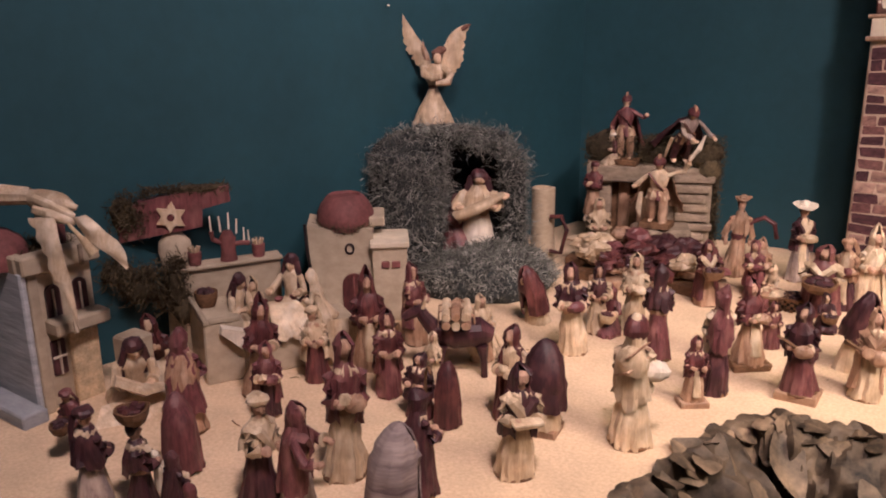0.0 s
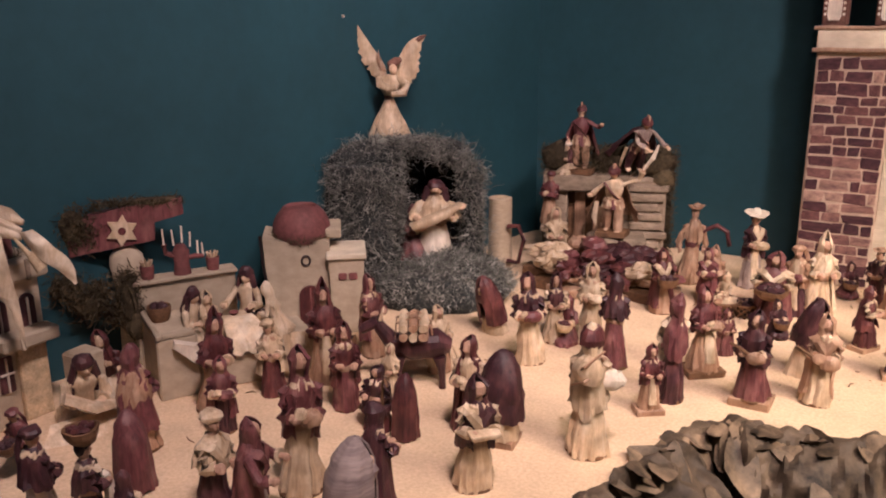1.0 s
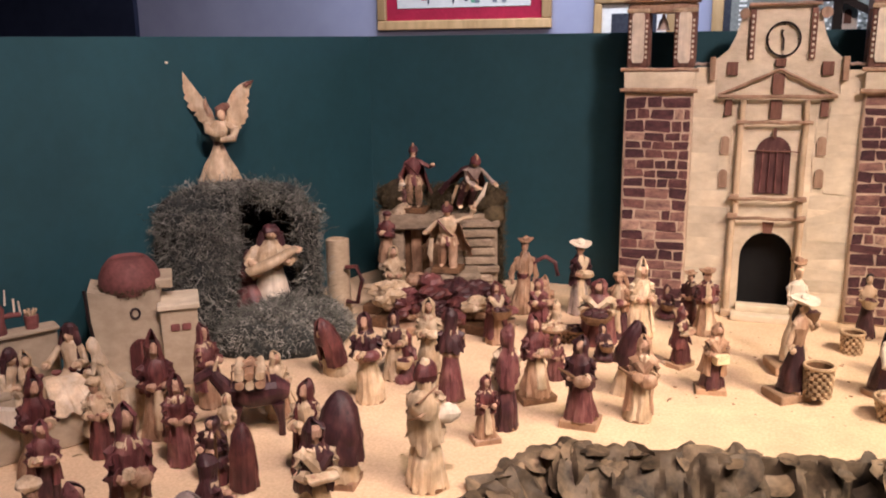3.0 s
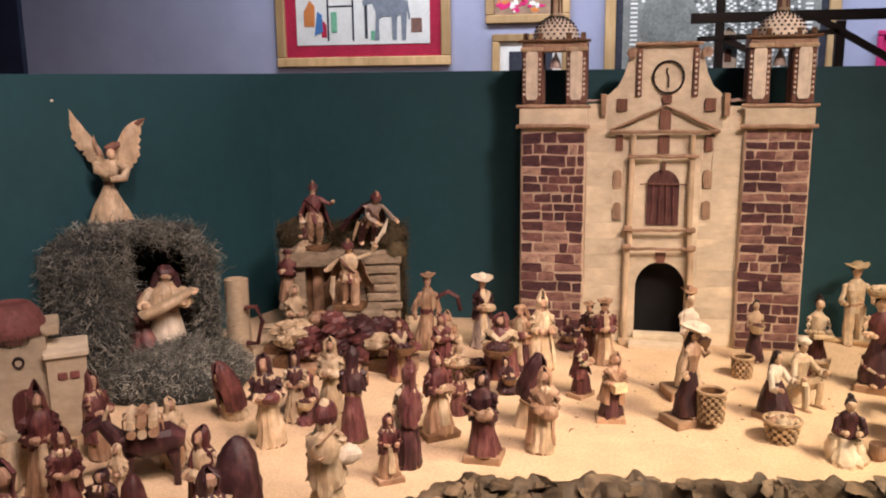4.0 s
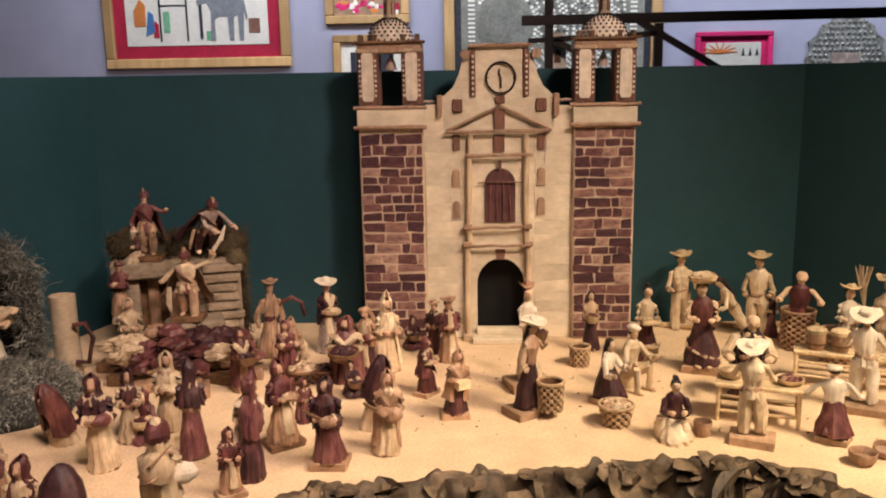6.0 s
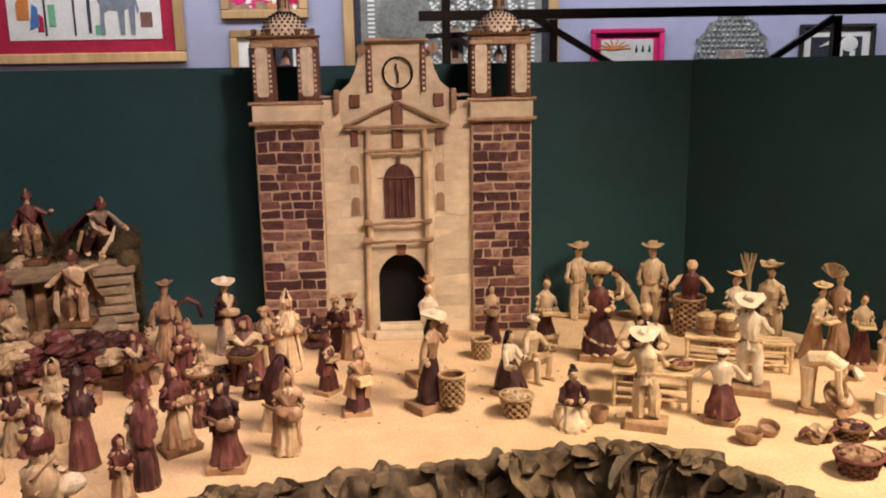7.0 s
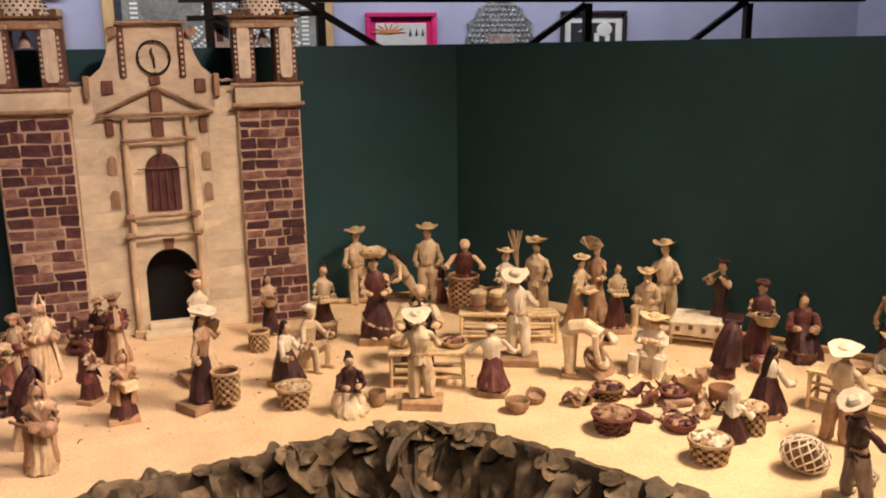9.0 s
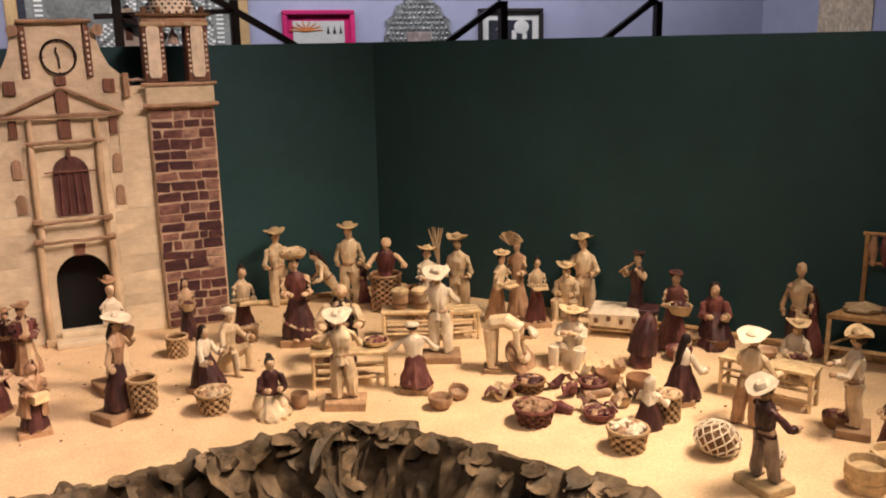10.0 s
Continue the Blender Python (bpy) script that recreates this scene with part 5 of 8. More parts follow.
d.limb([(0.035, -0.015, 0.555), (0.055, -0.010, 0.61), (0.105, -0.005, 0.640), (0.150, -0.010, 0.655)], [0.022, 0.040, 0.036, 0.020], BROWNHUSK, 12)
leaf_wing(d, [(0.03, 0.46), (0.0, 0.60), (-0.065, 0.70), (-0.15, 0.83), (-0.236, 0.965)], [(-0.02, 0.42), (-0.13, 0.52), (-0.215, 0.66), (-0.272, 0.86), (-0.256, 0.970)], 0.05, CREAM, 0.035, 0.03, 0.03)
leaf_wing(d, [(0.01, 0.55), (-0.02, 0.64), (-0.05, 0.72)], [(-0.05, 0.56), (-0.07, 0.65), (-0.054, 0.735)], 0.035, TAN, 0.01)
leaf_wing(d, [(0.05, 0.46), (0.095, 0.58), (0.140, 0.69), (0.215, 0.80), (0.345, 0.855)], [(0.12, 0.39), (0.245, 0.45), (0.305, 0.57), (0.318, 0.70), (0.350, 0.850)], 0.05, CREAM, 0.035, 0.03, 0.03)
leaf_wing(d, [(0.265, 0.812), (0.30, 0.838), (0.352, 0.858)], [(0.300, 0.795), (0.335, 0.822), (0.362, 0.853)], 0.062, BROWNHUSK)
d.crumple(0.008, 10)
d.v = [p * 0.272 for p in d.v]
ob = d.done("angel", label="cream husk angel with raised wings above the grotto", sharp=35)
ob.matrix_basis = pose(-1.252, -0.508, 0.378, 3, 0, 30)
tagged(ob, category="figurine")
small("wall_nail", None, lambda q: q.limb([(-1.325, -0.575, 0.655), (-1.315, -0.575, 0.655)], [0.003, 0.003], WHITE, 8))
tagged(bpy.data.objects["wall_nail"], "small pale nail in the painted screen", "nail")

d = Mesh(78)
d.limb([(-0.26, 0.0, 0.020), (-0.14, 0.0, 0.026), (-0.07, 0, 0.026), (-0.03, 0, 0.022)], [0.026, 0.019, 0.0135, 0.011], CREAM, 16)
for k in range(9):
    a = k * 0.7
    d.band([(-0.26, 0.026 * math.cos(a), 0.020 + 0.026 * math.sin(a)), (-0.14, 0.019 * math.cos(a), 0.026 + 0.019 * math.sin(a)), (-0.03, 0.0105 * math.cos(a), 0.022 + 0.0105 * math.sin(a))], 0.013, PALE, (0, math.cos(a), math.sin(a)))
d.limb([(-0.034, 0, 0.022), (-0.020, 0, 0.017), (0.0, 0, 0.006), (0.020, 0, 0.004), (0.034, 0, 0.004)], [0.011, 0.017, 0.024, 0.021, 0.010], CREAM, 16)
for z0, yy, z1 in ((0.020, -0.016, -0.004), (0.004, -0.022, -0.012), (0.022, -0.004, 0.008), (-0.010, -0.014, -0.014)):
    d.limb([(-0.018, yy * 0.7, z0), (0.008, yy * 1.15, (z0 + z1) / 2 + 0.002), (0.030, yy, z1), (0.043, yy * 0.8, z1 - 0.006)], [0.008, 0.0095, 0.008, 0.005], PALE, 10)
k0 = len(d.v)
d.lathe([(0, 0.0022, 0.0022), (0.030, 0.0045, 0.0045), (0.064, 0.0105, 0.0105), (0.063, 0.008, 0.008)], STRAW, 16)
turn = Matrix.Translation((0.038, -0.034, -0.014)) @ Matrix.Rotation(radians(144), 4, "Y")
d.v[k0:] = [turn @ p for p in d.v[k0:]]
leaf_wing(d, [(0.018, -0.006), (0.027, -0.045), (0.037, -0.090), (0.0475, -0.142), (0.052, -0.182)], [(-0.023, -0.006), (-0.008, -0.042), (0.010, -0.092), (0.030, -0.125), (0.050, -0.184)], -0.032, PALE, 0.007, 0.006, -0.045)
leaf_wing(d, [(0.062, -0.006), (0.095, -0.028), (0.125, -0.055), (0.134, -0.084)], [(0.042, -0.008), (0.064, -0.040), (0.100, -0.064), (0.131, -0.086)], -0.020, PALE, 0.0, 0.008, -0.035)
d.crumple(0.0015, 40)
ob = d.done("angel", label="cream husk angel with a trumpet lying over the house roof", sharp=35)
ob.matrix_basis = pose(-1.375, -1.445, 0.355, 0, 0, 32)
tagged(ob, category="figurine")

# pillar of rolled bark beside the grotto
pil = thing("bark_pillar", pose(-1.035, -0.32, 0), "short pale bark pillar beside the grotto", "pillar")
small("trunk", pil, lambda q: (q.lathe([(0, 0.032, 0.032), (0.1, 0.030, 0.031), (0.208, 0.029, 0.030), (0.21, 0.022, 0.022), (0.20, 0.02, 0.02)], STONE, 18, 5, 0.02), q.crumple(0.003, 40)))
small("hook", pil, lambda q: q.limb([(0.03, -0.02, 0.05), (0.06, -0.02, 0.05), (0.075, -0.02, 0.11), (0.06, -0.02, 0.145), (0.03, -0.02, 0.14)], [0.006] * 5, MAROON, 8), "maroon bent hook")
HOUSEWALL = mat("pale_plaster", (0.38, 0.305, 0.215), (0.50, 0.41, 0.295), 35, (1, 1, 1.5), 0.85, 0.5, 0.22, vary=0.05)
ROUGHWALL = mat("rough_plaster", (0.22, 0.165, 0.115), (0.44, 0.345, 0.245), 45, (1, 1, 2), 0.85, 0.7, 0.35, vary=0.1)

# ---- the cliff house with the soldiers ----
cliff = thing("ruined_house", pose(-0.845, -0.085, 0, 0, 0, 18.5), "ruined pale stone house with a doorway and moss on top", "model house")
small("wall", cliff, lambda q: (q.box((-0.125, 0.03, 0.125), (0.065, 0.09, 0.25), ROUGHWALL, 0.004), q.box((0.01, 0.05, 0.10), (0.21, 0.05, 0.20), DARKWOOD, 0.003), q.box((0.105, 0.02, 0.12), (0.115, 0.10, 0.24), ROUGHWALL, 0.006), q.crumple(0.004, 25)), "rough pale wall", smooth=False)
small("lintel", cliff, lambda q: (q.box((-0.045, 0.005, 0.223), (0.225, 0.085, 0.042), ROUGHWALL, 0.004), q.crumple(0.003, 30)), "pale lintel slab", smooth=False)
for x in (-0.06, -0.01):
    small("door_board", cliff, lambda q: q.box((x, 0.018, 0.10), (0.030, 0.012, 0.20), TAN, 0.003), smooth=False)
rs = random.Random(4)
for k in range(9):
    small("stone", cliff, lambda q: (q.box((0.11 + rs.uniform(-0.008, 0.008), -0.034, 0.015 + 0.025 * k), (0.095 + rs.uniform(-0.015, 0.012), 0.02, 0.021), ROUGHWALL, 0.004), q.crumple(0.004, 30)), seed=k, smooth=False)
small("ledge", cliff, lambda q: (q.box((0.035, -0.075, 0.05), (0.15, 0.10, 0.10), ROUGHWALL, 0.01), q.crumple(0.012, 14)), "rough pale ledge", smooth=False)
q = Mesh(31)
for c, r in (((-0.11, 0.03, 0.285), (0.055, 0.05, 0.045)), ((0.03, 0.04, 0.275), (0.07, 0.05, 0.04)), ((0.135, 0.02, 0.275), (0.052, 0.05, 0.042)), ((0.150, 0.01, 0.235), (0.035, 0.05, 0.04)), ((0.165, 0.03, 0.12), (0.016, 0.03, 0.12))):
    q.ball(c, r, GREEN, 14, 0.1)
q.done("moss_clump", cliff, "dark dried moss")
q = Mesh(32)
threads(q, 3400, lambda R: ((R.uniform(-0.165, 0.19), R.uniform(-0.03, 0.05), 0.245 + R.uniform(0, 0.075)) if R.random() < 0.75 else (0.168 + R.uniform(-0.012, 0.016), R.uniform(-0.02, 0.04), R.uniform(0.02, 0.25)), (R.uniform(-1, 1), R.uniform(-1, 0.3), R.uniform(-0.2, 1))), 0.022, GREEN, 0.0012)
tagged(q.done("moss_threads", cliff, "dried brown-green moss threads", smooth=False), kind="stuff")
SO = "soldiers"
doll(-0.902, -0.112, 15, 0.182, "man", TAN, PINK, "helmet", "soldier", "husk soldier in a rose cape standing on the house roof", z=0.246, slab=DARKWOOD, group=SO)
doll(-0.930, -0.120, -30, 0.085, "sit", CREAM, PINK, "cap", "", "small cream figure crouching beside the soldier", z=0.246, group=SO)
doll(-0.772, -0.075, 35, 0.170, "man", PURPLE, GREY, "helmet", "soldier", "dark caped husk soldier leaning forward on the roof", z=0.268, lean=30, wide=1.15, group=SO, arm=((0.06, -0.22, 0.56), (0.30, -0.20, 0.58)))
doll(-0.790, -0.165, 8, 0.190, "man", TAN, CREAM, "helmet", "swordsman", "husk soldier in a brown tunic raising one arm", z=0.102, slab=DARKWOOD, group=SO, lean=8, wide=1.12)
doll(-0.968, -0.165, 10, 0.142, "robe", TAN, MAROON, "turban", "bundle", "small husk figure in maroon on the ruined wall", z=0.115)
small("wall_bracket", cliff, lambda q: q.box((-0.125, -0.045, 0.108), (0.07, 0.07, 0.014), ROUGHWALL, 0.003), smooth=False)

# ---- the domed house ----
tow = thing("domed_house", pose(-1.245, -0.835, 0, 0, 0, 36), "pale model house with a maroon dome and arched door", "model house")
small("wall", tow, lambda q: (q.prism([(-0.085, 0), (0.045, 0), (0.045, 0.198), (0.030, 0.205), (-0.03, 0.198), (-0.095, 0.212)], -0.035, 0.075, HOUSEWALL), q.crumple(0.002, 30)), "pale folded walls", smooth=False)
small("parapet", tow, lambda q: q.box((0.035, 0.03, 0.212), (0.07, 0.09, 0.022), HOUSEWALL, 0.003), smooth=False)
small("side_block", tow, lambda q: (q.prism([(0.045, 0), (0.112, 0), (0.116, 0.168), (0.042, 0.172)], -0.055, 0.045, HOUSEWALL), q.box((0.079, -0.008, 0.172), (0.084, 0.11, 0.014), COURSE, 0.003)), "pale side block with a flat top", smooth=False)
for x in (0.070, 0.092):
    small("red_plaque", tow, lambda q: q.box((x, -0.057, 0.128), (0.018, 0.006, 0.015), CLAY, 0.002), "small red plaque", smooth=False)
small("dome", tow, lambda q: q.lathe([(0.196, 0.060, 0.060, -0.014, 0.02), (0.212, 0.063, 0.063, -0.014, 0.02), (0.230, 0.061, 0.061, -0.014, 0.02), (0.248, 0.053, 0.053, -0.014, 0.02), (0.264, 0.040, 0.040, -0.014, 0.02), (0.268, 0.034, 0.034, -0.014, 0.02), (0.262, 0.030, 0.030, -0.014, 0.02)], CLAY, 28), "maroon clay bowl used as a dome")
q = Mesh(6)
threads(q, 520, lambda R: (lambda a: ((-0.014 + 0.058 * math.cos(a), 0.02 + 0.058 * math.sin(a), 0.206), (math.cos(a), math.sin(a), 0.4)))(R.uniform(0, 6.28)), 0.018, GREEN, 0.0013)
tagged(q.done("moss_ring", tow, "dried moss round the dome", smooth=False), kind="stuff")
small("ring_window", tow, lambda q: q.limb([(-0.006 + 0.0085 * math.cos(a), -0.037, 0.160 + 0.0105 * math.sin(a)) for a in [k * 0.35 for k in range(19)]], [0.0024] * 19, HAIR, 8), "dark ring window")
dr = small("door", tow, rounded(-0.024, 0.024, 0.0, 0.105, -0.042, -0.033, MAROON), "arched maroon door", smooth=False)
small("door_bar", dr, lambda q: q.limb([(0, -0.043, 0.0), (0, -0.043, 0.10)], [0.002, 0.002], PINK, 6))
small("rope", tow, lambda q: q.limb([(-0.098, -0.04, 0.218), (-0.095, -0.045, 0.16), (-0.088, -0.042, 0.10)], [0.0035] * 3, HAIR, 6), "dark cord")

# ---- the low stage with the supper ----
stage = thing("supper_stage", pose(-1.249, -1.268, 0, 0, 0, 58), "pale stage box with a raised back wall and a table", "stage")
small("corner_block", stage, lambda q: (q.box((0.036, 0.075, 0.058), (0.072, 0.150, 0.116), HOUSEWALL, 0.003), q.crumple(0.002, 30)), "taller pale corner block", smooth=False)
small("box", stage, lambda q: (q.box((0.190, 0.075, 0.031), (0.236, 0.148, 0.062), HOUSEWALL, 0.003), q.crumple(0.002, 30)), "pale low box", smooth=False)
small("rim", stage, lambda q: (q.box((0.005, 0.072, 0.121), (0.010, 0.15, 0.010), HOUSEWALL, 0.002), q.box((0.039, 0.004, 0.121), (0.058, 0.010, 0.010), HOUSEWALL, 0.002)), smooth=False)
small("back_wall", stage, lambda q: (q.box((0.09, 0.166, 0.088), (0.196, 0.030, 0.176), HOUSEWALL, 0.003), q.box((0.09, 0.163, 0.179), (0.202, 0.042, 0.008), HOUSEWALL, 0.002), q.crumple(0.0015, 30)), "pale back wall with a ledge", smooth=False)
small("folded_sheet", stage, lambda q: (q.prism([(0.030, 0.116), (0.105, 0.090), (0.105, 0.062), (0.060, 0.066), (0.030, 0.100)], -0.016, -0.004, WHITE), q.crumple(0.005, 45)), "pale folded sheet hanging over the front", smooth=False)
small("hanging_cloth", stage, lambda q: (q.sheet([[(0.225 + 0.085 * i / 12, -0.012 - 0.012 * abs((i % 4) - 2) * j / 6, 0.088 - 0.082 * j / 6) for i in range(13)] for j in range(7)], CREAM), q.crumple(0.004, 40)), "cream cloth hanging down in folds", smooth=False)
S = Matrix.Translation((-1.249, -1.268, 0)) @ Matrix.Rotation(radians(58), 4, "Z")


def on_stage(u, v, rot, H, *a, **kw):
    p = S @ Vector((u, v, 0))
    return doll(p.x, p.y, rot, H, *a, z=0.062, group="supper guests", **kw)


on_stage(0.070, 0.085, 95, 0.128, "sit", PALE, PALE, "mane", "", "cream guest with long dark hair sitting at the supper", lean=10)
on_stage(0.110, 0.115, 60, 0.112, "sit", CREAM, CREAM, "veil", "bundle", "cream veiled guest leaning over the supper", lean=16)
on_stage(0.200, 0.112, 15, 0.136, "sit", PALE, CREAM, "mane", "out", "cream robed guest with long maroon hair behind the table")
on_stage(0.250, 0.066, -60, 0.110, "sit", CREAM, PALE, "veil", "basket", "cream veiled guest bending over a basket", lean=14)
tbl = thing("supper_table", S @ pose(0.158, 0.062, 0.0625), "low table under a cream husk cloth that spills forward", "table")
small("top", tbl, lambda q: (q.box((0, 0, 0.026), (0.085, 0.050, 0.052), CREAM, 0.008, 0, 0.85), q.crumple(0.005, 40)), smooth=False)
small("cloth", tbl, lambda q: (q.sheet([[(0.052 * (i / 14 - 0.5) * (1 + 0.9 * j / 8) + 0.016 * j / 8, -0.012 - 0.062 * j / 8, 0.057 - 0.055 * (j / 8) ** 1.5 + 0.004 * math.sin(i * 1.7) * j / 8) for i in range(15)] for j in range(9)], PALE), q.crumple(0.003, 50)), "cream pleated husk cloth", smooth=False)
for k in range(3):
    bw = thing("bowl", S @ pose(0.128 + 0.03 * k, 0.072, 0.1130), "small brown bowl on the supper table", "bowl", "supper bowls")
    small("shell", bw, lambda q: q.lathe([(0, 0.004, 0.004), (0.006, 0.009, 0.009), (0.008, 0.008, 0.008), (0.004, 0.005, 0.005)], CLAY, 12))
bk = thing("basket", S @ pose(0.028, 0.105, 0.1165), "dark basket of scraps on the stage", "basket")
small("weave", bk, lambda q: tub(q, (0, 0, 0), 0.022, 0.028, DARKWOOD, PURPLE))
for u, nm in ((0.023, "a"), (0.147, "b")):
    pt = thing("clay_pot", S @ pose(u, 0.160, 0.1835), "small red clay pot with pale sprigs on the ledge", "pot", "ledge pots")
    small("body", pt, lambda q: q.lathe([(0, 0.011, 0.011), (0.014, 0.0125, 0.0125), (0.026, 0.013, 0.013), (0.026, 0.010, 0.010), (0.02, 0.009, 0.009)], CLAY, 14))
    small("sprig", pt, lambda q: [q.limb([(0.005 * math.cos(a), 0.005 * math.sin(a), 0.02), (0.011 * math.cos(a), 0.011 * math.sin(a), 0.036)], [0.0018, 0.0022], CREAM, 5) for a in [k * 0.8 for k in range(8)]])
men = thing("candelabrum", S @ pose(0.088, 0.160, 0.1835), "maroon clay candelabrum with white candles on the ledge", "candelabrum")
small("stand", men, lambda q: (q.lathe([(0, 0.017, 0.014), (0.02, 0.014, 0.011), (0.045, 0.016, 0.010), (0.06, 0.008, 0.007)], CLAY, 14),
                               q.limb([(-0.030, 0, 0.062), (-0.028, 0, 0.045), (0, 0, 0.030), (0.028, 0, 0.032), (0.042, 0, 0.030)], [0.005] * 5, CLAY, 8)), "maroon clay stand")
for x, z in ((-0.030, 0.060), (-0.012, 0.058), (0.004, 0.062), (0.018, 0.052), (0.032, 0.036), (0.042, 0.030)):
    small("candle", men, lambda q: q.limb([(x, 0, z), (x + 0.002 * math.sin(90 * x), 0, z + 0.026 + 0.4 * max(0, z - 0.045))], [0.0021, 0.0016], WHITE, 8), "white candle")

# ---- the sign with the star and its tree ----
sign = thing("star_sign", pose(-1.425, -1.165, 0, 0, 0, 46), "maroon board with a pale six-pointed star over a stump", "sign")
small("post", sign, lambda q: q.lathe([(0, 0.03, 0.026), (0.12, 0.025, 0.022), (0.165, 0.026, 0.022), (0.205, 0.033, 0.024), (0.225, 0.030, 0.020), (0.243, 0.014, 0.012)], HOUSEWALL, 16, 5, 0.03), "pale trunk post")
bd = small("board", sign, lambda q: (q.prism([(-0.097, 0.232), (0.056, 0.252), (0.059, 0.288), (0.113, 0.300), (0.110, 0.330), (0.03, 0.324), (-0.055, 0.310), (-0.097, 0.285)], -0.018, 0.0, PINK), q.crumple(0.002, 30)), "faded maroon board", smooth=False)
st = [(0.0 + (0.030 if k % 2 == 0 else 0.0172) * math.sin(k * math.pi / 6 + 0.12), 0.277 + (0.031 if k % 2 == 0 else 0.0178) * math.cos(k * math.pi / 6 + 0.12)) for k in range(12)]
small("star", bd, lambda q: q.prism(st, -0.025, -0.018, CREAM), "pale six-pointed star", smooth=False)
small("star_eye", bd, lambda q: q.limb([(0, -0.027, 0.277), (0, -0.02, 0.277)], [0.007, 0.008], MAROON, 12))
q = Mesh(41)
threads(q, 1500, lambda R: ((R.gauss(-0.078, 0.018), R.uniform(-0.03, 0.0), R.gauss(0.285, 0.018)) if R.random() < 0.6 else (R.uniform(-0.05, 0.112), R.uniform(-0.02, 0.01), 0.322 + 0.010 * R.random()), (R.uniform(-1, 1), -1, R.uniform(-0.5, 1))), 0.018, GREEN, 0.0013)
q.ball((-0.088, -0.012, 0.288), (0.026, 0.016, 0.030), GREEN, 12, 0.15)
q.ball((0.06, -0.008, 0.326), (0.055, 0.012, 0.008), GREEN, 12, 0.15)
tagged(q.done("moss_threads", sign, "dried moss on the board", smooth=False), kind="stuff")
bush = thing("moss_bush", pose(-1.435, -1.195, 0, 0, 0, 46), "bush of dried brown-green moss round the stump", "bush")
q = Mesh(42)
for c, r in (((-0.075, -0.02, 0.180), (0.030, 0.020, 0.018)), ((-0.04, -0.03, 0.145), (0.028, 0.02, 0.022)), ((0.030, -0.035, 0.150), (0.018, 0.018, 0.042)), ((0.040, -0.035, 0.100), (0.022, 0.018, 0.030))):
    q.ball(c, r, GREEN, 12, 0.18)
    q.crumple(0.006, 40)
q.done("core", bush)
q = Mesh(43)
TUFTS = [(-0.080, 0.185, 0.020), (-0.050, 0.150, 0.022), (-0.020, 0.170, 0.018), (0.030, 0.185, 0.014), (0.030, 0.145, 0.018), (0.045, 0.100, 0.022), (0.000, 0.125, 0.020)]


def tuft(R):
    x, z, r = R.choice(TUFTS)
    return (R.gauss(x, r * 0.6), -0.03 + R.uniform(-0.015, 0.02), R.gauss(z, r * 0.6)), (R.uniform(-1, 1), -0.8, R.uniform(-0.9, 0.7))


threads(q, 2300, tuft, 0.024, GREEN, 0.0014)
threads(q, 160, tuft, 0.060, GREEN, 0.0013, 0.7)
tagged(q.done("moss_threads", bush, "dried moss threads", smooth=False), kind="stuff")

# plaster greyed: cool light on the house's side is put into its colour
PLASTER = mat("cool_lit_plaster", (0.30, 0.31, 0.33), (0.48, 0.49, 0.50), 34, (1, 0.35, 3.0), 0.85, 1.0, 0.3, vary=0.05)
# ---- the two-storey house at the table's end ----
house = thing("house", pose(-1.408, -1.490, 0, 0, 0, 86), "pale two-storey model house with a balcony and arched windows", "model house")
# local x runs along the front wall away from the near corner, local y into the house
small("wall", house, lambda q: (q.box((0.059, 0.075, 0.125), (0.118, 0.15, 0.25), HOUSEWALL, 0.003), q.crumple(0.002, 25)), "pale plaster walls", smooth=False)
small("side_wall", house, lambda q: (q.box((-0.006, 0.130, 0.128), (0.012, 0.28, 0.256), PLASTER, 0.003), q.crumple(0.004, 25)), "side wall with its cool light coloured in", smooth=False)
small("plinth", house, lambda q: (q.box((-0.030, 0.12, 0.012), (0.045, 0.30, 0.024), PLASTER, 0.003), q.crumple(0.003, 25)), "plinth along the side, greyed for the cool light", smooth=False)
small("parapet", house, lambda q: (q.box((0.060, -0.004, 0.266), (0.138, 0.030, 0.034), HOUSEWALL, 0.003), q.box((-0.002, 0.05, 0.266), (0.020, 0.10, 0.034), HOUSEWALL, 0.003), q.box((0.118, 0.05, 0.266), (0.020, 0.10, 0.034), HOUSEWALL, 0.003), q.crumple(0.0025, 25)), "pale parapet", smooth=False)
small("notch", house, lambda q: q.box((0.092, -0.021, 0.266), (0.007, 0.006, 0.036), ROUGHWALL, 0.001), smooth=False)
small("balcony", house, lambda q: (q.box((0.074, -0.018, 0.152), (0.100, 0.040, 0.024), HOUSEWALL, 0.003), q.box((0.055, -0.039, 0.152), (0.006, 0.004, 0.026), ROUGHWALL, 0.001), q.crumple(0.0015, 25)), "pale balcony slab", smooth=False)
small("corner_return", house, lambda q: q.box((0.010, -0.004, 0.125), (0.018, 0.008, 0.25), HOUSEWALL, 0.002), smooth=False)
for x in (0.043, 0.092):
    wn = small("window", house, rounded(x - 0.013, x + 0.013, 0.166, 0.222, -0.004, 0.002, PURPLE), "arched maroon window", smooth=False)
    small("window_bar", wn, lambda q: q.box((x, -0.005, 0.190), (0.0035, 0.004, 0.050), WHITE, 0.001), smooth=False)
wn = small("window", house, lambda q: q.box((0.040, 0.0, 0.092), (0.026, 0.008, 0.064), PURPLE, 0.002), "maroon window with a pale cross bar", smooth=False)
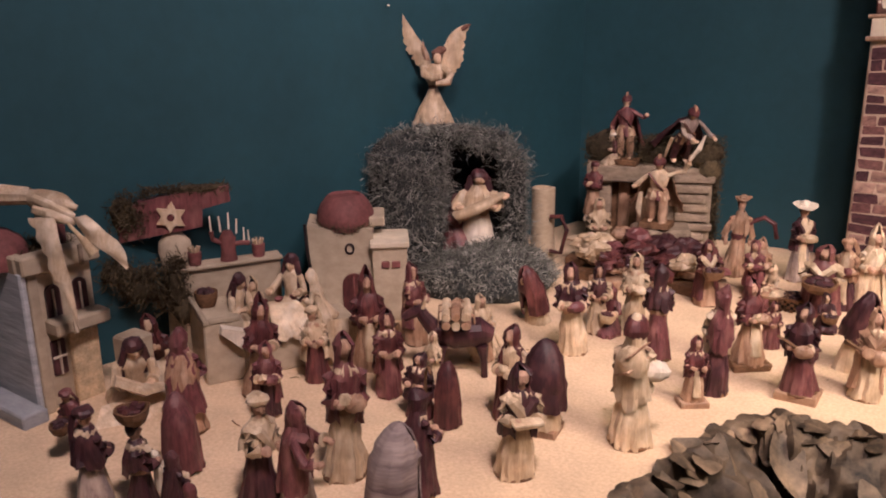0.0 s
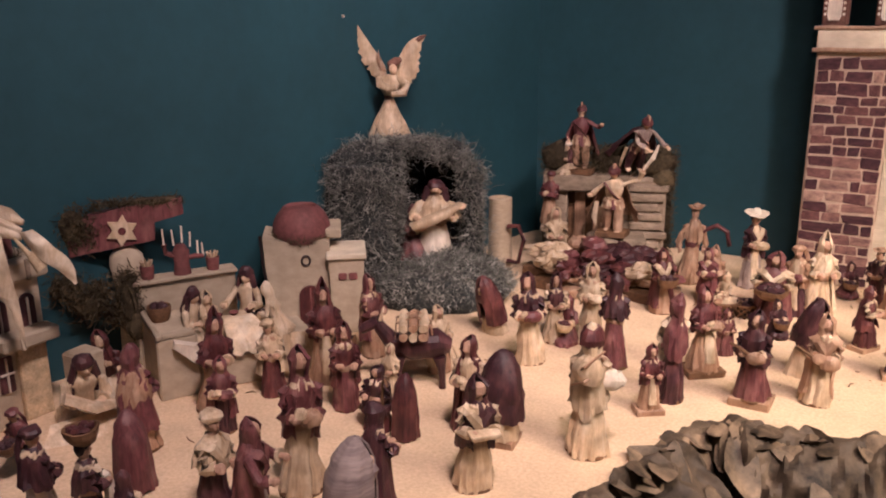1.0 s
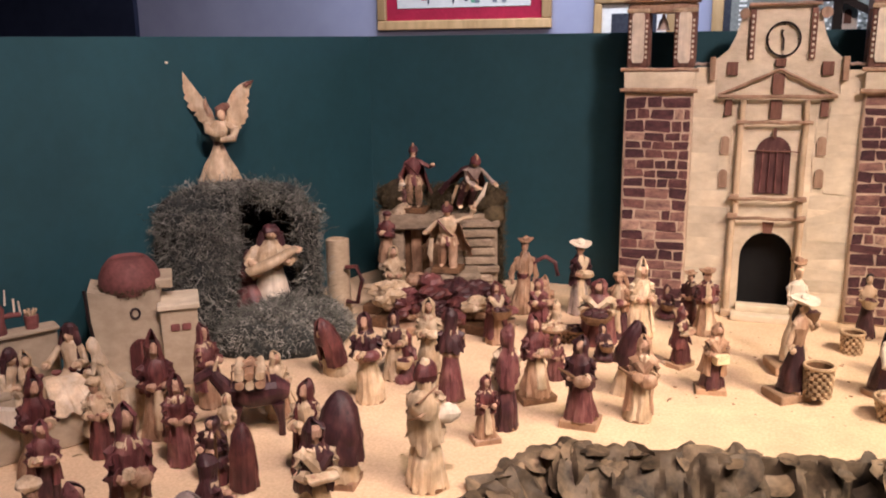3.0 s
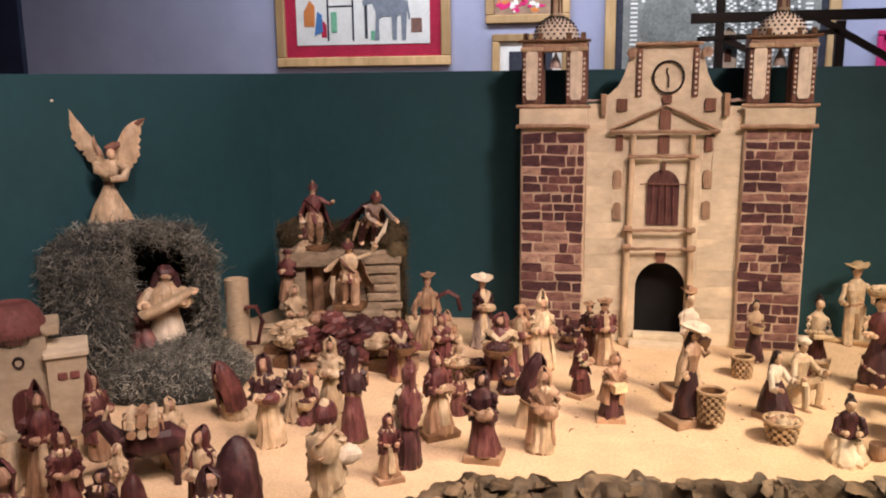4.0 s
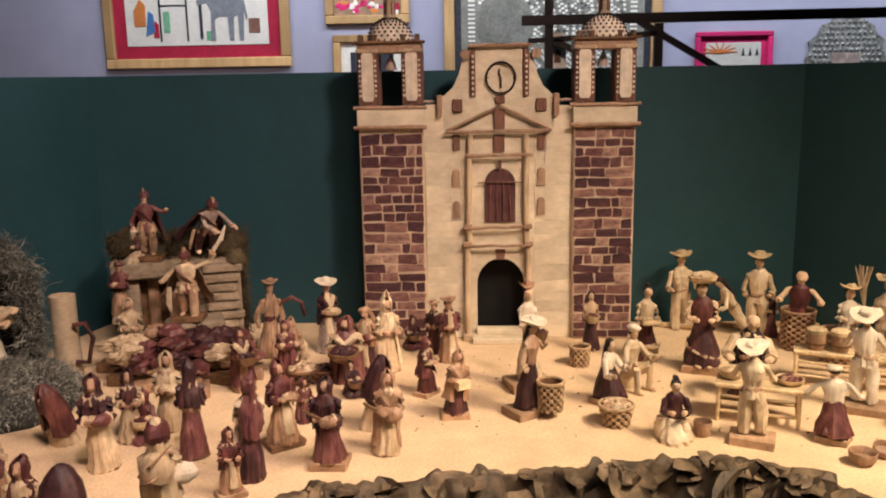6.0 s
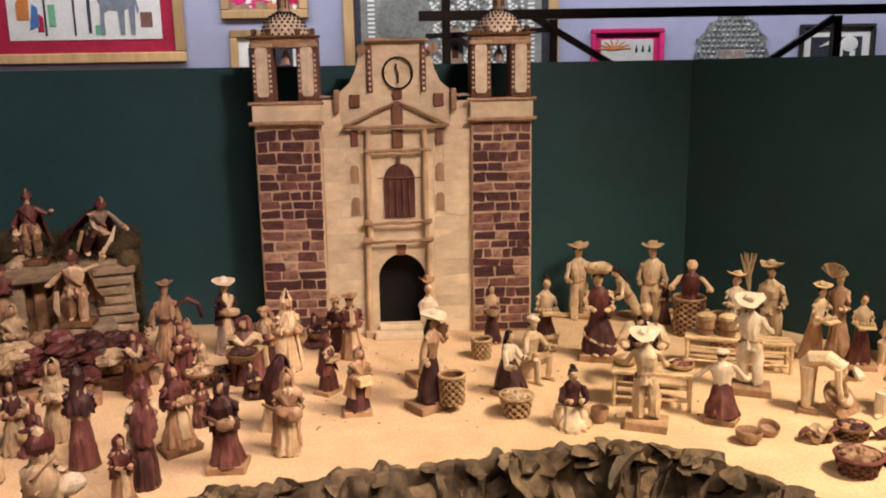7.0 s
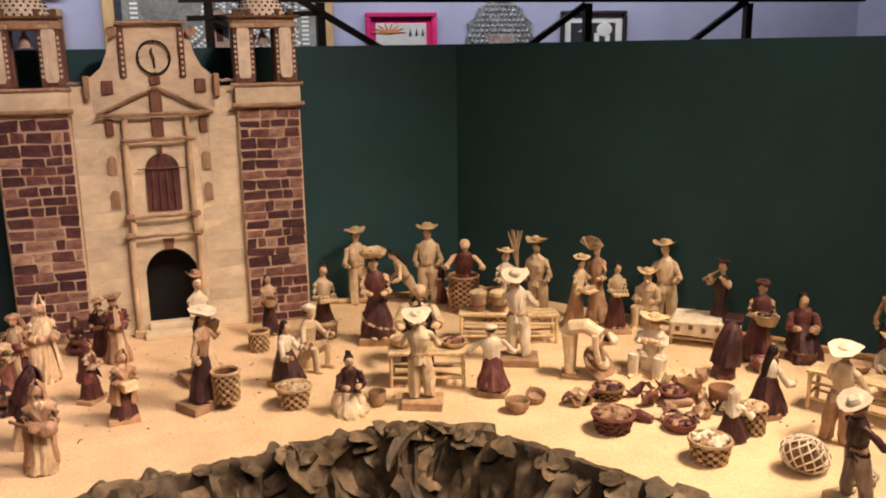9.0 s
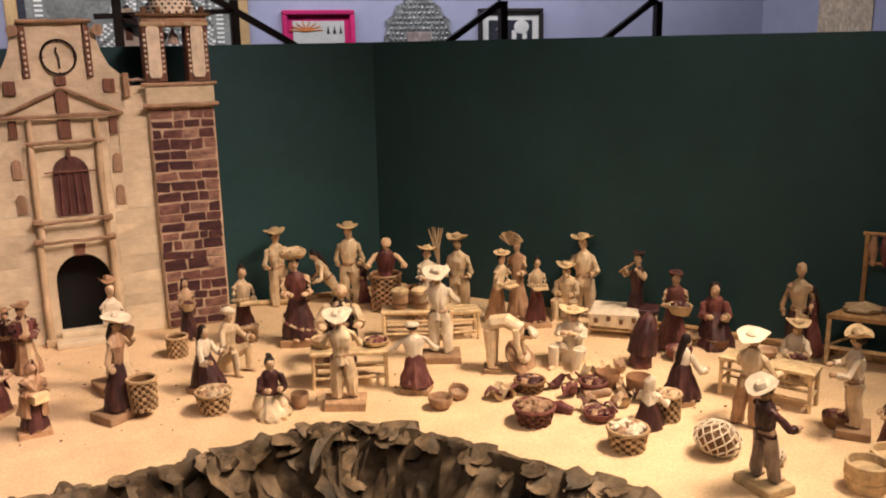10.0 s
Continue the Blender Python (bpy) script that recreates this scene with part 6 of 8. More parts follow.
small("window_bar", wn, lambda q: (q.box((0.040, -0.005, 0.092), (0.0035, 0.004, 0.062), WHITE, 0.001), q.box((0.040, -0.005, 0.094), (0.0255, 0.0045, 0.004), WHITE, 0.001)), smooth=False)
small("door", house, lambda q: q.box((0.086, -0.003, 0.068), (0.052, 0.012, 0.136), STRAW, 0.002), "pale wooden door", smooth=False)
q = Mesh(51)
threads(q, 1300, lambda R: ((R.uniform(0.0, 0.12), R.uniform(0.0, 0.10), 0.252 + R.uniform(0, 0.03)), (R.uniform(-1, 1), R.uniform(-1, 1), 0.8)), 0.02, GREEN, 0.0014)
tagged(q.done("moss_threads", house, "dried moss on the roof", smooth=False), kind="stuff")
jar = thing("clay_dome", pose(-1.480, -1.49, 0.255), "maroon clay dome on the house roof", "dome")
small("bowl", jar, lambda q: q.lathe([(0, 0.052, 0.052), (0.02, 0.055, 0.055), (0.045, 0.045, 0.045), (0.06, 0.025, 0.025), (0.062, 0.002, 0.002)], CLAY, 24))
pot = thing("clay_pot", pose(-1.445, -1.40, 0.255), "dark red clay pot on the house roof", "pot")
small("body", pot, lambda q: q.lathe([(0, 0.016, 0.016), (0.04, 0.018, 0.018), (0.085, 0.016, 0.016), (0.085, 0.012, 0.012), (0.07, 0.011, 0.011)], CLAY, 16))
blk = thing("stool_block", pose(-1.345, -1.345, 0), "pale block behind the seated woman", "block")
small("block", blk, lambda q: q.box((0, 0, 0.055), (0.05, 0.05, 0.11), HOUSEWALL, 0.004), smooth=False)

# ---- market goods ----
ORANGE = mat("orange_clay", (0.33, 0.165, 0.085), (0.46, 0.25, 0.14), 90, (1, 1, 1), 0.7, 0.2)
WEAVE = mat("woven_straw", (0.33, 0.22, 0.125), (0.54, 0.39, 0.24), 300, (1, 1, 1), 0.7, 0.4, island=0.22)


def basket(x, y, r, h, label, fill=None, rot=0, weave=(WEAVE, DARKWOOD), z=0.0, flare=1.25, name="basket"):
    """A woven basket: staves and rings that pass over and under one another."""
    b = thing(name, pose(x, y, z, 0, 0, rot), label, "basket")
    n, rows = 22, max(4, int(h / 0.0075))
    q = Mesh(int(x * 1000) % 97)
    q.lathe([(0.002, r * 0.93 / flare, r * 0.93 / flare), (h * 0.5, r * 0.93 * (1 + flare) / (2 * flare), r * 0.93 * (1 + flare) / (2 * flare)), (h * 0.97, r * 0.93, r * 0.93), (h * 0.97, r * 0.86, r * 0.86), (h * 0.6, r * 0.8, r * 0.8)], weave[1], n)
    q.done("lining", b)
    q = Mesh(3)
    for i in range(rows):
        zz = h * (i + 0.5) / rows
        rr = r * (1 / flare + (1 - 1 / flare) * zz / h)
        for j in range(n):
            if (i + j) % 2:
                a = 2 * math.pi * (j + 0.5) / n
                q.T = Matrix.Translation((rr * math.cos(a), rr * math.sin(a), zz)) @ Matrix.Rotation(a, 4, "Z")
                q.box((0, 0, 0), (0.004, 2 * math.pi * rr / n * 1.12, h / rows * 0.9), weave[0], 0.0009)
    q.T = Matrix()
    tagged(q.done("weave", b, "checkered straw weave", smooth=False), kind="stuff")
    q = Mesh(4)
    q.limb([(r * 1.02 * math.cos(a), r * 1.02 * math.sin(a), h) for a in [2 * math.pi * k / 24 for k in range(25)]], [0.0035] * 25, weave[0], 6)
    q.done("rim", b)
    if fill:
        q = Mesh(5)
        for k in range(16):
            a, d = k * 2.4, r * 0.8 * math.sqrt(k / 16)
            q.ball((d * math.cos(a), d * math.sin(a), h * 0.98 - 0.15 * d + 0.004), (r * 0.30 * (0.7 + 0.6 * ((k * 0.618) % 1)), r * 0.24, r * 0.2), fill if k % 4 else TAN, 7, 0.28)
        tagged(q.done("filling", b), kind="stuff")
    return b


def bowl(x, y, r, h, label, material=CLAY, fill=None, tilt=0, z=0.0):
    b = thing("bowl", pose(x, y, z, tilt, 0, 0), label, "bowl")
    small("body", b, lambda q: q.lathe([(0, r * 0.6, r * 0.6), (h * 0.4, r * 0.92, r * 0.92), (h, r, r), (h * 1.05, r * 0.96, r * 0.96), (h * 0.95, r * 0.86, r * 0.86), (h * 0.5, r * 0.75, r * 0.75), (h * 0.3, r * 0.3, r * 0.3)], material, 22))
    if fill:
        q = Mesh(6)
        for k in range(14):
            a, d = k * 2.4, r * 0.72 * math.sqrt(k / 14)
            q.ball((d * math.cos(a), d * math.sin(a), h * 0.92), (r * 0.28 * (0.7 + 0.6 * ((k * 0.618) % 1)), r * 0.22, r * 0.18), fill if k % 4 else TAN, 7, 0.28)
        tagged(q.done("filling", b), kind="stuff")
    return b


def cane_table(x, y, rot, w, d, h, label, name="table", rungs=2):
    t = thing(name, pose(x, y, 0, 0, 0, rot), label, "table")
    n = max(4, int(d / 0.012))
    for k in range(n):
        small("slat", t, lambda q: q.box((0, -d / 2 + d * (k + 0.5) / n, h - 0.004), (w, d / n * 0.93, 0.007), STRAW, 0.0012), smooth=False)
    for sx in (-1, 1):
        for sy in (-1, 1):
            small("leg", t, lambda q: q.limb([(sx * (w / 2 - 0.006), sy * (d / 2 - 0.006), 0), (sx * (w / 2 - 0.007), sy * (d / 2 - 0.006), h - 0.007)], [0.0042, 0.0046], STRAW, 8))
    for k in range(rungs):
        z = h * (0.28 + 0.4 * k)
        for sy in (-1, 1):
            small("rung", t, lambda q: q.limb([(-w / 2 + 0.006, sy * (d / 2 - 0.006), z), (w / 2 - 0.006, sy * (d / 2 - 0.006), z)], [0.003, 0.003], STRAW, 7))
        for sx in (-1, 1):
            small("rung", t, lambda q: q.limb([(sx * (w / 2 - 0.006), -d / 2 + 0.006, z + 0.008), (sx * (w / 2 - 0.006), d / 2 - 0.006, z + 0.008)], [0.003, 0.003], STRAW, 7))
    return t


basket(0.092, -0.548, 0.027, 0.062, "tall checkered basket beside the woman", flare=1.1, z=0.0165)
basket(0.221, -0.584, 0.034, 0.042, "low checkered basket heaped with pale grain", CREAM, flare=1.35)
basket(0.188, -0.224, 0.024, 0.048, "tall woven basket by the church tower", flare=1.1)
basket(0.360, -0.190, 0.023, 0.040, "small woven basket filled with grain", CREAM, flare=1.15)
cane_table(0.512, -0.552, -18, 0.165, 0.080, 0.080, "straw-coloured cane market table")
bowl(0.568, -0.566, 0.028, 0.012, "flat tray of dark fruit on the cane table", STRAW, MAROON, z=0.080)
bowl(0.462, -0.530, 0.026, 0.020, "round pale loaf in a bowl on the cane table", STRAW, CREAM, z=0.080)
cane_table(0.742, -0.357, -22, 0.175, 0.065, 0.080, "cane bench carrying two tubs", "bench")
for k, x in enumerate((0.703, 0.749)):
    tb = thing("wooden_tub", pose(x, -0.342 - 0.018 * k, 0.080), "small brown tub with a straw lid on the bench", "tub", "tubs on the bench")
    small("body", tb, lambda q: q.lathe([(0, 0.017, 0.017), (0.02, 0.0205, 0.0205), (0.038, 0.019, 0.019)], TAN, 18))
    small("lid", tb, lambda q: q.lathe([(0.038, 0.022, 0.022), (0.046, 0.022, 0.022), (0.050, 0.016, 0.016), (0.052, 0.004, 0.004)], STRAW, 18), "straw lid")
    small("hoop", tb, lambda q: q.lathe([(0.012, 0.0205, 0.0205), (0.016, 0.021, 0.021)], DARKWOOD, 18))
basket(0.752, -0.092, 0.040, 0.100, "tall dark woven barrel in front of a woman", None, weave=(TAN, DARKWOOD), flare=1.05)
basket(0.800, -0.215, 0.036, 0.085, "wide woven basket behind the bench", None, weave=(TAN, DARKWOOD), flare=1.1)
cane_table(0.845, -0.390, -12, 0.085, 0.060, 0.075, "small straw-coloured cane table", "small_table")
bowl(0.634, -0.760, 0.025, 0.024, "small clay bowl on the sand", TAN)
bowl(0.686, -0.725, 0.021, 0.020, "small tipped clay bowl on the sand", TAN, None, 18)
hatp = thing("straw_hat", pose(0.885, -0.655, 0.0, 50, 0, 30), "broad straw hat lying on its side with a white crown", "hat")
small("brim", hatp, lambda q: q.lathe([(0, 0.044, 0.044, 0, 0.03), (0.004, 0.045, 0.045, 0, 0.03), (0.006, 0.020, 0.020, 0, 0.03)], TAN, 22))
small("crown", hatp, lambda q: q.ball((0, 0.03, 0.012), (0.018, 0.018, 0.012), WHITE, 12))

# low table under an embroidered cloth
lt = cane_table(1.215, -0.535, -40, 0.165, 0.085, 0.058, "low table covered with a pale embroidered cloth", "low_table", 1)
small("cloth", lt, lambda q: (q.box((-0.020, -0.002, 0.046), (0.120, 0.096, 0.042), WHITE, 0.006), q.crumple(0.004, 30)), "pale cloth with dark stitching", smooth=False)
small("stitching", lt, lambda q: [q.box((-0.06 + 0.03 * k, -0.052, 0.044 + 0.006 * (k % 2)), (0.010, 0.003, 0.012), DARKWOOD, 0.001) for k in range(4)], smooth=False)
small("dark_goods", lt, lambda q: q.box((0.062, 0.0, 0.066), (0.045, 0.06, 0.012), PURPLE, 0.003), "dark folded goods", smooth=False)
bowl(1.225, -0.580, 0.020, 0.034, "small clay jar beside the low table", STRAW)

for x, y in ((0.300, -0.642), (0.338, -0.656)):
    jr = thing("jar", pose(x, y, 0), "cream husk jar standing before the sitting girl", "jar", "jars of the girl")
    small("body", jr, lambda q: (q.lathe([(0, 0.012, 0.012), (0.010, 0.0155, 0.0155), (0.026, 0.0145, 0.0145), (0.036, 0.009, 0.009), (0.041, 0.011, 0.011), (0.041, 0.007, 0.007), (0.034, 0.006, 0.006)], PALE, 16, 6, 0.03), q.crumple(0.0012, 60)))
bowl(0.380, -0.640, 0.018, 0.030, "round tan pot beside the sitting girl", TAN)
# the pots and baskets on the ground
basket(0.769, -0.898, 0.038, 0.034, "round clay-coloured basket on the sand", TAN, weave=(CLAY, DARKWOOD), flare=1.3)
basket(0.834, -0.760, 0.030, 0.024, "dark basket of purple ears", PURPLE, weave=(DARKWOOD, HAIR), flare=1.25)
basket(0.947, -0.823, 0.027, 0.024, "small dark basket with a handle", MAROON, weave=(CLAY, DARKWOOD), flare=1.3)
bowl(0.888, -0.937, 0.031, 0.018, "shallow brown dish of bundles", CLAY, MAROON)
bowl(1.022, -0.874, 0.027, 0.040, "round clay pot on the sand", ORANGE)
bowl(0.985, -0.818, 0.025, 0.036, "round clay pot on the sand", ORANGE)
basket(0.867, -1.060, 0.035, 0.038, "checkered basket with a white cloth", WHITE, flare=1.2)
basket(1.004, -0.991, 0.024, 0.052, "tall checkered basket beside a kneeling woman", CREAM, flare=1.05)
basket(1.322, -0.672, 0.026, 0.022, "flat basket standing by the stall", CREAM, flare=1.3)
bowl(1.225, -0.74, 0.030, 0.026, "bowl of small goods by the stall", CLAY, PINK)
bowl(1.345, -0.725, 0.027, 0.024, "dark bowl of small goods", DARKWOOD, MAROON)
wr = random.Random(9)
for k in range(5):
    ro = thing("husk_bundle", pose(0.80 + 0.05 * k + wr.uniform(-0.02, 0.02), -0.845 - 0.03 * (k % 3), 0.008, 0, 0, wr.uniform(0, 180)), "small bundle of folded husk lying on the sand", "bundle", "husk bundles")
    small("roll", ro, lambda q: (q.limb([(-0.028, 0, 0), (0, 0, 0.003), (0.028, 0, 0)], [0.008, 0.012, 0.007], wr.choice((CREAM, PINK, TAN)), 10), q.crumple(0.003, 60)), seed=k)


def net(x, y, r, h, label, tilt):
    t = thing("net_sack", pose(x, y, 0.0, 0, 0, 0), label, "sack")
    small("filling", t, lambda q: (q.ball((0, 0, h * 0.42), (r * 0.86, r * 0.70, h * 0.40), DARKWOOD, 14, 0.10)))
    q = Mesh(7)
    for k in range(13):
        for s in (-1, 1):
            pts = []
            for i in range(9):
                b = -1.45 + 2.9 * i / 8
                a = 2 * math.pi * k / 13 + s * i * 0.24
                pts.append((1.02 * r * math.cos(b) * math.cos(a), 0.85 * r * math.cos(b) * math.sin(a), h * 0.5 + h * 0.51 * math.sin(b)))
            q.limb(pts, [0.0015] * 9, WHITE, 5)
    q.done("net", t, "straw cord net")
    t.matrix_basis = t.matrix_basis @ pose(0, 0, 0, 0, tilt, 0)
    return t


net(0.983, -1.142, 0.044, 0.062, "slumped cord net half full of gourds", 24)
net(1.053, -1.213, 0.022, 0.030, "small cord net of gourds", 0)
cane_table(1.240, -0.998, -60, 0.185, 0.062, 0.082, "cane table beside the men with hats")
bowl(1.250, -0.975, 0.024, 0.014, "small dish on the cane table", TAN, z=0.082)
bowl(1.262, -1.150, 0.026, 0.026, "striped round gourd bowl on the sand", DARKWOOD, PINK)
for k, (x, y) in enumerate(((1.128, -1.335), (1.195, -1.325))):
    tb = thing("wooden_tub", pose(x, y, 0), "pale wooden tub with a rolled rim on the sand", "tub", "wooden tubs")
    small("body", tb, lambda q: q.lathe([(0, 0.030, 0.030), (0.018, 0.033, 0.033), (0.020, 0.031, 0.031), (0.023, 0.034, 0.034), (0.046, 0.034, 0.034), (0.047, 0.029, 0.029), (0.034, 0.027, 0.027)], STRAW, 24))
# stall with hanging goods beside the screen
stall = thing("market_stall", pose(1.535, -0.872, 0, 0, 0, -52), "cane market stall with goods hung from a bar", "stall")
for x in (0.055, 0.275):
    small("post", stall, lambda q: q.box((x, 0.045, 0.142), (0.010, 0.010, 0.284), WOOD, 0.002), smooth=False)
for x in (0.0, 0.27):
    small("front_leg", stall, lambda q: q.box((x, -0.055, 0.054), (0.009, 0.009, 0.108), STRAW, 0.002), smooth=False)
    small("side_rail", stall, lambda q: q.limb([(x, -0.055, 0.045), (x + 0.05, 0.04, 0.045)], [0.0032, 0.0032], STRAW, 7))
small("counter", stall, lambda q: q.add([(-0.006, -0.062, 0.108), (0.29, -0.062, 0.108), (0.29, 0.05, 0.108), (0.045, 0.05, 0.108), (-0.006, -0.062, 0.117), (0.29, -0.062, 0.117), (0.29, 0.05, 0.117), (0.045, 0.05, 0.117)],
                                        [(0, 3, 2, 1), (4, 5, 6, 7), (0, 1, 5, 4), (1, 2, 6, 5), (2, 3, 7, 6), (3, 0, 4, 7)], WOOD), "pale counter", smooth=False)
small("bar", stall, lambda q: q.box((0.165, 0.045, 0.280), (0.24, 0.008, 0.008), WOOD, 0.002), smooth=False)
small("middle_rail", stall, lambda q: q.box((0.165, 0.045, 0.215), (0.21, 0.005, 0.005), WOOD), smooth=False)
small("low_rail", stall, lambda q: q.box((0.135, -0.055, 0.042), (0.26, 0.006, 0.006), STRAW), smooth=False)
for k in range(9):
    small("hanging_ear", stall, lambda q: q.limb([(0.068 + 0.022 * k, 0.036, 0.276), (0.068 + 0.022 * k, 0.032, 0.250), (0.070 + 0.022 * k, 0.034, 0.212)], [0.005, 0.010, 0.004], PINK if k % 3 == 1 else TAN, 7), seed=k)
for x, w, mt in ((0.06, 0.040, CREAM), (0.135, 0.035, GREY), (0.205, 0.038, CREAM)):
    small("heap", stall, lambda q: (q.ball((x, -0.005, 0.122), (w, 0.035, 0.013), mt, 14, 0.15), q.crumple(0.004, 60)), "heap of goods on the counter", seed=int(x * 100))
# driftwood and reed strips along the foot of the screen
for k in range(9):
    a, b = ((0.40 + 0.055 * k, 0.118 - 0.02 * (k % 3)), (0.52 + 0.05 * k, 0.105 - 0.03 * ((k + 1) % 3)))
    rw = thing("reed_strip", pose((a[0] + b[0]) / 2, (a[1] + b[1]) / 2, 0.007, 0, 0, math.degrees(math.atan2(b[1] - a[1], b[0] - a[0]))), "flat reed strip lying along the foot of the screen", "reed", "reed strips")
    small("strip", rw, lambda q: (q.box((0, 0, 0), (0.12, 0.016, 0.012), WOOD if k % 2 else STRAW, 0.003), q.crumple(0.003, 30)), seed=k, smooth=False)
for k in range(7):
    t = k / 6
    rw = thing("reed_strip", pose(1.28 + 0.36 * t, -0.48 - 0.50 * t, 0.008, 0, 0, -53 + wr.uniform(-6, 6)), "flat reed strip lying along the foot of the screen", "reed", "reed strips")
    small("strip", rw, lambda q: (q.box((0, 0, 0), (0.13, 0.016, 0.014), WOOD, 0.003), q.crumple(0.003, 30)), seed=k, smooth=False)
# hoop of bent cane between the two men left of the church
hoop = thing("cane_hoop", pose(-0.545, -0.13, 0, 0, 0, 10), "arched hoop of bent dark cane", "hoop")
small("arch", hoop, lambda q: q.limb([(-0.035, 0, 0.0), (-0.034, 0, 0.09), (-0.02, 0, 0.135), (0.01, 0, 0.15), (0.035, 0, 0.135), (0.042, 0, 0.10)], [0.006] * 6, MAROON, 8))

# ---- pictures on the gallery wall and the timber frame behind the screen ----
OAK = mat("oak_frame", (0.42, 0.25, 0.10), (0.60, 0.38, 0.18), 20, (1, 1, 0.2), 0.5, 0.15, 0.2)
CRIMSON = mat("crimson_cloth", (0.30, 0.010, 0.035), (0.40, 0.018, 0.05), 60, (1, 1, 1), 0.8, 0.2, 0.15)
MAGENTA = mat("magenta_frame", (0.50, 0.015, 0.11), (0.62, 0.025, 0.15), 60, (1, 1, 1), 0.6, 0.1, 0.1)
CLOTH = mat("white_cloth", (0.66, 0.62, 0.55), (0.76, 0.72, 0.64), 80, (1, 1, 1), 0.85, 0.2, 0.08)
TIMBER = mat("black_timber", (0.012, 0.008, 0.007), (0.03, 0.02, 0.017), 20, (0.2, 1, 1), 0.6, 0.2, 0.3)
INK = mat("dark_stitch", (0.02, 0.02, 0.03), (0.05, 0.05, 0.06), 50, (1, 1, 1), 0.8, 0.1, 0.1)
DONKEY = mat("grey_stitch", (0.13, 0.14, 0.16), (0.20, 0.21, 0.23), 50, (1, 1, 1), 0.8, 0.1, 0.1)
ORANGE = mat("orange_stitch", (0.55, 0.17, 0.04), (0.62, 0.22, 0.06), 50, (1, 1, 1), 0.8, 0.1, 0.1)
BLUE = mat("blue_stitch", (0.07, 0.18, 0.42), (0.10, 0.24, 0.5), 50, (1, 1, 1), 0.8, 0.1, 0.1)
LEAF = mat("green_stitch", (0.10, 0.28, 0.16), (0.2, 0.42, 0.25), 50, (1, 1, 1), 0.8, 0.1, 0.1)
LINEN = mat("grey_linen", (0.17, 0.165, 0.14), (0.30, 0.29, 0.25), 70, (1, 1, 1), 0.85, 0.3, 0.25)
SILVER = mat("beaten_tin", (0.10, 0.10, 0.09), (0.46, 0.45, 0.42), 55, (1, 1, 1), 0.45, 0.9, 0.4, metal=0.6, fine=3)
Y0 = 2.405


def picture(x0, x1, z0, z1, band, frame_material, mount, label, name="framed_picture", mount_w=0.0, ground=None, y=Y0):
    t = thing(name, pose((x0 + x1) / 2, y, z0), label, "picture")
    w, h = x1 - x0, z1 - z0
    for nm, c, s in (("frame_rail", (0, -0.012, band / 2), (w, 0.03, band)), ("frame_rail", (0, -0.012, h - band / 2), (w, 0.03, band)), ("frame_stile", (-w / 2 + band / 2, -0.012, h / 2), (band, 0.03, h - 2 * band)), ("frame_stile", (w / 2 - band / 2, -0.012, h / 2), (band, 0.03, h - 2 * band))):
        small(nm, t, lambda q: q.box(c, s, frame_material, 0.005), smooth=False)
    small("mount", t, lambda q: q.box((0, 0.004, h / 2), (w - 2 * band + 0.004, 0.012, h - 2 * band + 0.004), mount), smooth=False)
    if ground:
        small("picture_ground", t, lambda q: q.box((0, -0.004, h / 2), (w - 2 * band - 2 * mount_w, 0.006, h - 2 * band - 2 * mount_w), ground, 0.002), smooth=False)
    return t


def motif(t, fn, name="motif", label=""):
    return small(name, t, fn, label, smooth=False)


# the embroidered picture of a stable with a donkey
p = picture(-2.06, -1.06, 0.762, 1.52, 0.052, OAK, CRIMSON, "embroidered cloth with a stable and a donkey in an oak frame", mount_w=0.065, ground=CLOTH)
DONKEY_SHAPE = [(0.075, 0.14), (0.098, 0.14), (0.10, 0.25), (0.125, 0.265), (0.17, 0.262), (0.175, 0.14), (0.198, 0.14), (0.203, 0.262), (0.225, 0.275), (0.228, 0.14), (0.250, 0.14), (0.258, 0.30), (0.268, 0.24), (0.276, 0.26), (0.262, 0.345), (0.20, 0.362), (0.12, 0.352), (0.085, 0.385), (0.078, 0.43), (0.064, 0.395), (0.052, 0.43), (0.050, 0.39), (0.005, 0.345), (0.012, 0.322), (0.062, 0.335), (0.082, 0.29)]
motif(p, lambda q: q.prism(DONKEY_SHAPE, -0.0105, -0.007, DONKEY), "donkey_motif", "grey stitched donkey")
motif(p, lambda q: (q.box((-0.195, -0.0085, 0.255), (0.010, 0.003, 0.23), INK), q.box((-0.05, -0.0085, 0.255), (0.010, 0.003, 0.23), INK), q.box((-0.12, -0.0085, 0.375), (0.24, 0.003, 0.012), INK), q.box((-0.12, -0.0085, 0.415), (0.27, 0.003, 0.012), INK), q.box((-0.12, -0.0085, 0.455), (0.22, 0.003, 0.012), INK), q.box((-0.12, -0.0085, 0.325), (0.15, 0.003, 0.008), INK)), "stable_motif", "dark stitched stable")
motif(p, lambda q: q.prism([(-0.335, 0.22), (-0.275, 0.22), (-0.27, 0.33), (-0.30, 0.36), (-0.335, 0.30)], -0.0105, -0.007, ORANGE), "robe_motif")
motif(p, lambda q: q.prism([(-0.275, 0.17), (-0.225, 0.19), (-0.23, 0.28), (-0.255, 0.30)], -0.0115, -0.007, BLUE), "robe_motif")
motif(p, lambda q: q.prism([(-0.235, 0.16), (-0.205, 0.16), (-0.205, 0.23), (-0.225, 0.25)], -0.0105, -0.007, CRIMSON), "robe_motif")
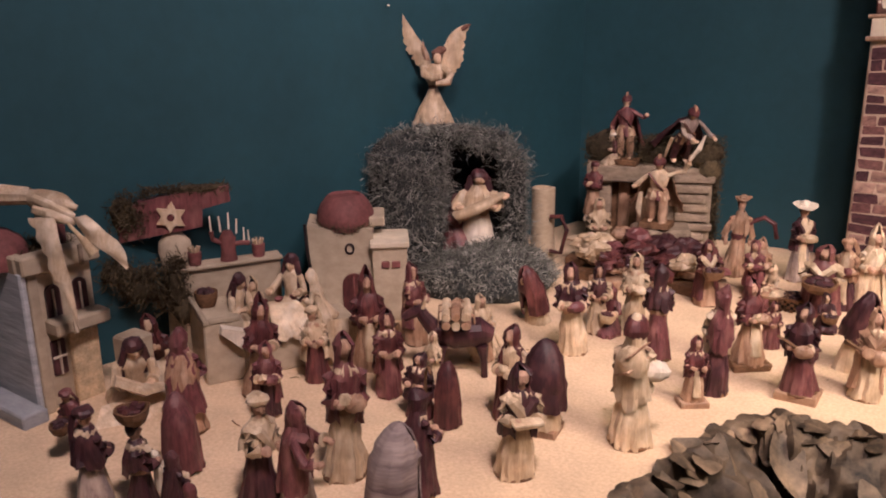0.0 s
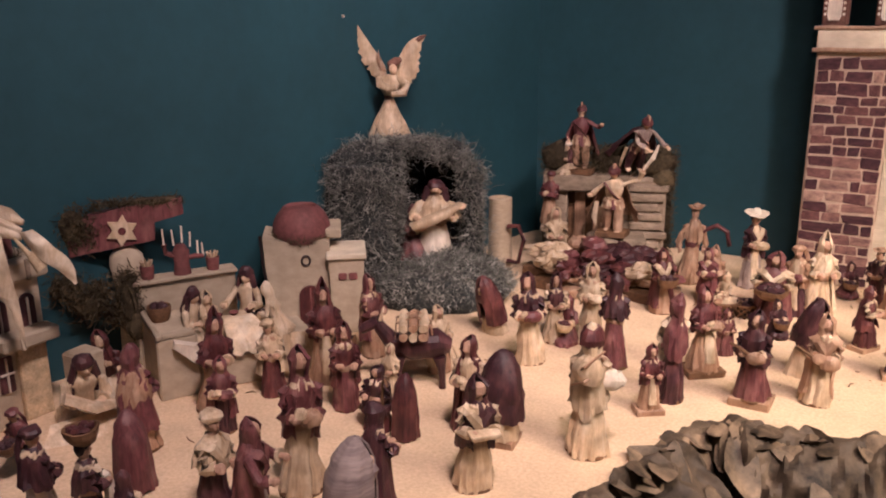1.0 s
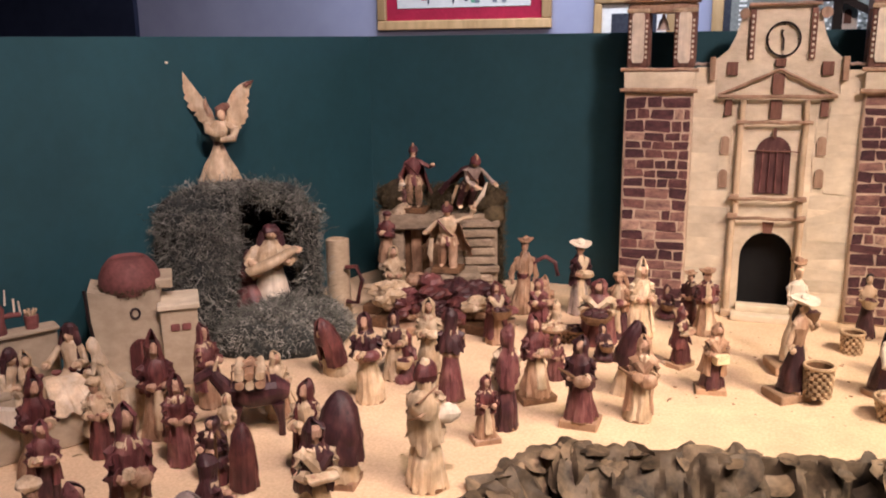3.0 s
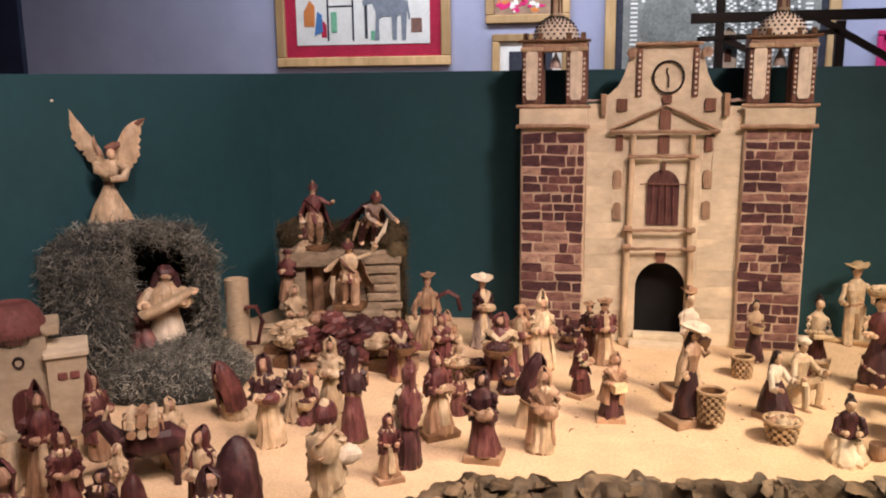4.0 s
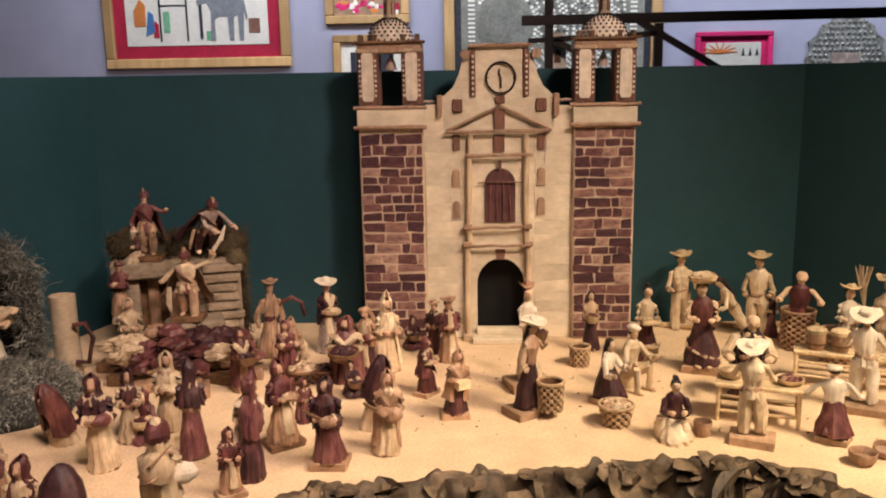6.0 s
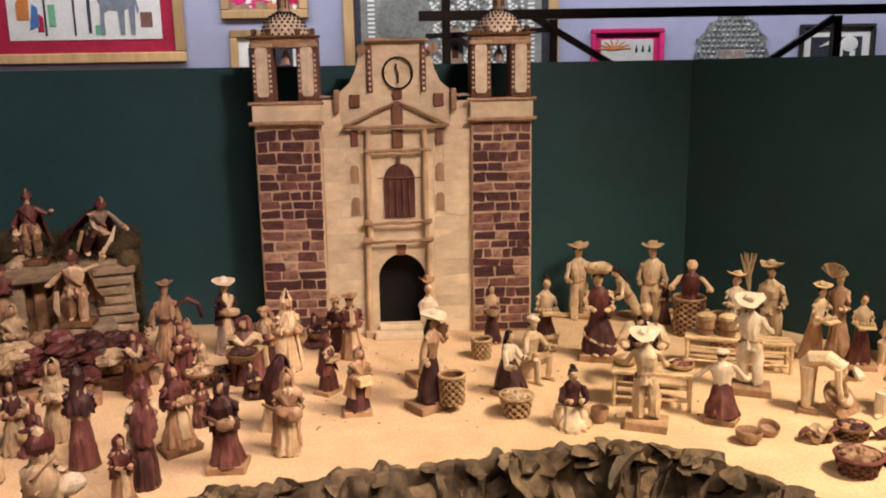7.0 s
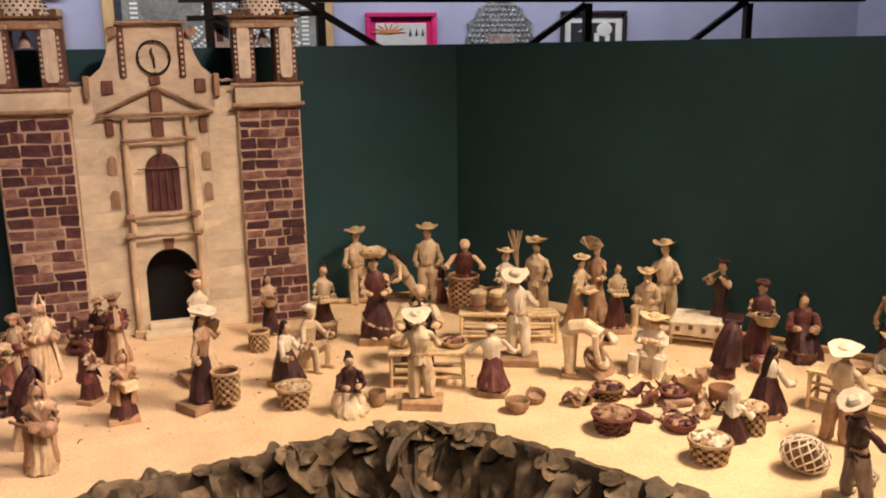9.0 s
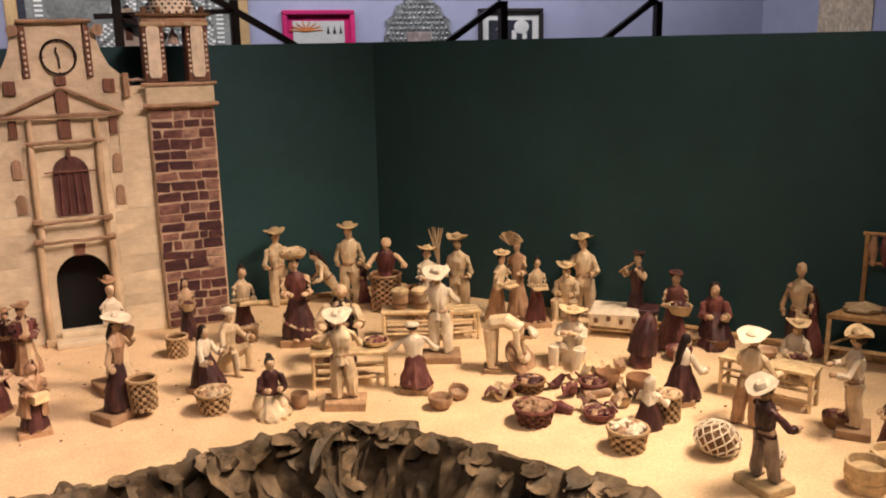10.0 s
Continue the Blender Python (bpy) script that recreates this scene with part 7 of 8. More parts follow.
motif(p, lambda q: (q.box((-0.16, -0.0085, 0.24), (0.035, 0.003, 0.11), LEAF, 0.001), q.box((0.075, -0.0065, 0.165), (0.05, 0.003, 0.05), LEAF, 0.001)), "green_motif")
motif(p, lambda q: (q.box((0.025, -0.0085, 0.32), (0.016, 0.003, 0.34), INK), [q.box((-0.02 + 0.035 * k, -0.0085, 0.47 + 0.02 * (k % 3)), (0.012, 0.003, 0.05), CRIMSON, 0, 0) for k in range(9)]), "tree_motif")
motif(p, lambda q: q.box((0.31, -0.0085, 0.215), (0.06, 0.003, 0.075), BROWNHUSK, 0.001), "barrel_motif")
p = picture(-0.87, -0.425, 0.972, 1.42, 0.045, OAK, CLOTH, "small bright painting in a wooden frame", mount_w=0.0, ground=BASEWOOD)
dabs = random.Random(8)
paint = Mesh(63)
for _ in range(90):
    x, z = dabs.uniform(-0.165, 0.165), dabs.uniform(0.06, 0.385)
    c = dabs.choice((MAGENTA, MAGENTA, ORANGE, CLOTH, CRIMSON) if z < 0.17 else (LEAF, LEAF, ORANGE, CLOTH, BROWNHUSK, MAGENTA))
    paint.ball((x, -0.0075, z), (dabs.uniform(0.008, 0.028), 0.002, dabs.uniform(0.006, 0.016)), c, 7, 0.2)
tagged(paint.done("paint_dabs", p, "loose dabs of bright paint", smooth=False), kind="stuff")
p = picture(-0.835, -0.425, 0.45, 0.918, 0.040, OAK, CLOTH, "picture with a white mount in a thin oak frame", mount_w=0.05, ground=INK)
# large silver embroidery
p = picture(-0.246, 0.885, 0.35, 1.65, 0.055, OAK, INK, "large pale lace embroidery on grey in an oak frame", mount_w=0.035, ground=LINEN)
LX, LZ = -0.25, 0.60
lace = Mesh(61)
for k in range(40):
    z = 0.30 + 0.9 * k / 40
    for e in (-1, 1):
        lace.box((e * 0.42, -0.0085, z), (0.036, 0.003, 0.010), CLOTH)
for ring in range(34):
    r = 0.165 + 0.0165 * ring
    count = int(2 * math.pi * r / 0.021)
    for k in range(count):
        a = 2 * math.pi * (k + 0.5 * (ring % 2)) / count
        x, z = LX + r * math.cos(a), LZ + 1.1 * r * math.sin(a)
        if abs(x) < 0.385 and 0.25 < z < 1.22 and (ring * 7 + k * 3) % 11:
            w = 0.013 if ring % 3 else 0.017
            lace.box((x, -0.0082, z), (w, 0.002, w * (0.6 if ring % 2 else 0.9)), CLOTH if (ring + k) % 5 and ring % 4 != 3 else MOSS)
tagged(lace.done("lace_work", p, "grey lace embroidery", smooth=False), kind="stuff")
small("medallion", p, lambda q: q.ball((LX, -0.006, LZ), (0.15, 0.005, 0.16), LINEN, 26), "grey oval medallion")
p = picture(1.06, 1.455, 0.60, 0.897, 0.026, MAGENTA, MAGENTA, "small embroidery in a magenta frame", mount_w=0.03, ground=CLOTH)
motif(p, lambda q: [q.limb([(-0.07, -0.009, 0.19), (-0.07 + 0.09 * math.cos(a), -0.009, 0.19 + 0.05 * math.sin(a))], [0.005, 0.003], ORANGE, 5) for a in [0.1 + 0.42 * k for k in range(8)]], "palm_motif", "orange stitched palm")
motif(p, lambda q: [q.prism([(0.05 + 0.035 * k - 0.008, 0.175), (0.05 + 0.035 * k + 0.008, 0.175), (0.05 + 0.035 * k, 0.215)], -0.0105, -0.006, INK) for k in range(3)], "camel_motif")
p = picture(2.20, 2.62, 0.55, 0.905, 0.022, TIMBER, CLOTH, "black and white print in a thin dark frame", mount_w=0.045, ground=INK)
motif(p, lambda q: (q.prism([(-0.10, 0.235), (-0.02, 0.28), (-0.03, 0.25)], -0.0105, -0.006, CLOTH), q.ball((0.07, -0.007, 0.25), (0.05, 0.003, 0.04), CLOTH, 14), q.box((0.02, -0.009, 0.20), (0.03, 0.003, 0.06), CLOTH, 0.001), q.box((0.09, -0.009, 0.19), (0.03, 0.003, 0.05), CLOTH, 0.001)), "print_motif")
# the beaten-tin frame with a crested top
tin = thing("tin_frame", pose(1.83, Y0, 0.55), "crested beaten-tin wall ornament", "ornament")
crest = [(-0.20, 0.0), (0.20, 0.0), (0.205, 0.20), (0.185, 0.25), (0.195, 0.29), (0.15, 0.32), (0.13, 0.37), (0.085, 0.385), (0.06, 0.43), (0.0, 0.455), (-0.06, 0.43), (-0.085, 0.385), (-0.13, 0.37), (-0.15, 0.32), (-0.195, 0.29), (-0.185, 0.25), (-0.205, 0.20)]
small("plate", tin, lambda q: q.prism(crest, -0.012, 0.0, SILVER), "pierced tin plate", smooth=False)
bos = Mesh(62)
for i in range(15):
    for j in range(16):
        x, z = -0.19 + 0.38 * i / 14 + 0.008 * (j % 2), 0.02 + 0.42 * j / 15
        if abs(x) < 0.19 * (1 - max(0, z - 0.22) * 3.2) and not (abs(x) < 0.08 and 0.0 < z < 0.24):
            bos.ball((x, -0.013, z), (0.010, 0.006, 0.010), SILVER, 6)
tagged(bos.done("embossing", tin, "small tin bosses", smooth=True), kind="stuff")
small("tin_panel", tin, lambda q: q.box((0, -0.012, 0.12), (0.15, 0.008, 0.22), GREY, 0.004), smooth=False)
# sheet of paper on the side wall
sh = thing("wall_notice", pose(4.292, 1.72, 0.72), "pale sheet of paper pinned to the side wall", "notice")
small("sheet", sh, lambda q: q.box((0, 0, 0.15), (0.006, 0.40, 0.42), CREAM, 0.001), smooth=False)
# white model chapel on the frame
ch = thing("small_chapel", pose(0.195, 0.60, 0.712), "small white model chapel with a dark door", "model church")
small("wall", ch, lambda q: (q.box((0, 0, 0.05), (0.055, 0.05, 0.10), CLOTH, 0.003), q.prism([(-0.028, 0.10), (0.028, 0.10), (0.0, 0.125)], -0.025, 0.025, CLOTH)), "white wall", smooth=False)
small("door", ch, rounded(-0.010, 0.010, 0.02, 0.060, -0.028, -0.024, BROWNHUSK), smooth=False)
small("shelf", ch, lambda q: q.box((0, 0, -0.766), (0.07, 0.07, 1.532), TIMBER), "dark plinth", smooth=False)
frame_th = thing("timber_frame", pose(0, 0.55, 0), "dark timber frame of beams, posts and braces behind the screen", "timber frame")


def timber(name, a, b, w):
    a, b = Vector(a), Vector(b)
    dd = (b - a).normalized()
    up = Vector((0, 1, 0))
    sd = dd.cross(up).normalized()
    q = Mesh(1)
    v = [p + sd * sx * w / 2 + up * sy * w / 2 for p in (a, b) for sx, sy in ((-1, -1), (1, -1), (1, 1), (-1, 1))]
    q.add(v, [(0, 1, 5, 4), (1, 2, 6, 5), (2, 3, 7, 6), (3, 0, 4, 7), (3, 2, 1, 0), (4, 5, 6, 7)], TIMBER)
    return q.done(name, frame_th, smooth=False)


timber("beam", (0.08, 0, 0.862), (2.6, 0, 0.868), 0.030)
for x in (0.165, 0.505, 1.432, 2.085):
    timber("post", (x, 0.002, FLOOR_Z), (x, 0.002, 0.846 if x > 0.2 else 1.02), 0.026)
for a, b in (((0.44, 0.855), (0.72, 0.69)), ((1.20, 0.70), (1.42, 0.84)), ((1.83, 0.70), (2.07, 0.855)), ((0.18, 0.80), (0.30, 0.74))):
    timber("brace", (a[0], -0.004, a[1]), (b[0], -0.004, b[1]), 0.020)
timber("rail", (0.10, -0.006, 0.80), (0.50, -0.006, 0.815), 0.016)

# ---- the crowd in husk robes, on the side of the grotto ----
PIL = "robed pilgrims"
def pilgrim(x, y, rot, H, c, c2, head, hold, words, body="robe", **kw):
    return doll(x, y, rot, H, body, c, c2, head, hold, words, group=PIL, **kw)


doll(-0.880, -0.985, -60, 0.138, "donkey", PURPLE, CREAM, "", "", "dark purple husk pack donkey loaded with cream rolls", group="animals")
pilgrim(-1.322, -1.381, 69, 0.145, CREAM, CREAM, "mane", "lap", "cream husk woman bowed over a wide folded skirt", "sit", wide=1.2, lean=20)
pilgrim(-1.361, -1.288, 52, 0.138, PALE, MAROON, "hood", "pray", "maroon hooded figure sitting with a white skirt", "sit", lean=6)
pilgrim(-1.249, -1.530, 13, 0.116, PINK, PINK, "turban", "darkbasket", "rose husk woman carrying a dark basket", "cloak", lean=10)
pilgrim(-1.083, -1.630, 187, 0.161, GREY, PURPLE, "turban", "", "grey robed man with a dark turban", "robe")
pilgrim(-1.014, -1.604, 154, 0.149, PURPLE, PURPLE, "bowl", "cloth", "figure in dark husk carrying a bowl on the head", "robe")
pilgrim(-1.150, -1.404, 201, 0.179, TAN, PINK, "hood", "", "figure in a rose shawl with a tan skirt", "cloak")
pilgrim(-1.062, -1.491, 241, 0.126, PINK, PINK, "hood", "", "bowed figure in a satin rose cloak", "dome", wide=1.1)
pilgrim(-0.894, -1.622, 231, 0.105, CREAM, PINK, "hood", "", "figure in a faded rose cloak by the table edge", "cloak")
pilgrim(-0.973, -1.591, 172, 0.107, PURPLE, PURPLE, "hood", "bundle", "small dark figure with a white bundle", "robe")
pilgrim(-1.148, -1.239, 55, 0.179, TAN, MAROON, "cone", "", "tan robed figure with a tall maroon hood", "robe")
pilgrim(-1.080, -1.294, 45, 0.134, PURPLE, PINK, "hood", "bundle", "figure in a purple dress and long rose cloak", "cloak", wide=1.1)
pilgrim(-0.900, -1.501, 86, 0.171, PURPLE, CREAM, "turban", "", "man with a pale striped turban and shawl", "robe")
pilgrim(-0.850, -1.479, 118, 0.165, GREY, PINK, "hood", "out", "woman in a rose shawl with one pale arm held out", "cloak")
pilgrim(-0.851, -1.373, 50, 0.229, CREAM, PINK, "hood", "bundle", "tall woman in a long cream skirt and rose shawl", "robe", wide=0.8)
pilgrim(-1.096, -1.143, 41, 0.145, MAROON, CREAM, "turban", "", "figure in a maroon robe with cream bands", "cloak")
pilgrim(-1.049, -1.046, 48, 0.190, TAN, MAROON, "cone", "", "cream robed figure with a pointed maroon hood", "robe")
pilgrim(-0.945, -1.127, 46, 0.160, PINK, MAROON, "hood", "pack", "figure in maroon with a dark basket on the back", "cloak")
pilgrim(-1.033, -0.908, 74, 0.171, TAN, PINK, "hood", "", "tan robed figure with a rose shawl", "cloak", wide=0.9)
pilgrim(-0.891, -1.066, 3, 0.108, CREAM, CREAM, "veil", "", "small figure under a cream veil", "robe")
pilgrim(-0.857, -1.161, 4, 0.114, MAROON, PURPLE, "hood", "", "figure in a purple hood and maroon skirt", "cloak", wide=1.3)
pilgrim(-0.799, -1.170, 192, 0.113, MAROON, MAROON, "hood", "", "figure in a wine-red cape", "dome")
pilgrim(-0.730, -1.358, 144, 0.159, PURPLE, PURPLE, "hood", "staff", "dark purple shepherd with a staff", "cloak")
pilgrim(-0.716, -1.437, 116, 0.146, STRIPED, STRIPED, "hood", "", "stout figure in a pale striped blanket", "dome", wide=1.45)
pilgrim(-0.881, -0.911, 59, 0.136, TAN, CREAM, "hood", "", "figure in tan and cream beside the donkey", "cloak")
pilgrim(-0.717, -1.095, 7, 0.169, MAROON, MAROON, "hood", "bundle", "figure in a maroon hood and cape", "cloak")
pilgrim(-0.658, -1.111, 195, 0.160, CREAM, PURPLE, "hood", "", "figure in a dark purple cape over cream", "dome", slab=TAN, wide=1.2)
pilgrim(-0.635, -1.246, 47, 0.175, CREAM, PURPLE, "hood", "book", "woman in a cream skirt and dark shawl holding a roll", "robe", wide=1.1)
pilgrim(-0.872, -0.680, -20, 0.140, CREAM, MAROON, "hood", "", "maroon cloaked figure bowing low", "dome", lean=14, wide=1.15)
pilgrim(-0.744, -0.789, 23, 0.186, CREAM, PURPLE, "hood", "bundle", "woman in a pleated cream skirt and dark shawl", "robe")
pilgrim(-0.720, -0.655, 10, 0.102, PINK, MAROON, "hood", "basket", "crouching woman in red holding a basket", "sit")
pilgrim(-0.742, -0.668, 21, 0.150, CREAM, PURPLE, "hood", "", "cream robed figure with a dark hood", "robe")
pilgrim(-0.683, -0.615, 19, 0.166, CREAM, CREAM, "veil", "bundle", "cream robed figure with a bundle", "robe")
pilgrim(-0.592, -0.741, 202, 0.189, PINK, PURPLE, "hood", "bundle", "tall figure in a rose skirt and purple hood", "robe", wide=0.85)
pilgrim(-0.522, -1.077, 184, 0.215, CREAM, CREAM, "hood", "sack", "woman in a cream skirt carrying two sacks", "robe", wide=0.92)
pilgrim(-0.594, -0.389, 36, 0.152, TAN, MAROON, "hood", "darkbasket", "figure in tan with a dark maroon hood", "cloak")
pilgrim(-0.456, -0.832, 211, 0.203, PURPLE, PINK, "hood", "cloth", "slim figure in a rose hood and purple skirt", "robe", wide=0.75)
pilgrim(-0.477, -0.895, 37, 0.125, TAN, MAROON, "hood", "", "tan robed figure with a brown hood", "robe", slab=TAN)
pilgrim(-0.432, -0.691, 43, 0.178, TAN, MAROON, "hood", "bundle", "figure in tan and maroon with a pale collar", "robe", slab=DARKWOOD)
pilgrim(-0.415, -0.573, 42, 0.099, PINK, PINK, "hood", "", "low rose cloaked figure with a plain hood", "cloak")
pilgrim(-0.328, -0.777, -5, 0.177, PINK, PURPLE, "hood", "lute", "rose robed musician with a dark shawl", "robe", slab=WOOD)
pilgrim(-0.270, -0.600, 60, 0.166, CREAM, PURPLE, "hood", "short", "woman in cream stooping under a dark domed shawl", "dome", wide=1.0, lean=6)
pilgrim(-0.229, -0.720, 11, 0.165, CREAM, TAN, "hood", "guitar", "cream robed musician in a brown jacket", "cloak")
pilgrim(-0.367, -0.325, 4, 0.158, MAROON, PINK, "hood", "darkbasket", "seated woman in a wide rose veil with a dark basket", "cloak", wide=1.55)
pilgrim(-0.340, -0.422, 29, 0.083, PURPLE, PURPLE, "hood", "darkbasket", "kneeling dark figure with a basket", "sit", slab=DARKWOOD)
pilgrim(-0.513, -0.289, 3, 0.138, PINK, PINK, "hood", "bundle", "rose robed woman with a bundle", "cloak")
pilgrim(-0.594, -0.145, 24, 0.203, TAN, TAN, "dark", "down", "man in a tan coat and brown brimmed hat", "robe", wide=0.78)
pilgrim(-0.451, -0.110, 35, 0.196, GREY, PURPLE, "bighat", "bundle", "man with a broad white hat and a bundle", "robe", wide=0.9)
pilgrim(-0.279, -0.256, 26, 0.185, CREAM, PALE, "cone", "", "pale robed figure with a tall pointed hood", "cloak")
pilgrim(-0.320, -0.262, -18, 0.166, PURPLE, TAN, "turban", "bundle", "dark skirted figure with a pale turban", "robe")
pilgrim(-0.130, -0.184, 22, 0.166, TAN, MAROON, "dark", "bundle", "figure with a wide brown hat", "robe")
pilgrim(-0.172, -0.123, -17, 0.140, MAROON, PURPLE, "dark", "", "dark figure with a ragged brown hat", "robe")
pilgrim(-0.233, -0.084, 14, 0.088, PINK, MAROON, "hood", "darkbasket", "crouching figure with a dark basket", "sit", slab=TAN)
pilgrim(-0.173, -0.419, 73, 0.136, MAROON, MAROON, "hood", "", "maroon hooded figure on a wooden base", "cloak", slab=WOOD)
pilgrim(-0.105, -0.545, 21, 0.147, PURPLE, TAN, "hood", "box", "figure with a straw box under the arm", "cloak", slab=WOOD)
pilgrim(-0.474, -0.285, -28, 0.085, PURPLE, CREAM, "veil", "", "low figure in a cream veil", "sit")
pilgrim(-0.502, -0.271, 13, 0.140, TAN, TAN, "veil", "bundle", "tan veiled figure carrying a white bundle", "cloak")
basket(-0.418, -0.330, 0.030, 0.030, "dark round basket of maroon goods beside the seated woman", PURPLE, 20, (DARKWOOD, HAIR))
basket(-0.466, -0.345, 0.036, 0.034, "wide dark basket with a pale bundle on the sand", CREAM, 50, (DARKWOOD, HAIR))
pilgrim(-0.930, -0.195, 23, 0.172, CREAM, CREAM, "veil", "", "veiled woman in rose and cream by the ruined house", "cloak")

# ---- the market people in front of the church ----
MK = "market people"
def villager(x, y, rot, H, body, c, c2, head, hold, words, **kw):
    kw.setdefault("wide", 0.84 if body == "skirt" else 1.0)
    return doll(x, y, rot, H, body, c, c2, head, hold, words, group=MK, **kw)


villager(0.057, -0.372, 25, 0.252, "skirt", PALE, WHITE, "dark", "bundle", "woman in a long pale skirt with a thin dark hat", slab=WOOD, wide=0.62)
villager(0.045, -0.531, 50, 0.212, "skirt", PURPLE, TAN, "hathair", "shoulder", "woman in a broad white hat carrying a dark shoulder basket", slab=WOOD, wide=0.80)
villager(0.227, -0.108, 5, 0.163, "skirt", PURPLE, SKIN, "long", "basket", "woman in a dark skirt holding a basket", wide=0.85)
villager(0.352, -0.175, 7, 0.196, "skirt", MAROON, PALE, "bun", "tray", "woman in a maroon skirt carrying a tray", wide=0.95)
villager(0.285, -0.372, 37, 0.156, "squat", PALE, PALE, "cap", "out", "crouching man in cream with a white cap", wide=0.85)
villager(0.217, -0.461, 49, 0.153, "kneel", PURPLE, WHITE, "long", "out", "woman in a dark skirt and white blouse leaning to a basket", slab=WOOD, wide=0.75)
villager(0.325, -0.639, 0, 0.127, "sit", PALE, PURPLE, "bun", "", "girl in a purple top sitting on the ground with jars")
villager(0.499, 0.089, 4, 0.224, "man", PALE, PALE, "hat", "out", "pale husk man in a straw hat holding his arms out")
villager(0.472, -0.263, -7, 0.224, "skirt", PURPLE, MAROON, "tray", "flowers", "woman in a patterned dark skirt with a tray on her head", slab=WOOD, wide=1.1)
villager(0.670, 0.023, -96, 0.189, "man", PALE, PALE, "long", "out", "pale husk man leaning forward", lean=30)
villager(0.684, 0.016, -16, 0.231, "man", PALE, PALE, "hat", "hip", "pale husk man standing in a straw hat")
villager(0.717, -0.000, 3, 0.131, "skirt", PINK, PURPLE, "long", "", "woman in a patterned rose dress")
villager(0.762, -0.052, -18, 0.200, "skirt", MAROON, MAROON, "bald", "hip", "maroon woman behind a woven barrel", wide=1.25, arm=((-0.19, -0.14, 0.62), (0.19, -0.14, 0.62)))
villager(0.524, -0.430, -15, 0.192, "cloak", PURPLE, HAIR, "bald", "out", "bald figure in a black shawl behind the table", wide=1.25, skin=SKIN)
villager(0.830, -0.199, -11, 0.193, "man", WHITE, WHITE, "hat", "", "man in white with a straw hat")
villager(0.740, -0.511, 150, 0.222, "man", WHITE, WHITE, "backhat", "out", "man in white with a broad hat, back turned", slab=WOOD)
villager(0.908, -0.238, -44, 0.224, "man", PALE, PALE, "hat", "sheaf", "pale man holding a sheaf of stalks")
villager(0.466, -0.669, 163, 0.205, "man", PALE, PALE, "backhat", "out", "man in cream with a broad white hat, back turned", slab=WOOD)
villager(0.622, -0.660, 156, 0.153, "skirt", PINK, WHITE, "cap", "pray", "woman in a rose skirt and white blouse", slab=WOOD, wide=1.3, arm=((-0.24, -0.02, 0.56), (0.24, -0.02, 0.56)))
villager(0.972, -0.311, 24, 0.201, "skirt", TAN, PALE, "hat", "tray", "woman in a wide hat bending over her wares", lean=10)
villager(1.046, -0.305, -48, 0.217, "skirt", TAN, TAN, "cap", "fan", "brown figure holding up a palm fan")
villager(1.050, -0.391, -14, 0.184, "skirt", MAROON, PALE, "bun", "tray", "woman in maroon with a tray of goods", slab=WOOD)
villager(0.816, -0.621, 49, 0.127, "bend", PALE, PALE, "cap", "", "man in cream bending down", slab=WOOD)
villager(1.202, -0.381, -42, 0.225, "man", PALE, PALE, "hat", "out", "pale husk man in a floppy straw hat")
villager(1.160, -0.361, -41, 0.153, "squat", PALE, PALE, "hat", "", "man in cream sitting behind a low table")
villager(0.998, -0.650, -46, 0.133, "squat", WHITE, WHITE, "hat", "pray", "kneeling man in white with a straw hat", wide=1.3)
villager(1.243, -0.543, -66, 0.213, "skirt", PURPLE, PURPLE, "wreath", "pipe", "dark dressed woman playing a pipe")
villager(1.252, -0.674, -18, 0.193, "skirt", PINK, CLAY, "wreath", "basket", "woman in a rose dress with a basket", wide=1.1)
villager(1.120, -0.740, 114, 0.125, "dome", MAROON, PURPLE, "hood", "", "woman in a purple shawl stooping under a load", wide=1.25, lean=10)
villager(1.071, -0.935, 100, 0.146, "kneel", PURPLE, WHITE, "long", "out", "kneeling woman in a dark skirt with white sleeves", slab=WOOD, wide=0.85, lean=8)
villager(1.365, -0.689, -31, 0.160, "kneel", PURPLE, CLAY, "long", "", "woman in red kneeling among bowls")
villager(1.481, -0.825, -46, 0.221, "man", PURPLE, PALE, "bald", "down", "bald man in a cream shirt and dark trousers", wide=0.82)
villager(1.509, -0.855, -147, 0.166, "skirt", PINK, MAROON, "long", "", "woman in rose and maroon, back turned")
villager(1.371, -0.925, -31, 0.134, "squat", PALE, WHITE, "hat", "basket", "man in white sitting with a straw hat")
villager(1.117, -1.074, 107, 0.188, "man", TAN, PALE, "backhat", "out", "man in a tan coat and broad white hat by a table", wide=1.1)
villager(0.986, -1.265, 85, 0.193, "man", GREY, PURPLE, "backhat", "out", "stooping man in grey and purple with a broad white hat", slab=STRAW, lean=-10)
villager(1.272, -1.178, -130, 0.200, "man", PALE, WHITE, "hat", "out", "man in cream with a white hat, arms out", slab=WOOD)
villager(1.238, -1.278, -112, 0.145, "skirt", MAROON, PURPLE, "long", "", "woman in dark maroon by wooden tubs")
villager(0.950, -1.005, 123, 0.103, "kneel", PURPLE, WHITE, "veil", "out", "small woman in cream and purple sitting among pots")

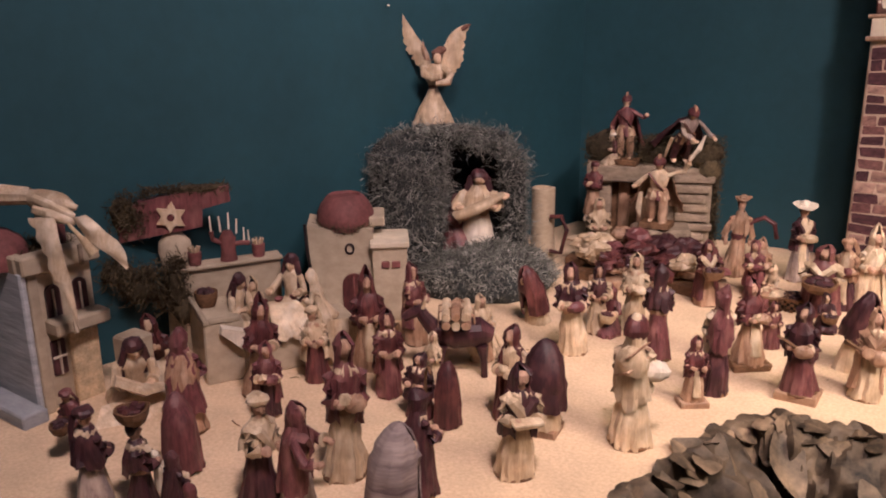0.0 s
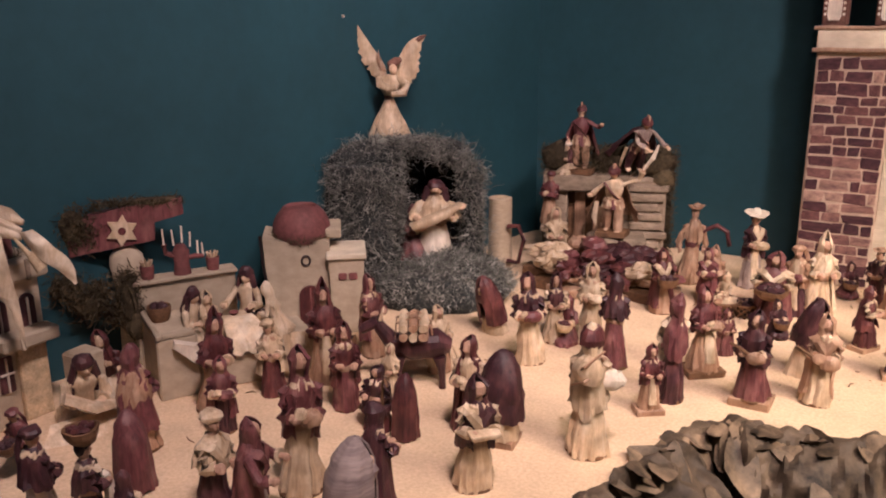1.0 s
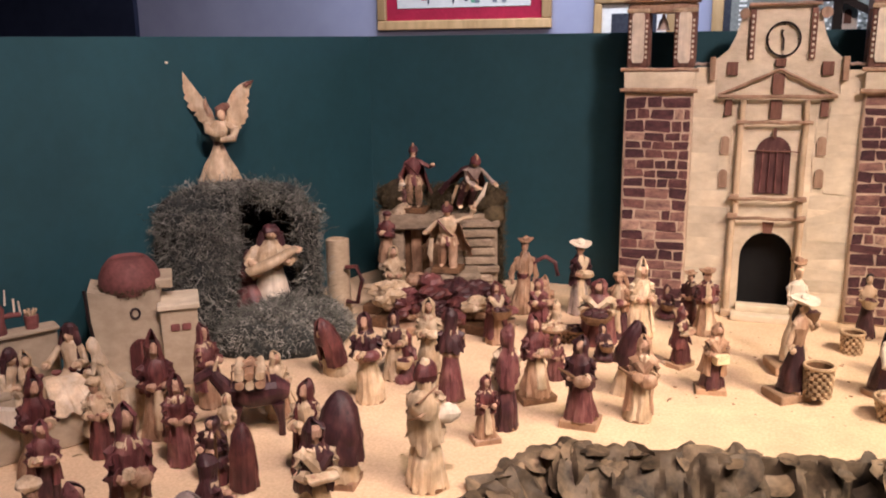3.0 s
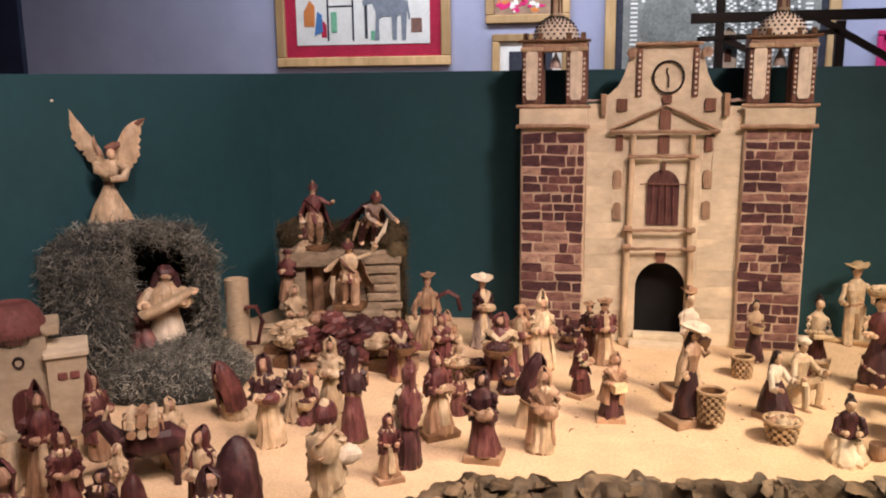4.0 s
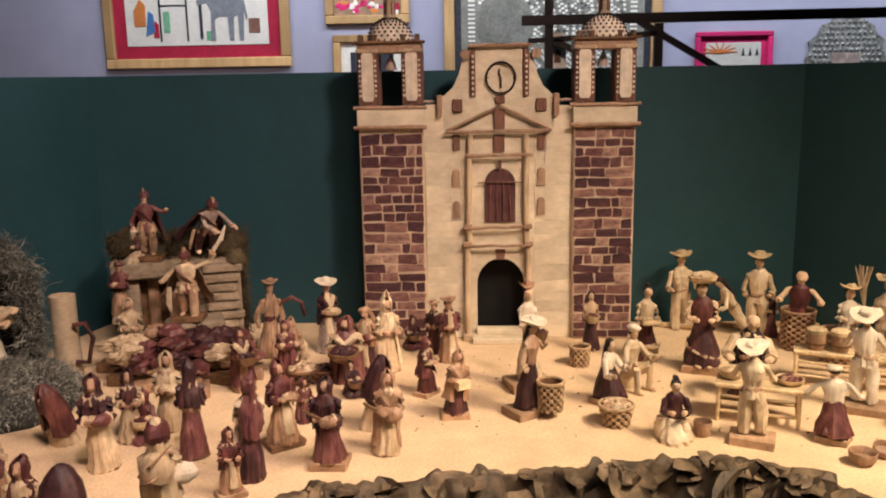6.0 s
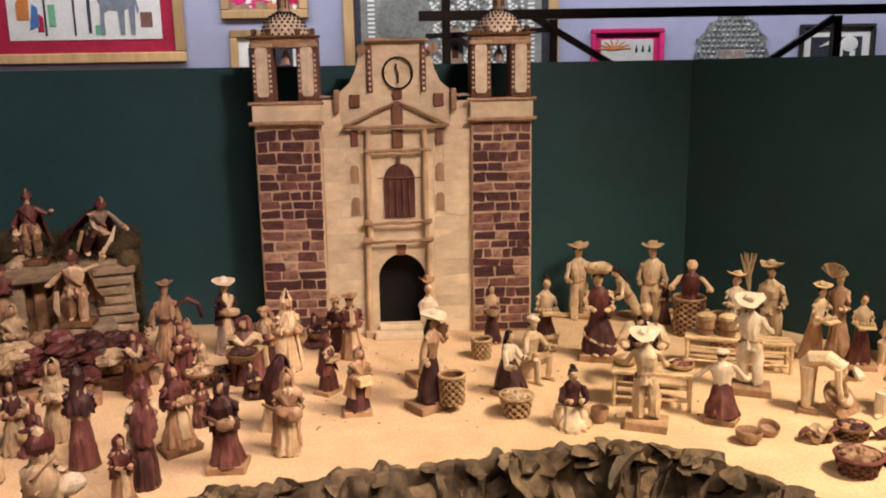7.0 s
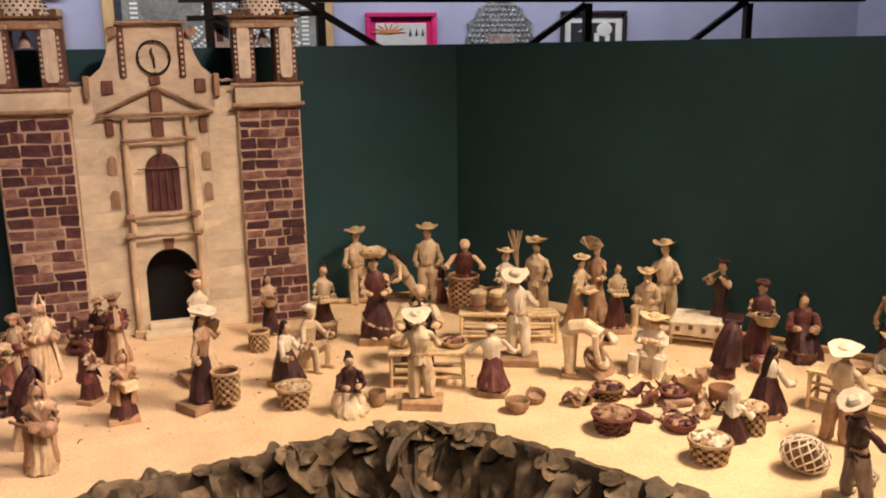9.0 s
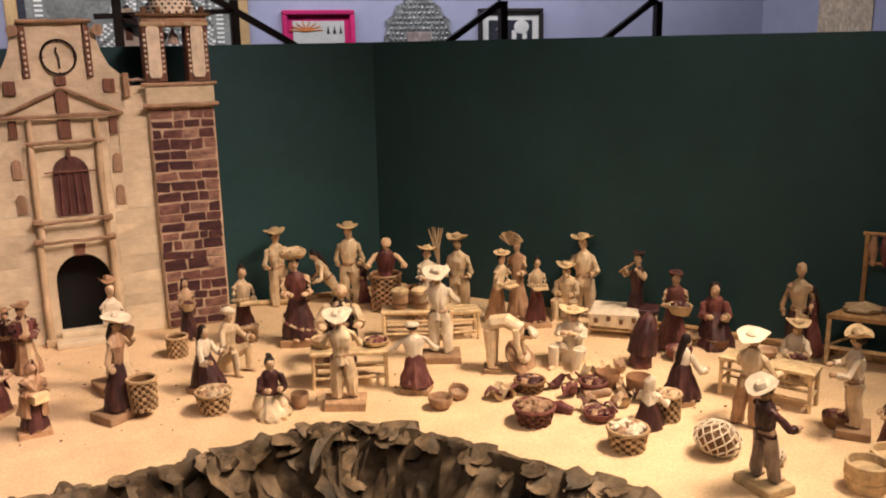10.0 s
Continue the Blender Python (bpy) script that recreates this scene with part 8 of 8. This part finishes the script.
# cream and maroon bundles and crouching animals heaped in front of the ruined house
rb = random.Random(31)
for x, y, r, mt in ((-0.955, -0.255, 0.036, CREAM), (-0.900, -0.270, 0.040, CREAM), (-0.845, -0.290, 0.034, PINK), (-0.800, -0.235, 0.052, PINK), (-0.735, -0.245, 0.048, PURPLE), (-0.690, -0.195, 0.040, PURPLE), (-0.715, -0.325, 0.036, MAROON), (-0.645, -0.235, 0.040, MAROON), (-0.760, -0.360, 0.034, PURPLE), (-0.600, -0.300, 0.036, PINK), (-0.885, -0.345, 0.040, CREAM), (-0.830, -0.390, 0.038, MAROON), (-0.660, -0.330, 0.040, CREAM), (-0.775, -0.300, 0.044, MAROON), (-0.690, -0.420, 0.034, MAROON), (-0.865, -0.210, 0.044, TAN)):
    bn = thing("husk_bundle", pose(x, y, 0, 0, 0, rb.uniform(0, 180)), "heap of folded husk cloth on a wooden base", "bundle", "bundles by the ruined house")
    small("base", bn, lambda q: q.box((0, 0, 0.012), (r * 1.9, r * 1.5, 0.024), DARKWOOD if mt is CREAM else TAN, 0.002), "brown wooden base", smooth=False)

    def folds(q):
        for k in range(5):
            a = rb.uniform(0, 6.28)
            q.ball((0.35 * r * math.cos(a), 0.35 * r * math.sin(a), 0.024 + r * (0.5 + 0.22 * k)), (r * rb.uniform(0.55, 1.0), r * rb.uniform(0.35, 0.7), r * rb.uniform(0.25, 0.5)), mt if k else TAN, 12, 0.22)
        q.crumple(r * 0.18, 28)
    small("folds", bn, folds, seed=int(-x * 1000), smooth=False)

# crumbs and broken stalks lying on the cloth
rc = random.Random(12)
q = Mesh(13)
for _ in range(420):
    x = rc.uniform(-1.2, 1.5)
    y = rc.uniform(-0.75, 0.05) if rc.random() < 0.7 else rc.uniform(-1.3, -0.75)
    if (-0.55 < x < 0.68 and y < -0.70) or y < -1.05 or (x > 0.85 and y > 1.05 - 1.3 * x):
        continue
    r = rc.uniform(0.0008, 0.0024)
    q.ball((x, y, 0.001), (r * rc.uniform(0.8, 2.5), r, r * 0.6), rc.choice((TAN, STRAW, DARKWOOD)), 5, 0.2)
tagged(q.done("crumbs", label="scattered husk crumbs on the sand cloth"), kind="stuff", category="crumbs")
for k in range(26):
    x, y = rc.uniform(-1.15, 1.35), rc.uniform(-0.68, -0.1)
    if k % 3 == 0:
        x, y = rc.uniform(-1.15, -0.7), rc.uniform(-1.5, -0.9)
    if x > 0.85 and y > 1.0 - 1.3 * x:
        continue
    tw = thing("twig", pose(x, y, 0.0025, 0, 0, rc.uniform(0, 180)), "thin broken husk stalk lying on the sand cloth", "twig", "twigs")
    small("stalk", tw, lambda q: q.limb([(-0.012, 0, 0), (0.0, 0.002, 0.001), (rc.uniform(0.006, 0.016), -0.001, 0)], [0.0010, 0.0014, 0.0008], rc.choice((TAN, DARKWOOD, STRAW)), 5), seed=k)

# torn and folded husk scraps between the pots
rs = random.Random(77)
for k in range(16):
    x, y = rs.uniform(0.74, 1.06), rs.uniform(-0.92, -0.74)
    sc = thing("husk_scrap", pose(x, y, 0.004, 0, 0, rs.uniform(0, 360)), "crumpled scrap of husk leaf lying on the sand", "husk", "husk scraps")

    def leaf(q):
        ln, w = rs.uniform(0.022, 0.042), rs.uniform(0.010, 0.020)
        rows = [[(-ln + 2 * ln * i / 8, w * e * math.sin(math.pi * (0.12 + 0.8 * i / 8)), 0.006 * abs(e) + 0.010 * math.sin(i * 1.1 + k)) for e in (-1, -0.3, 0.3, 1)] for i in range(9)]
        mt = (CREAM, PINK, MAROON, TAN, CREAM)[k % 5]
        q.sheet(rows, mt)
        q.sheet([[(a, b, c - 0.0012) for a, b, c in r][::-1] for r in rows], mt)
        q.crumple(0.006, 60)
        low = min(p.z for p in q.v)
        q.v = [Vector((p.x, p.y, p.z - low - 0.003)) for p in q.v]
    small("leaf", sc, leaf, seed=k, smooth=False)
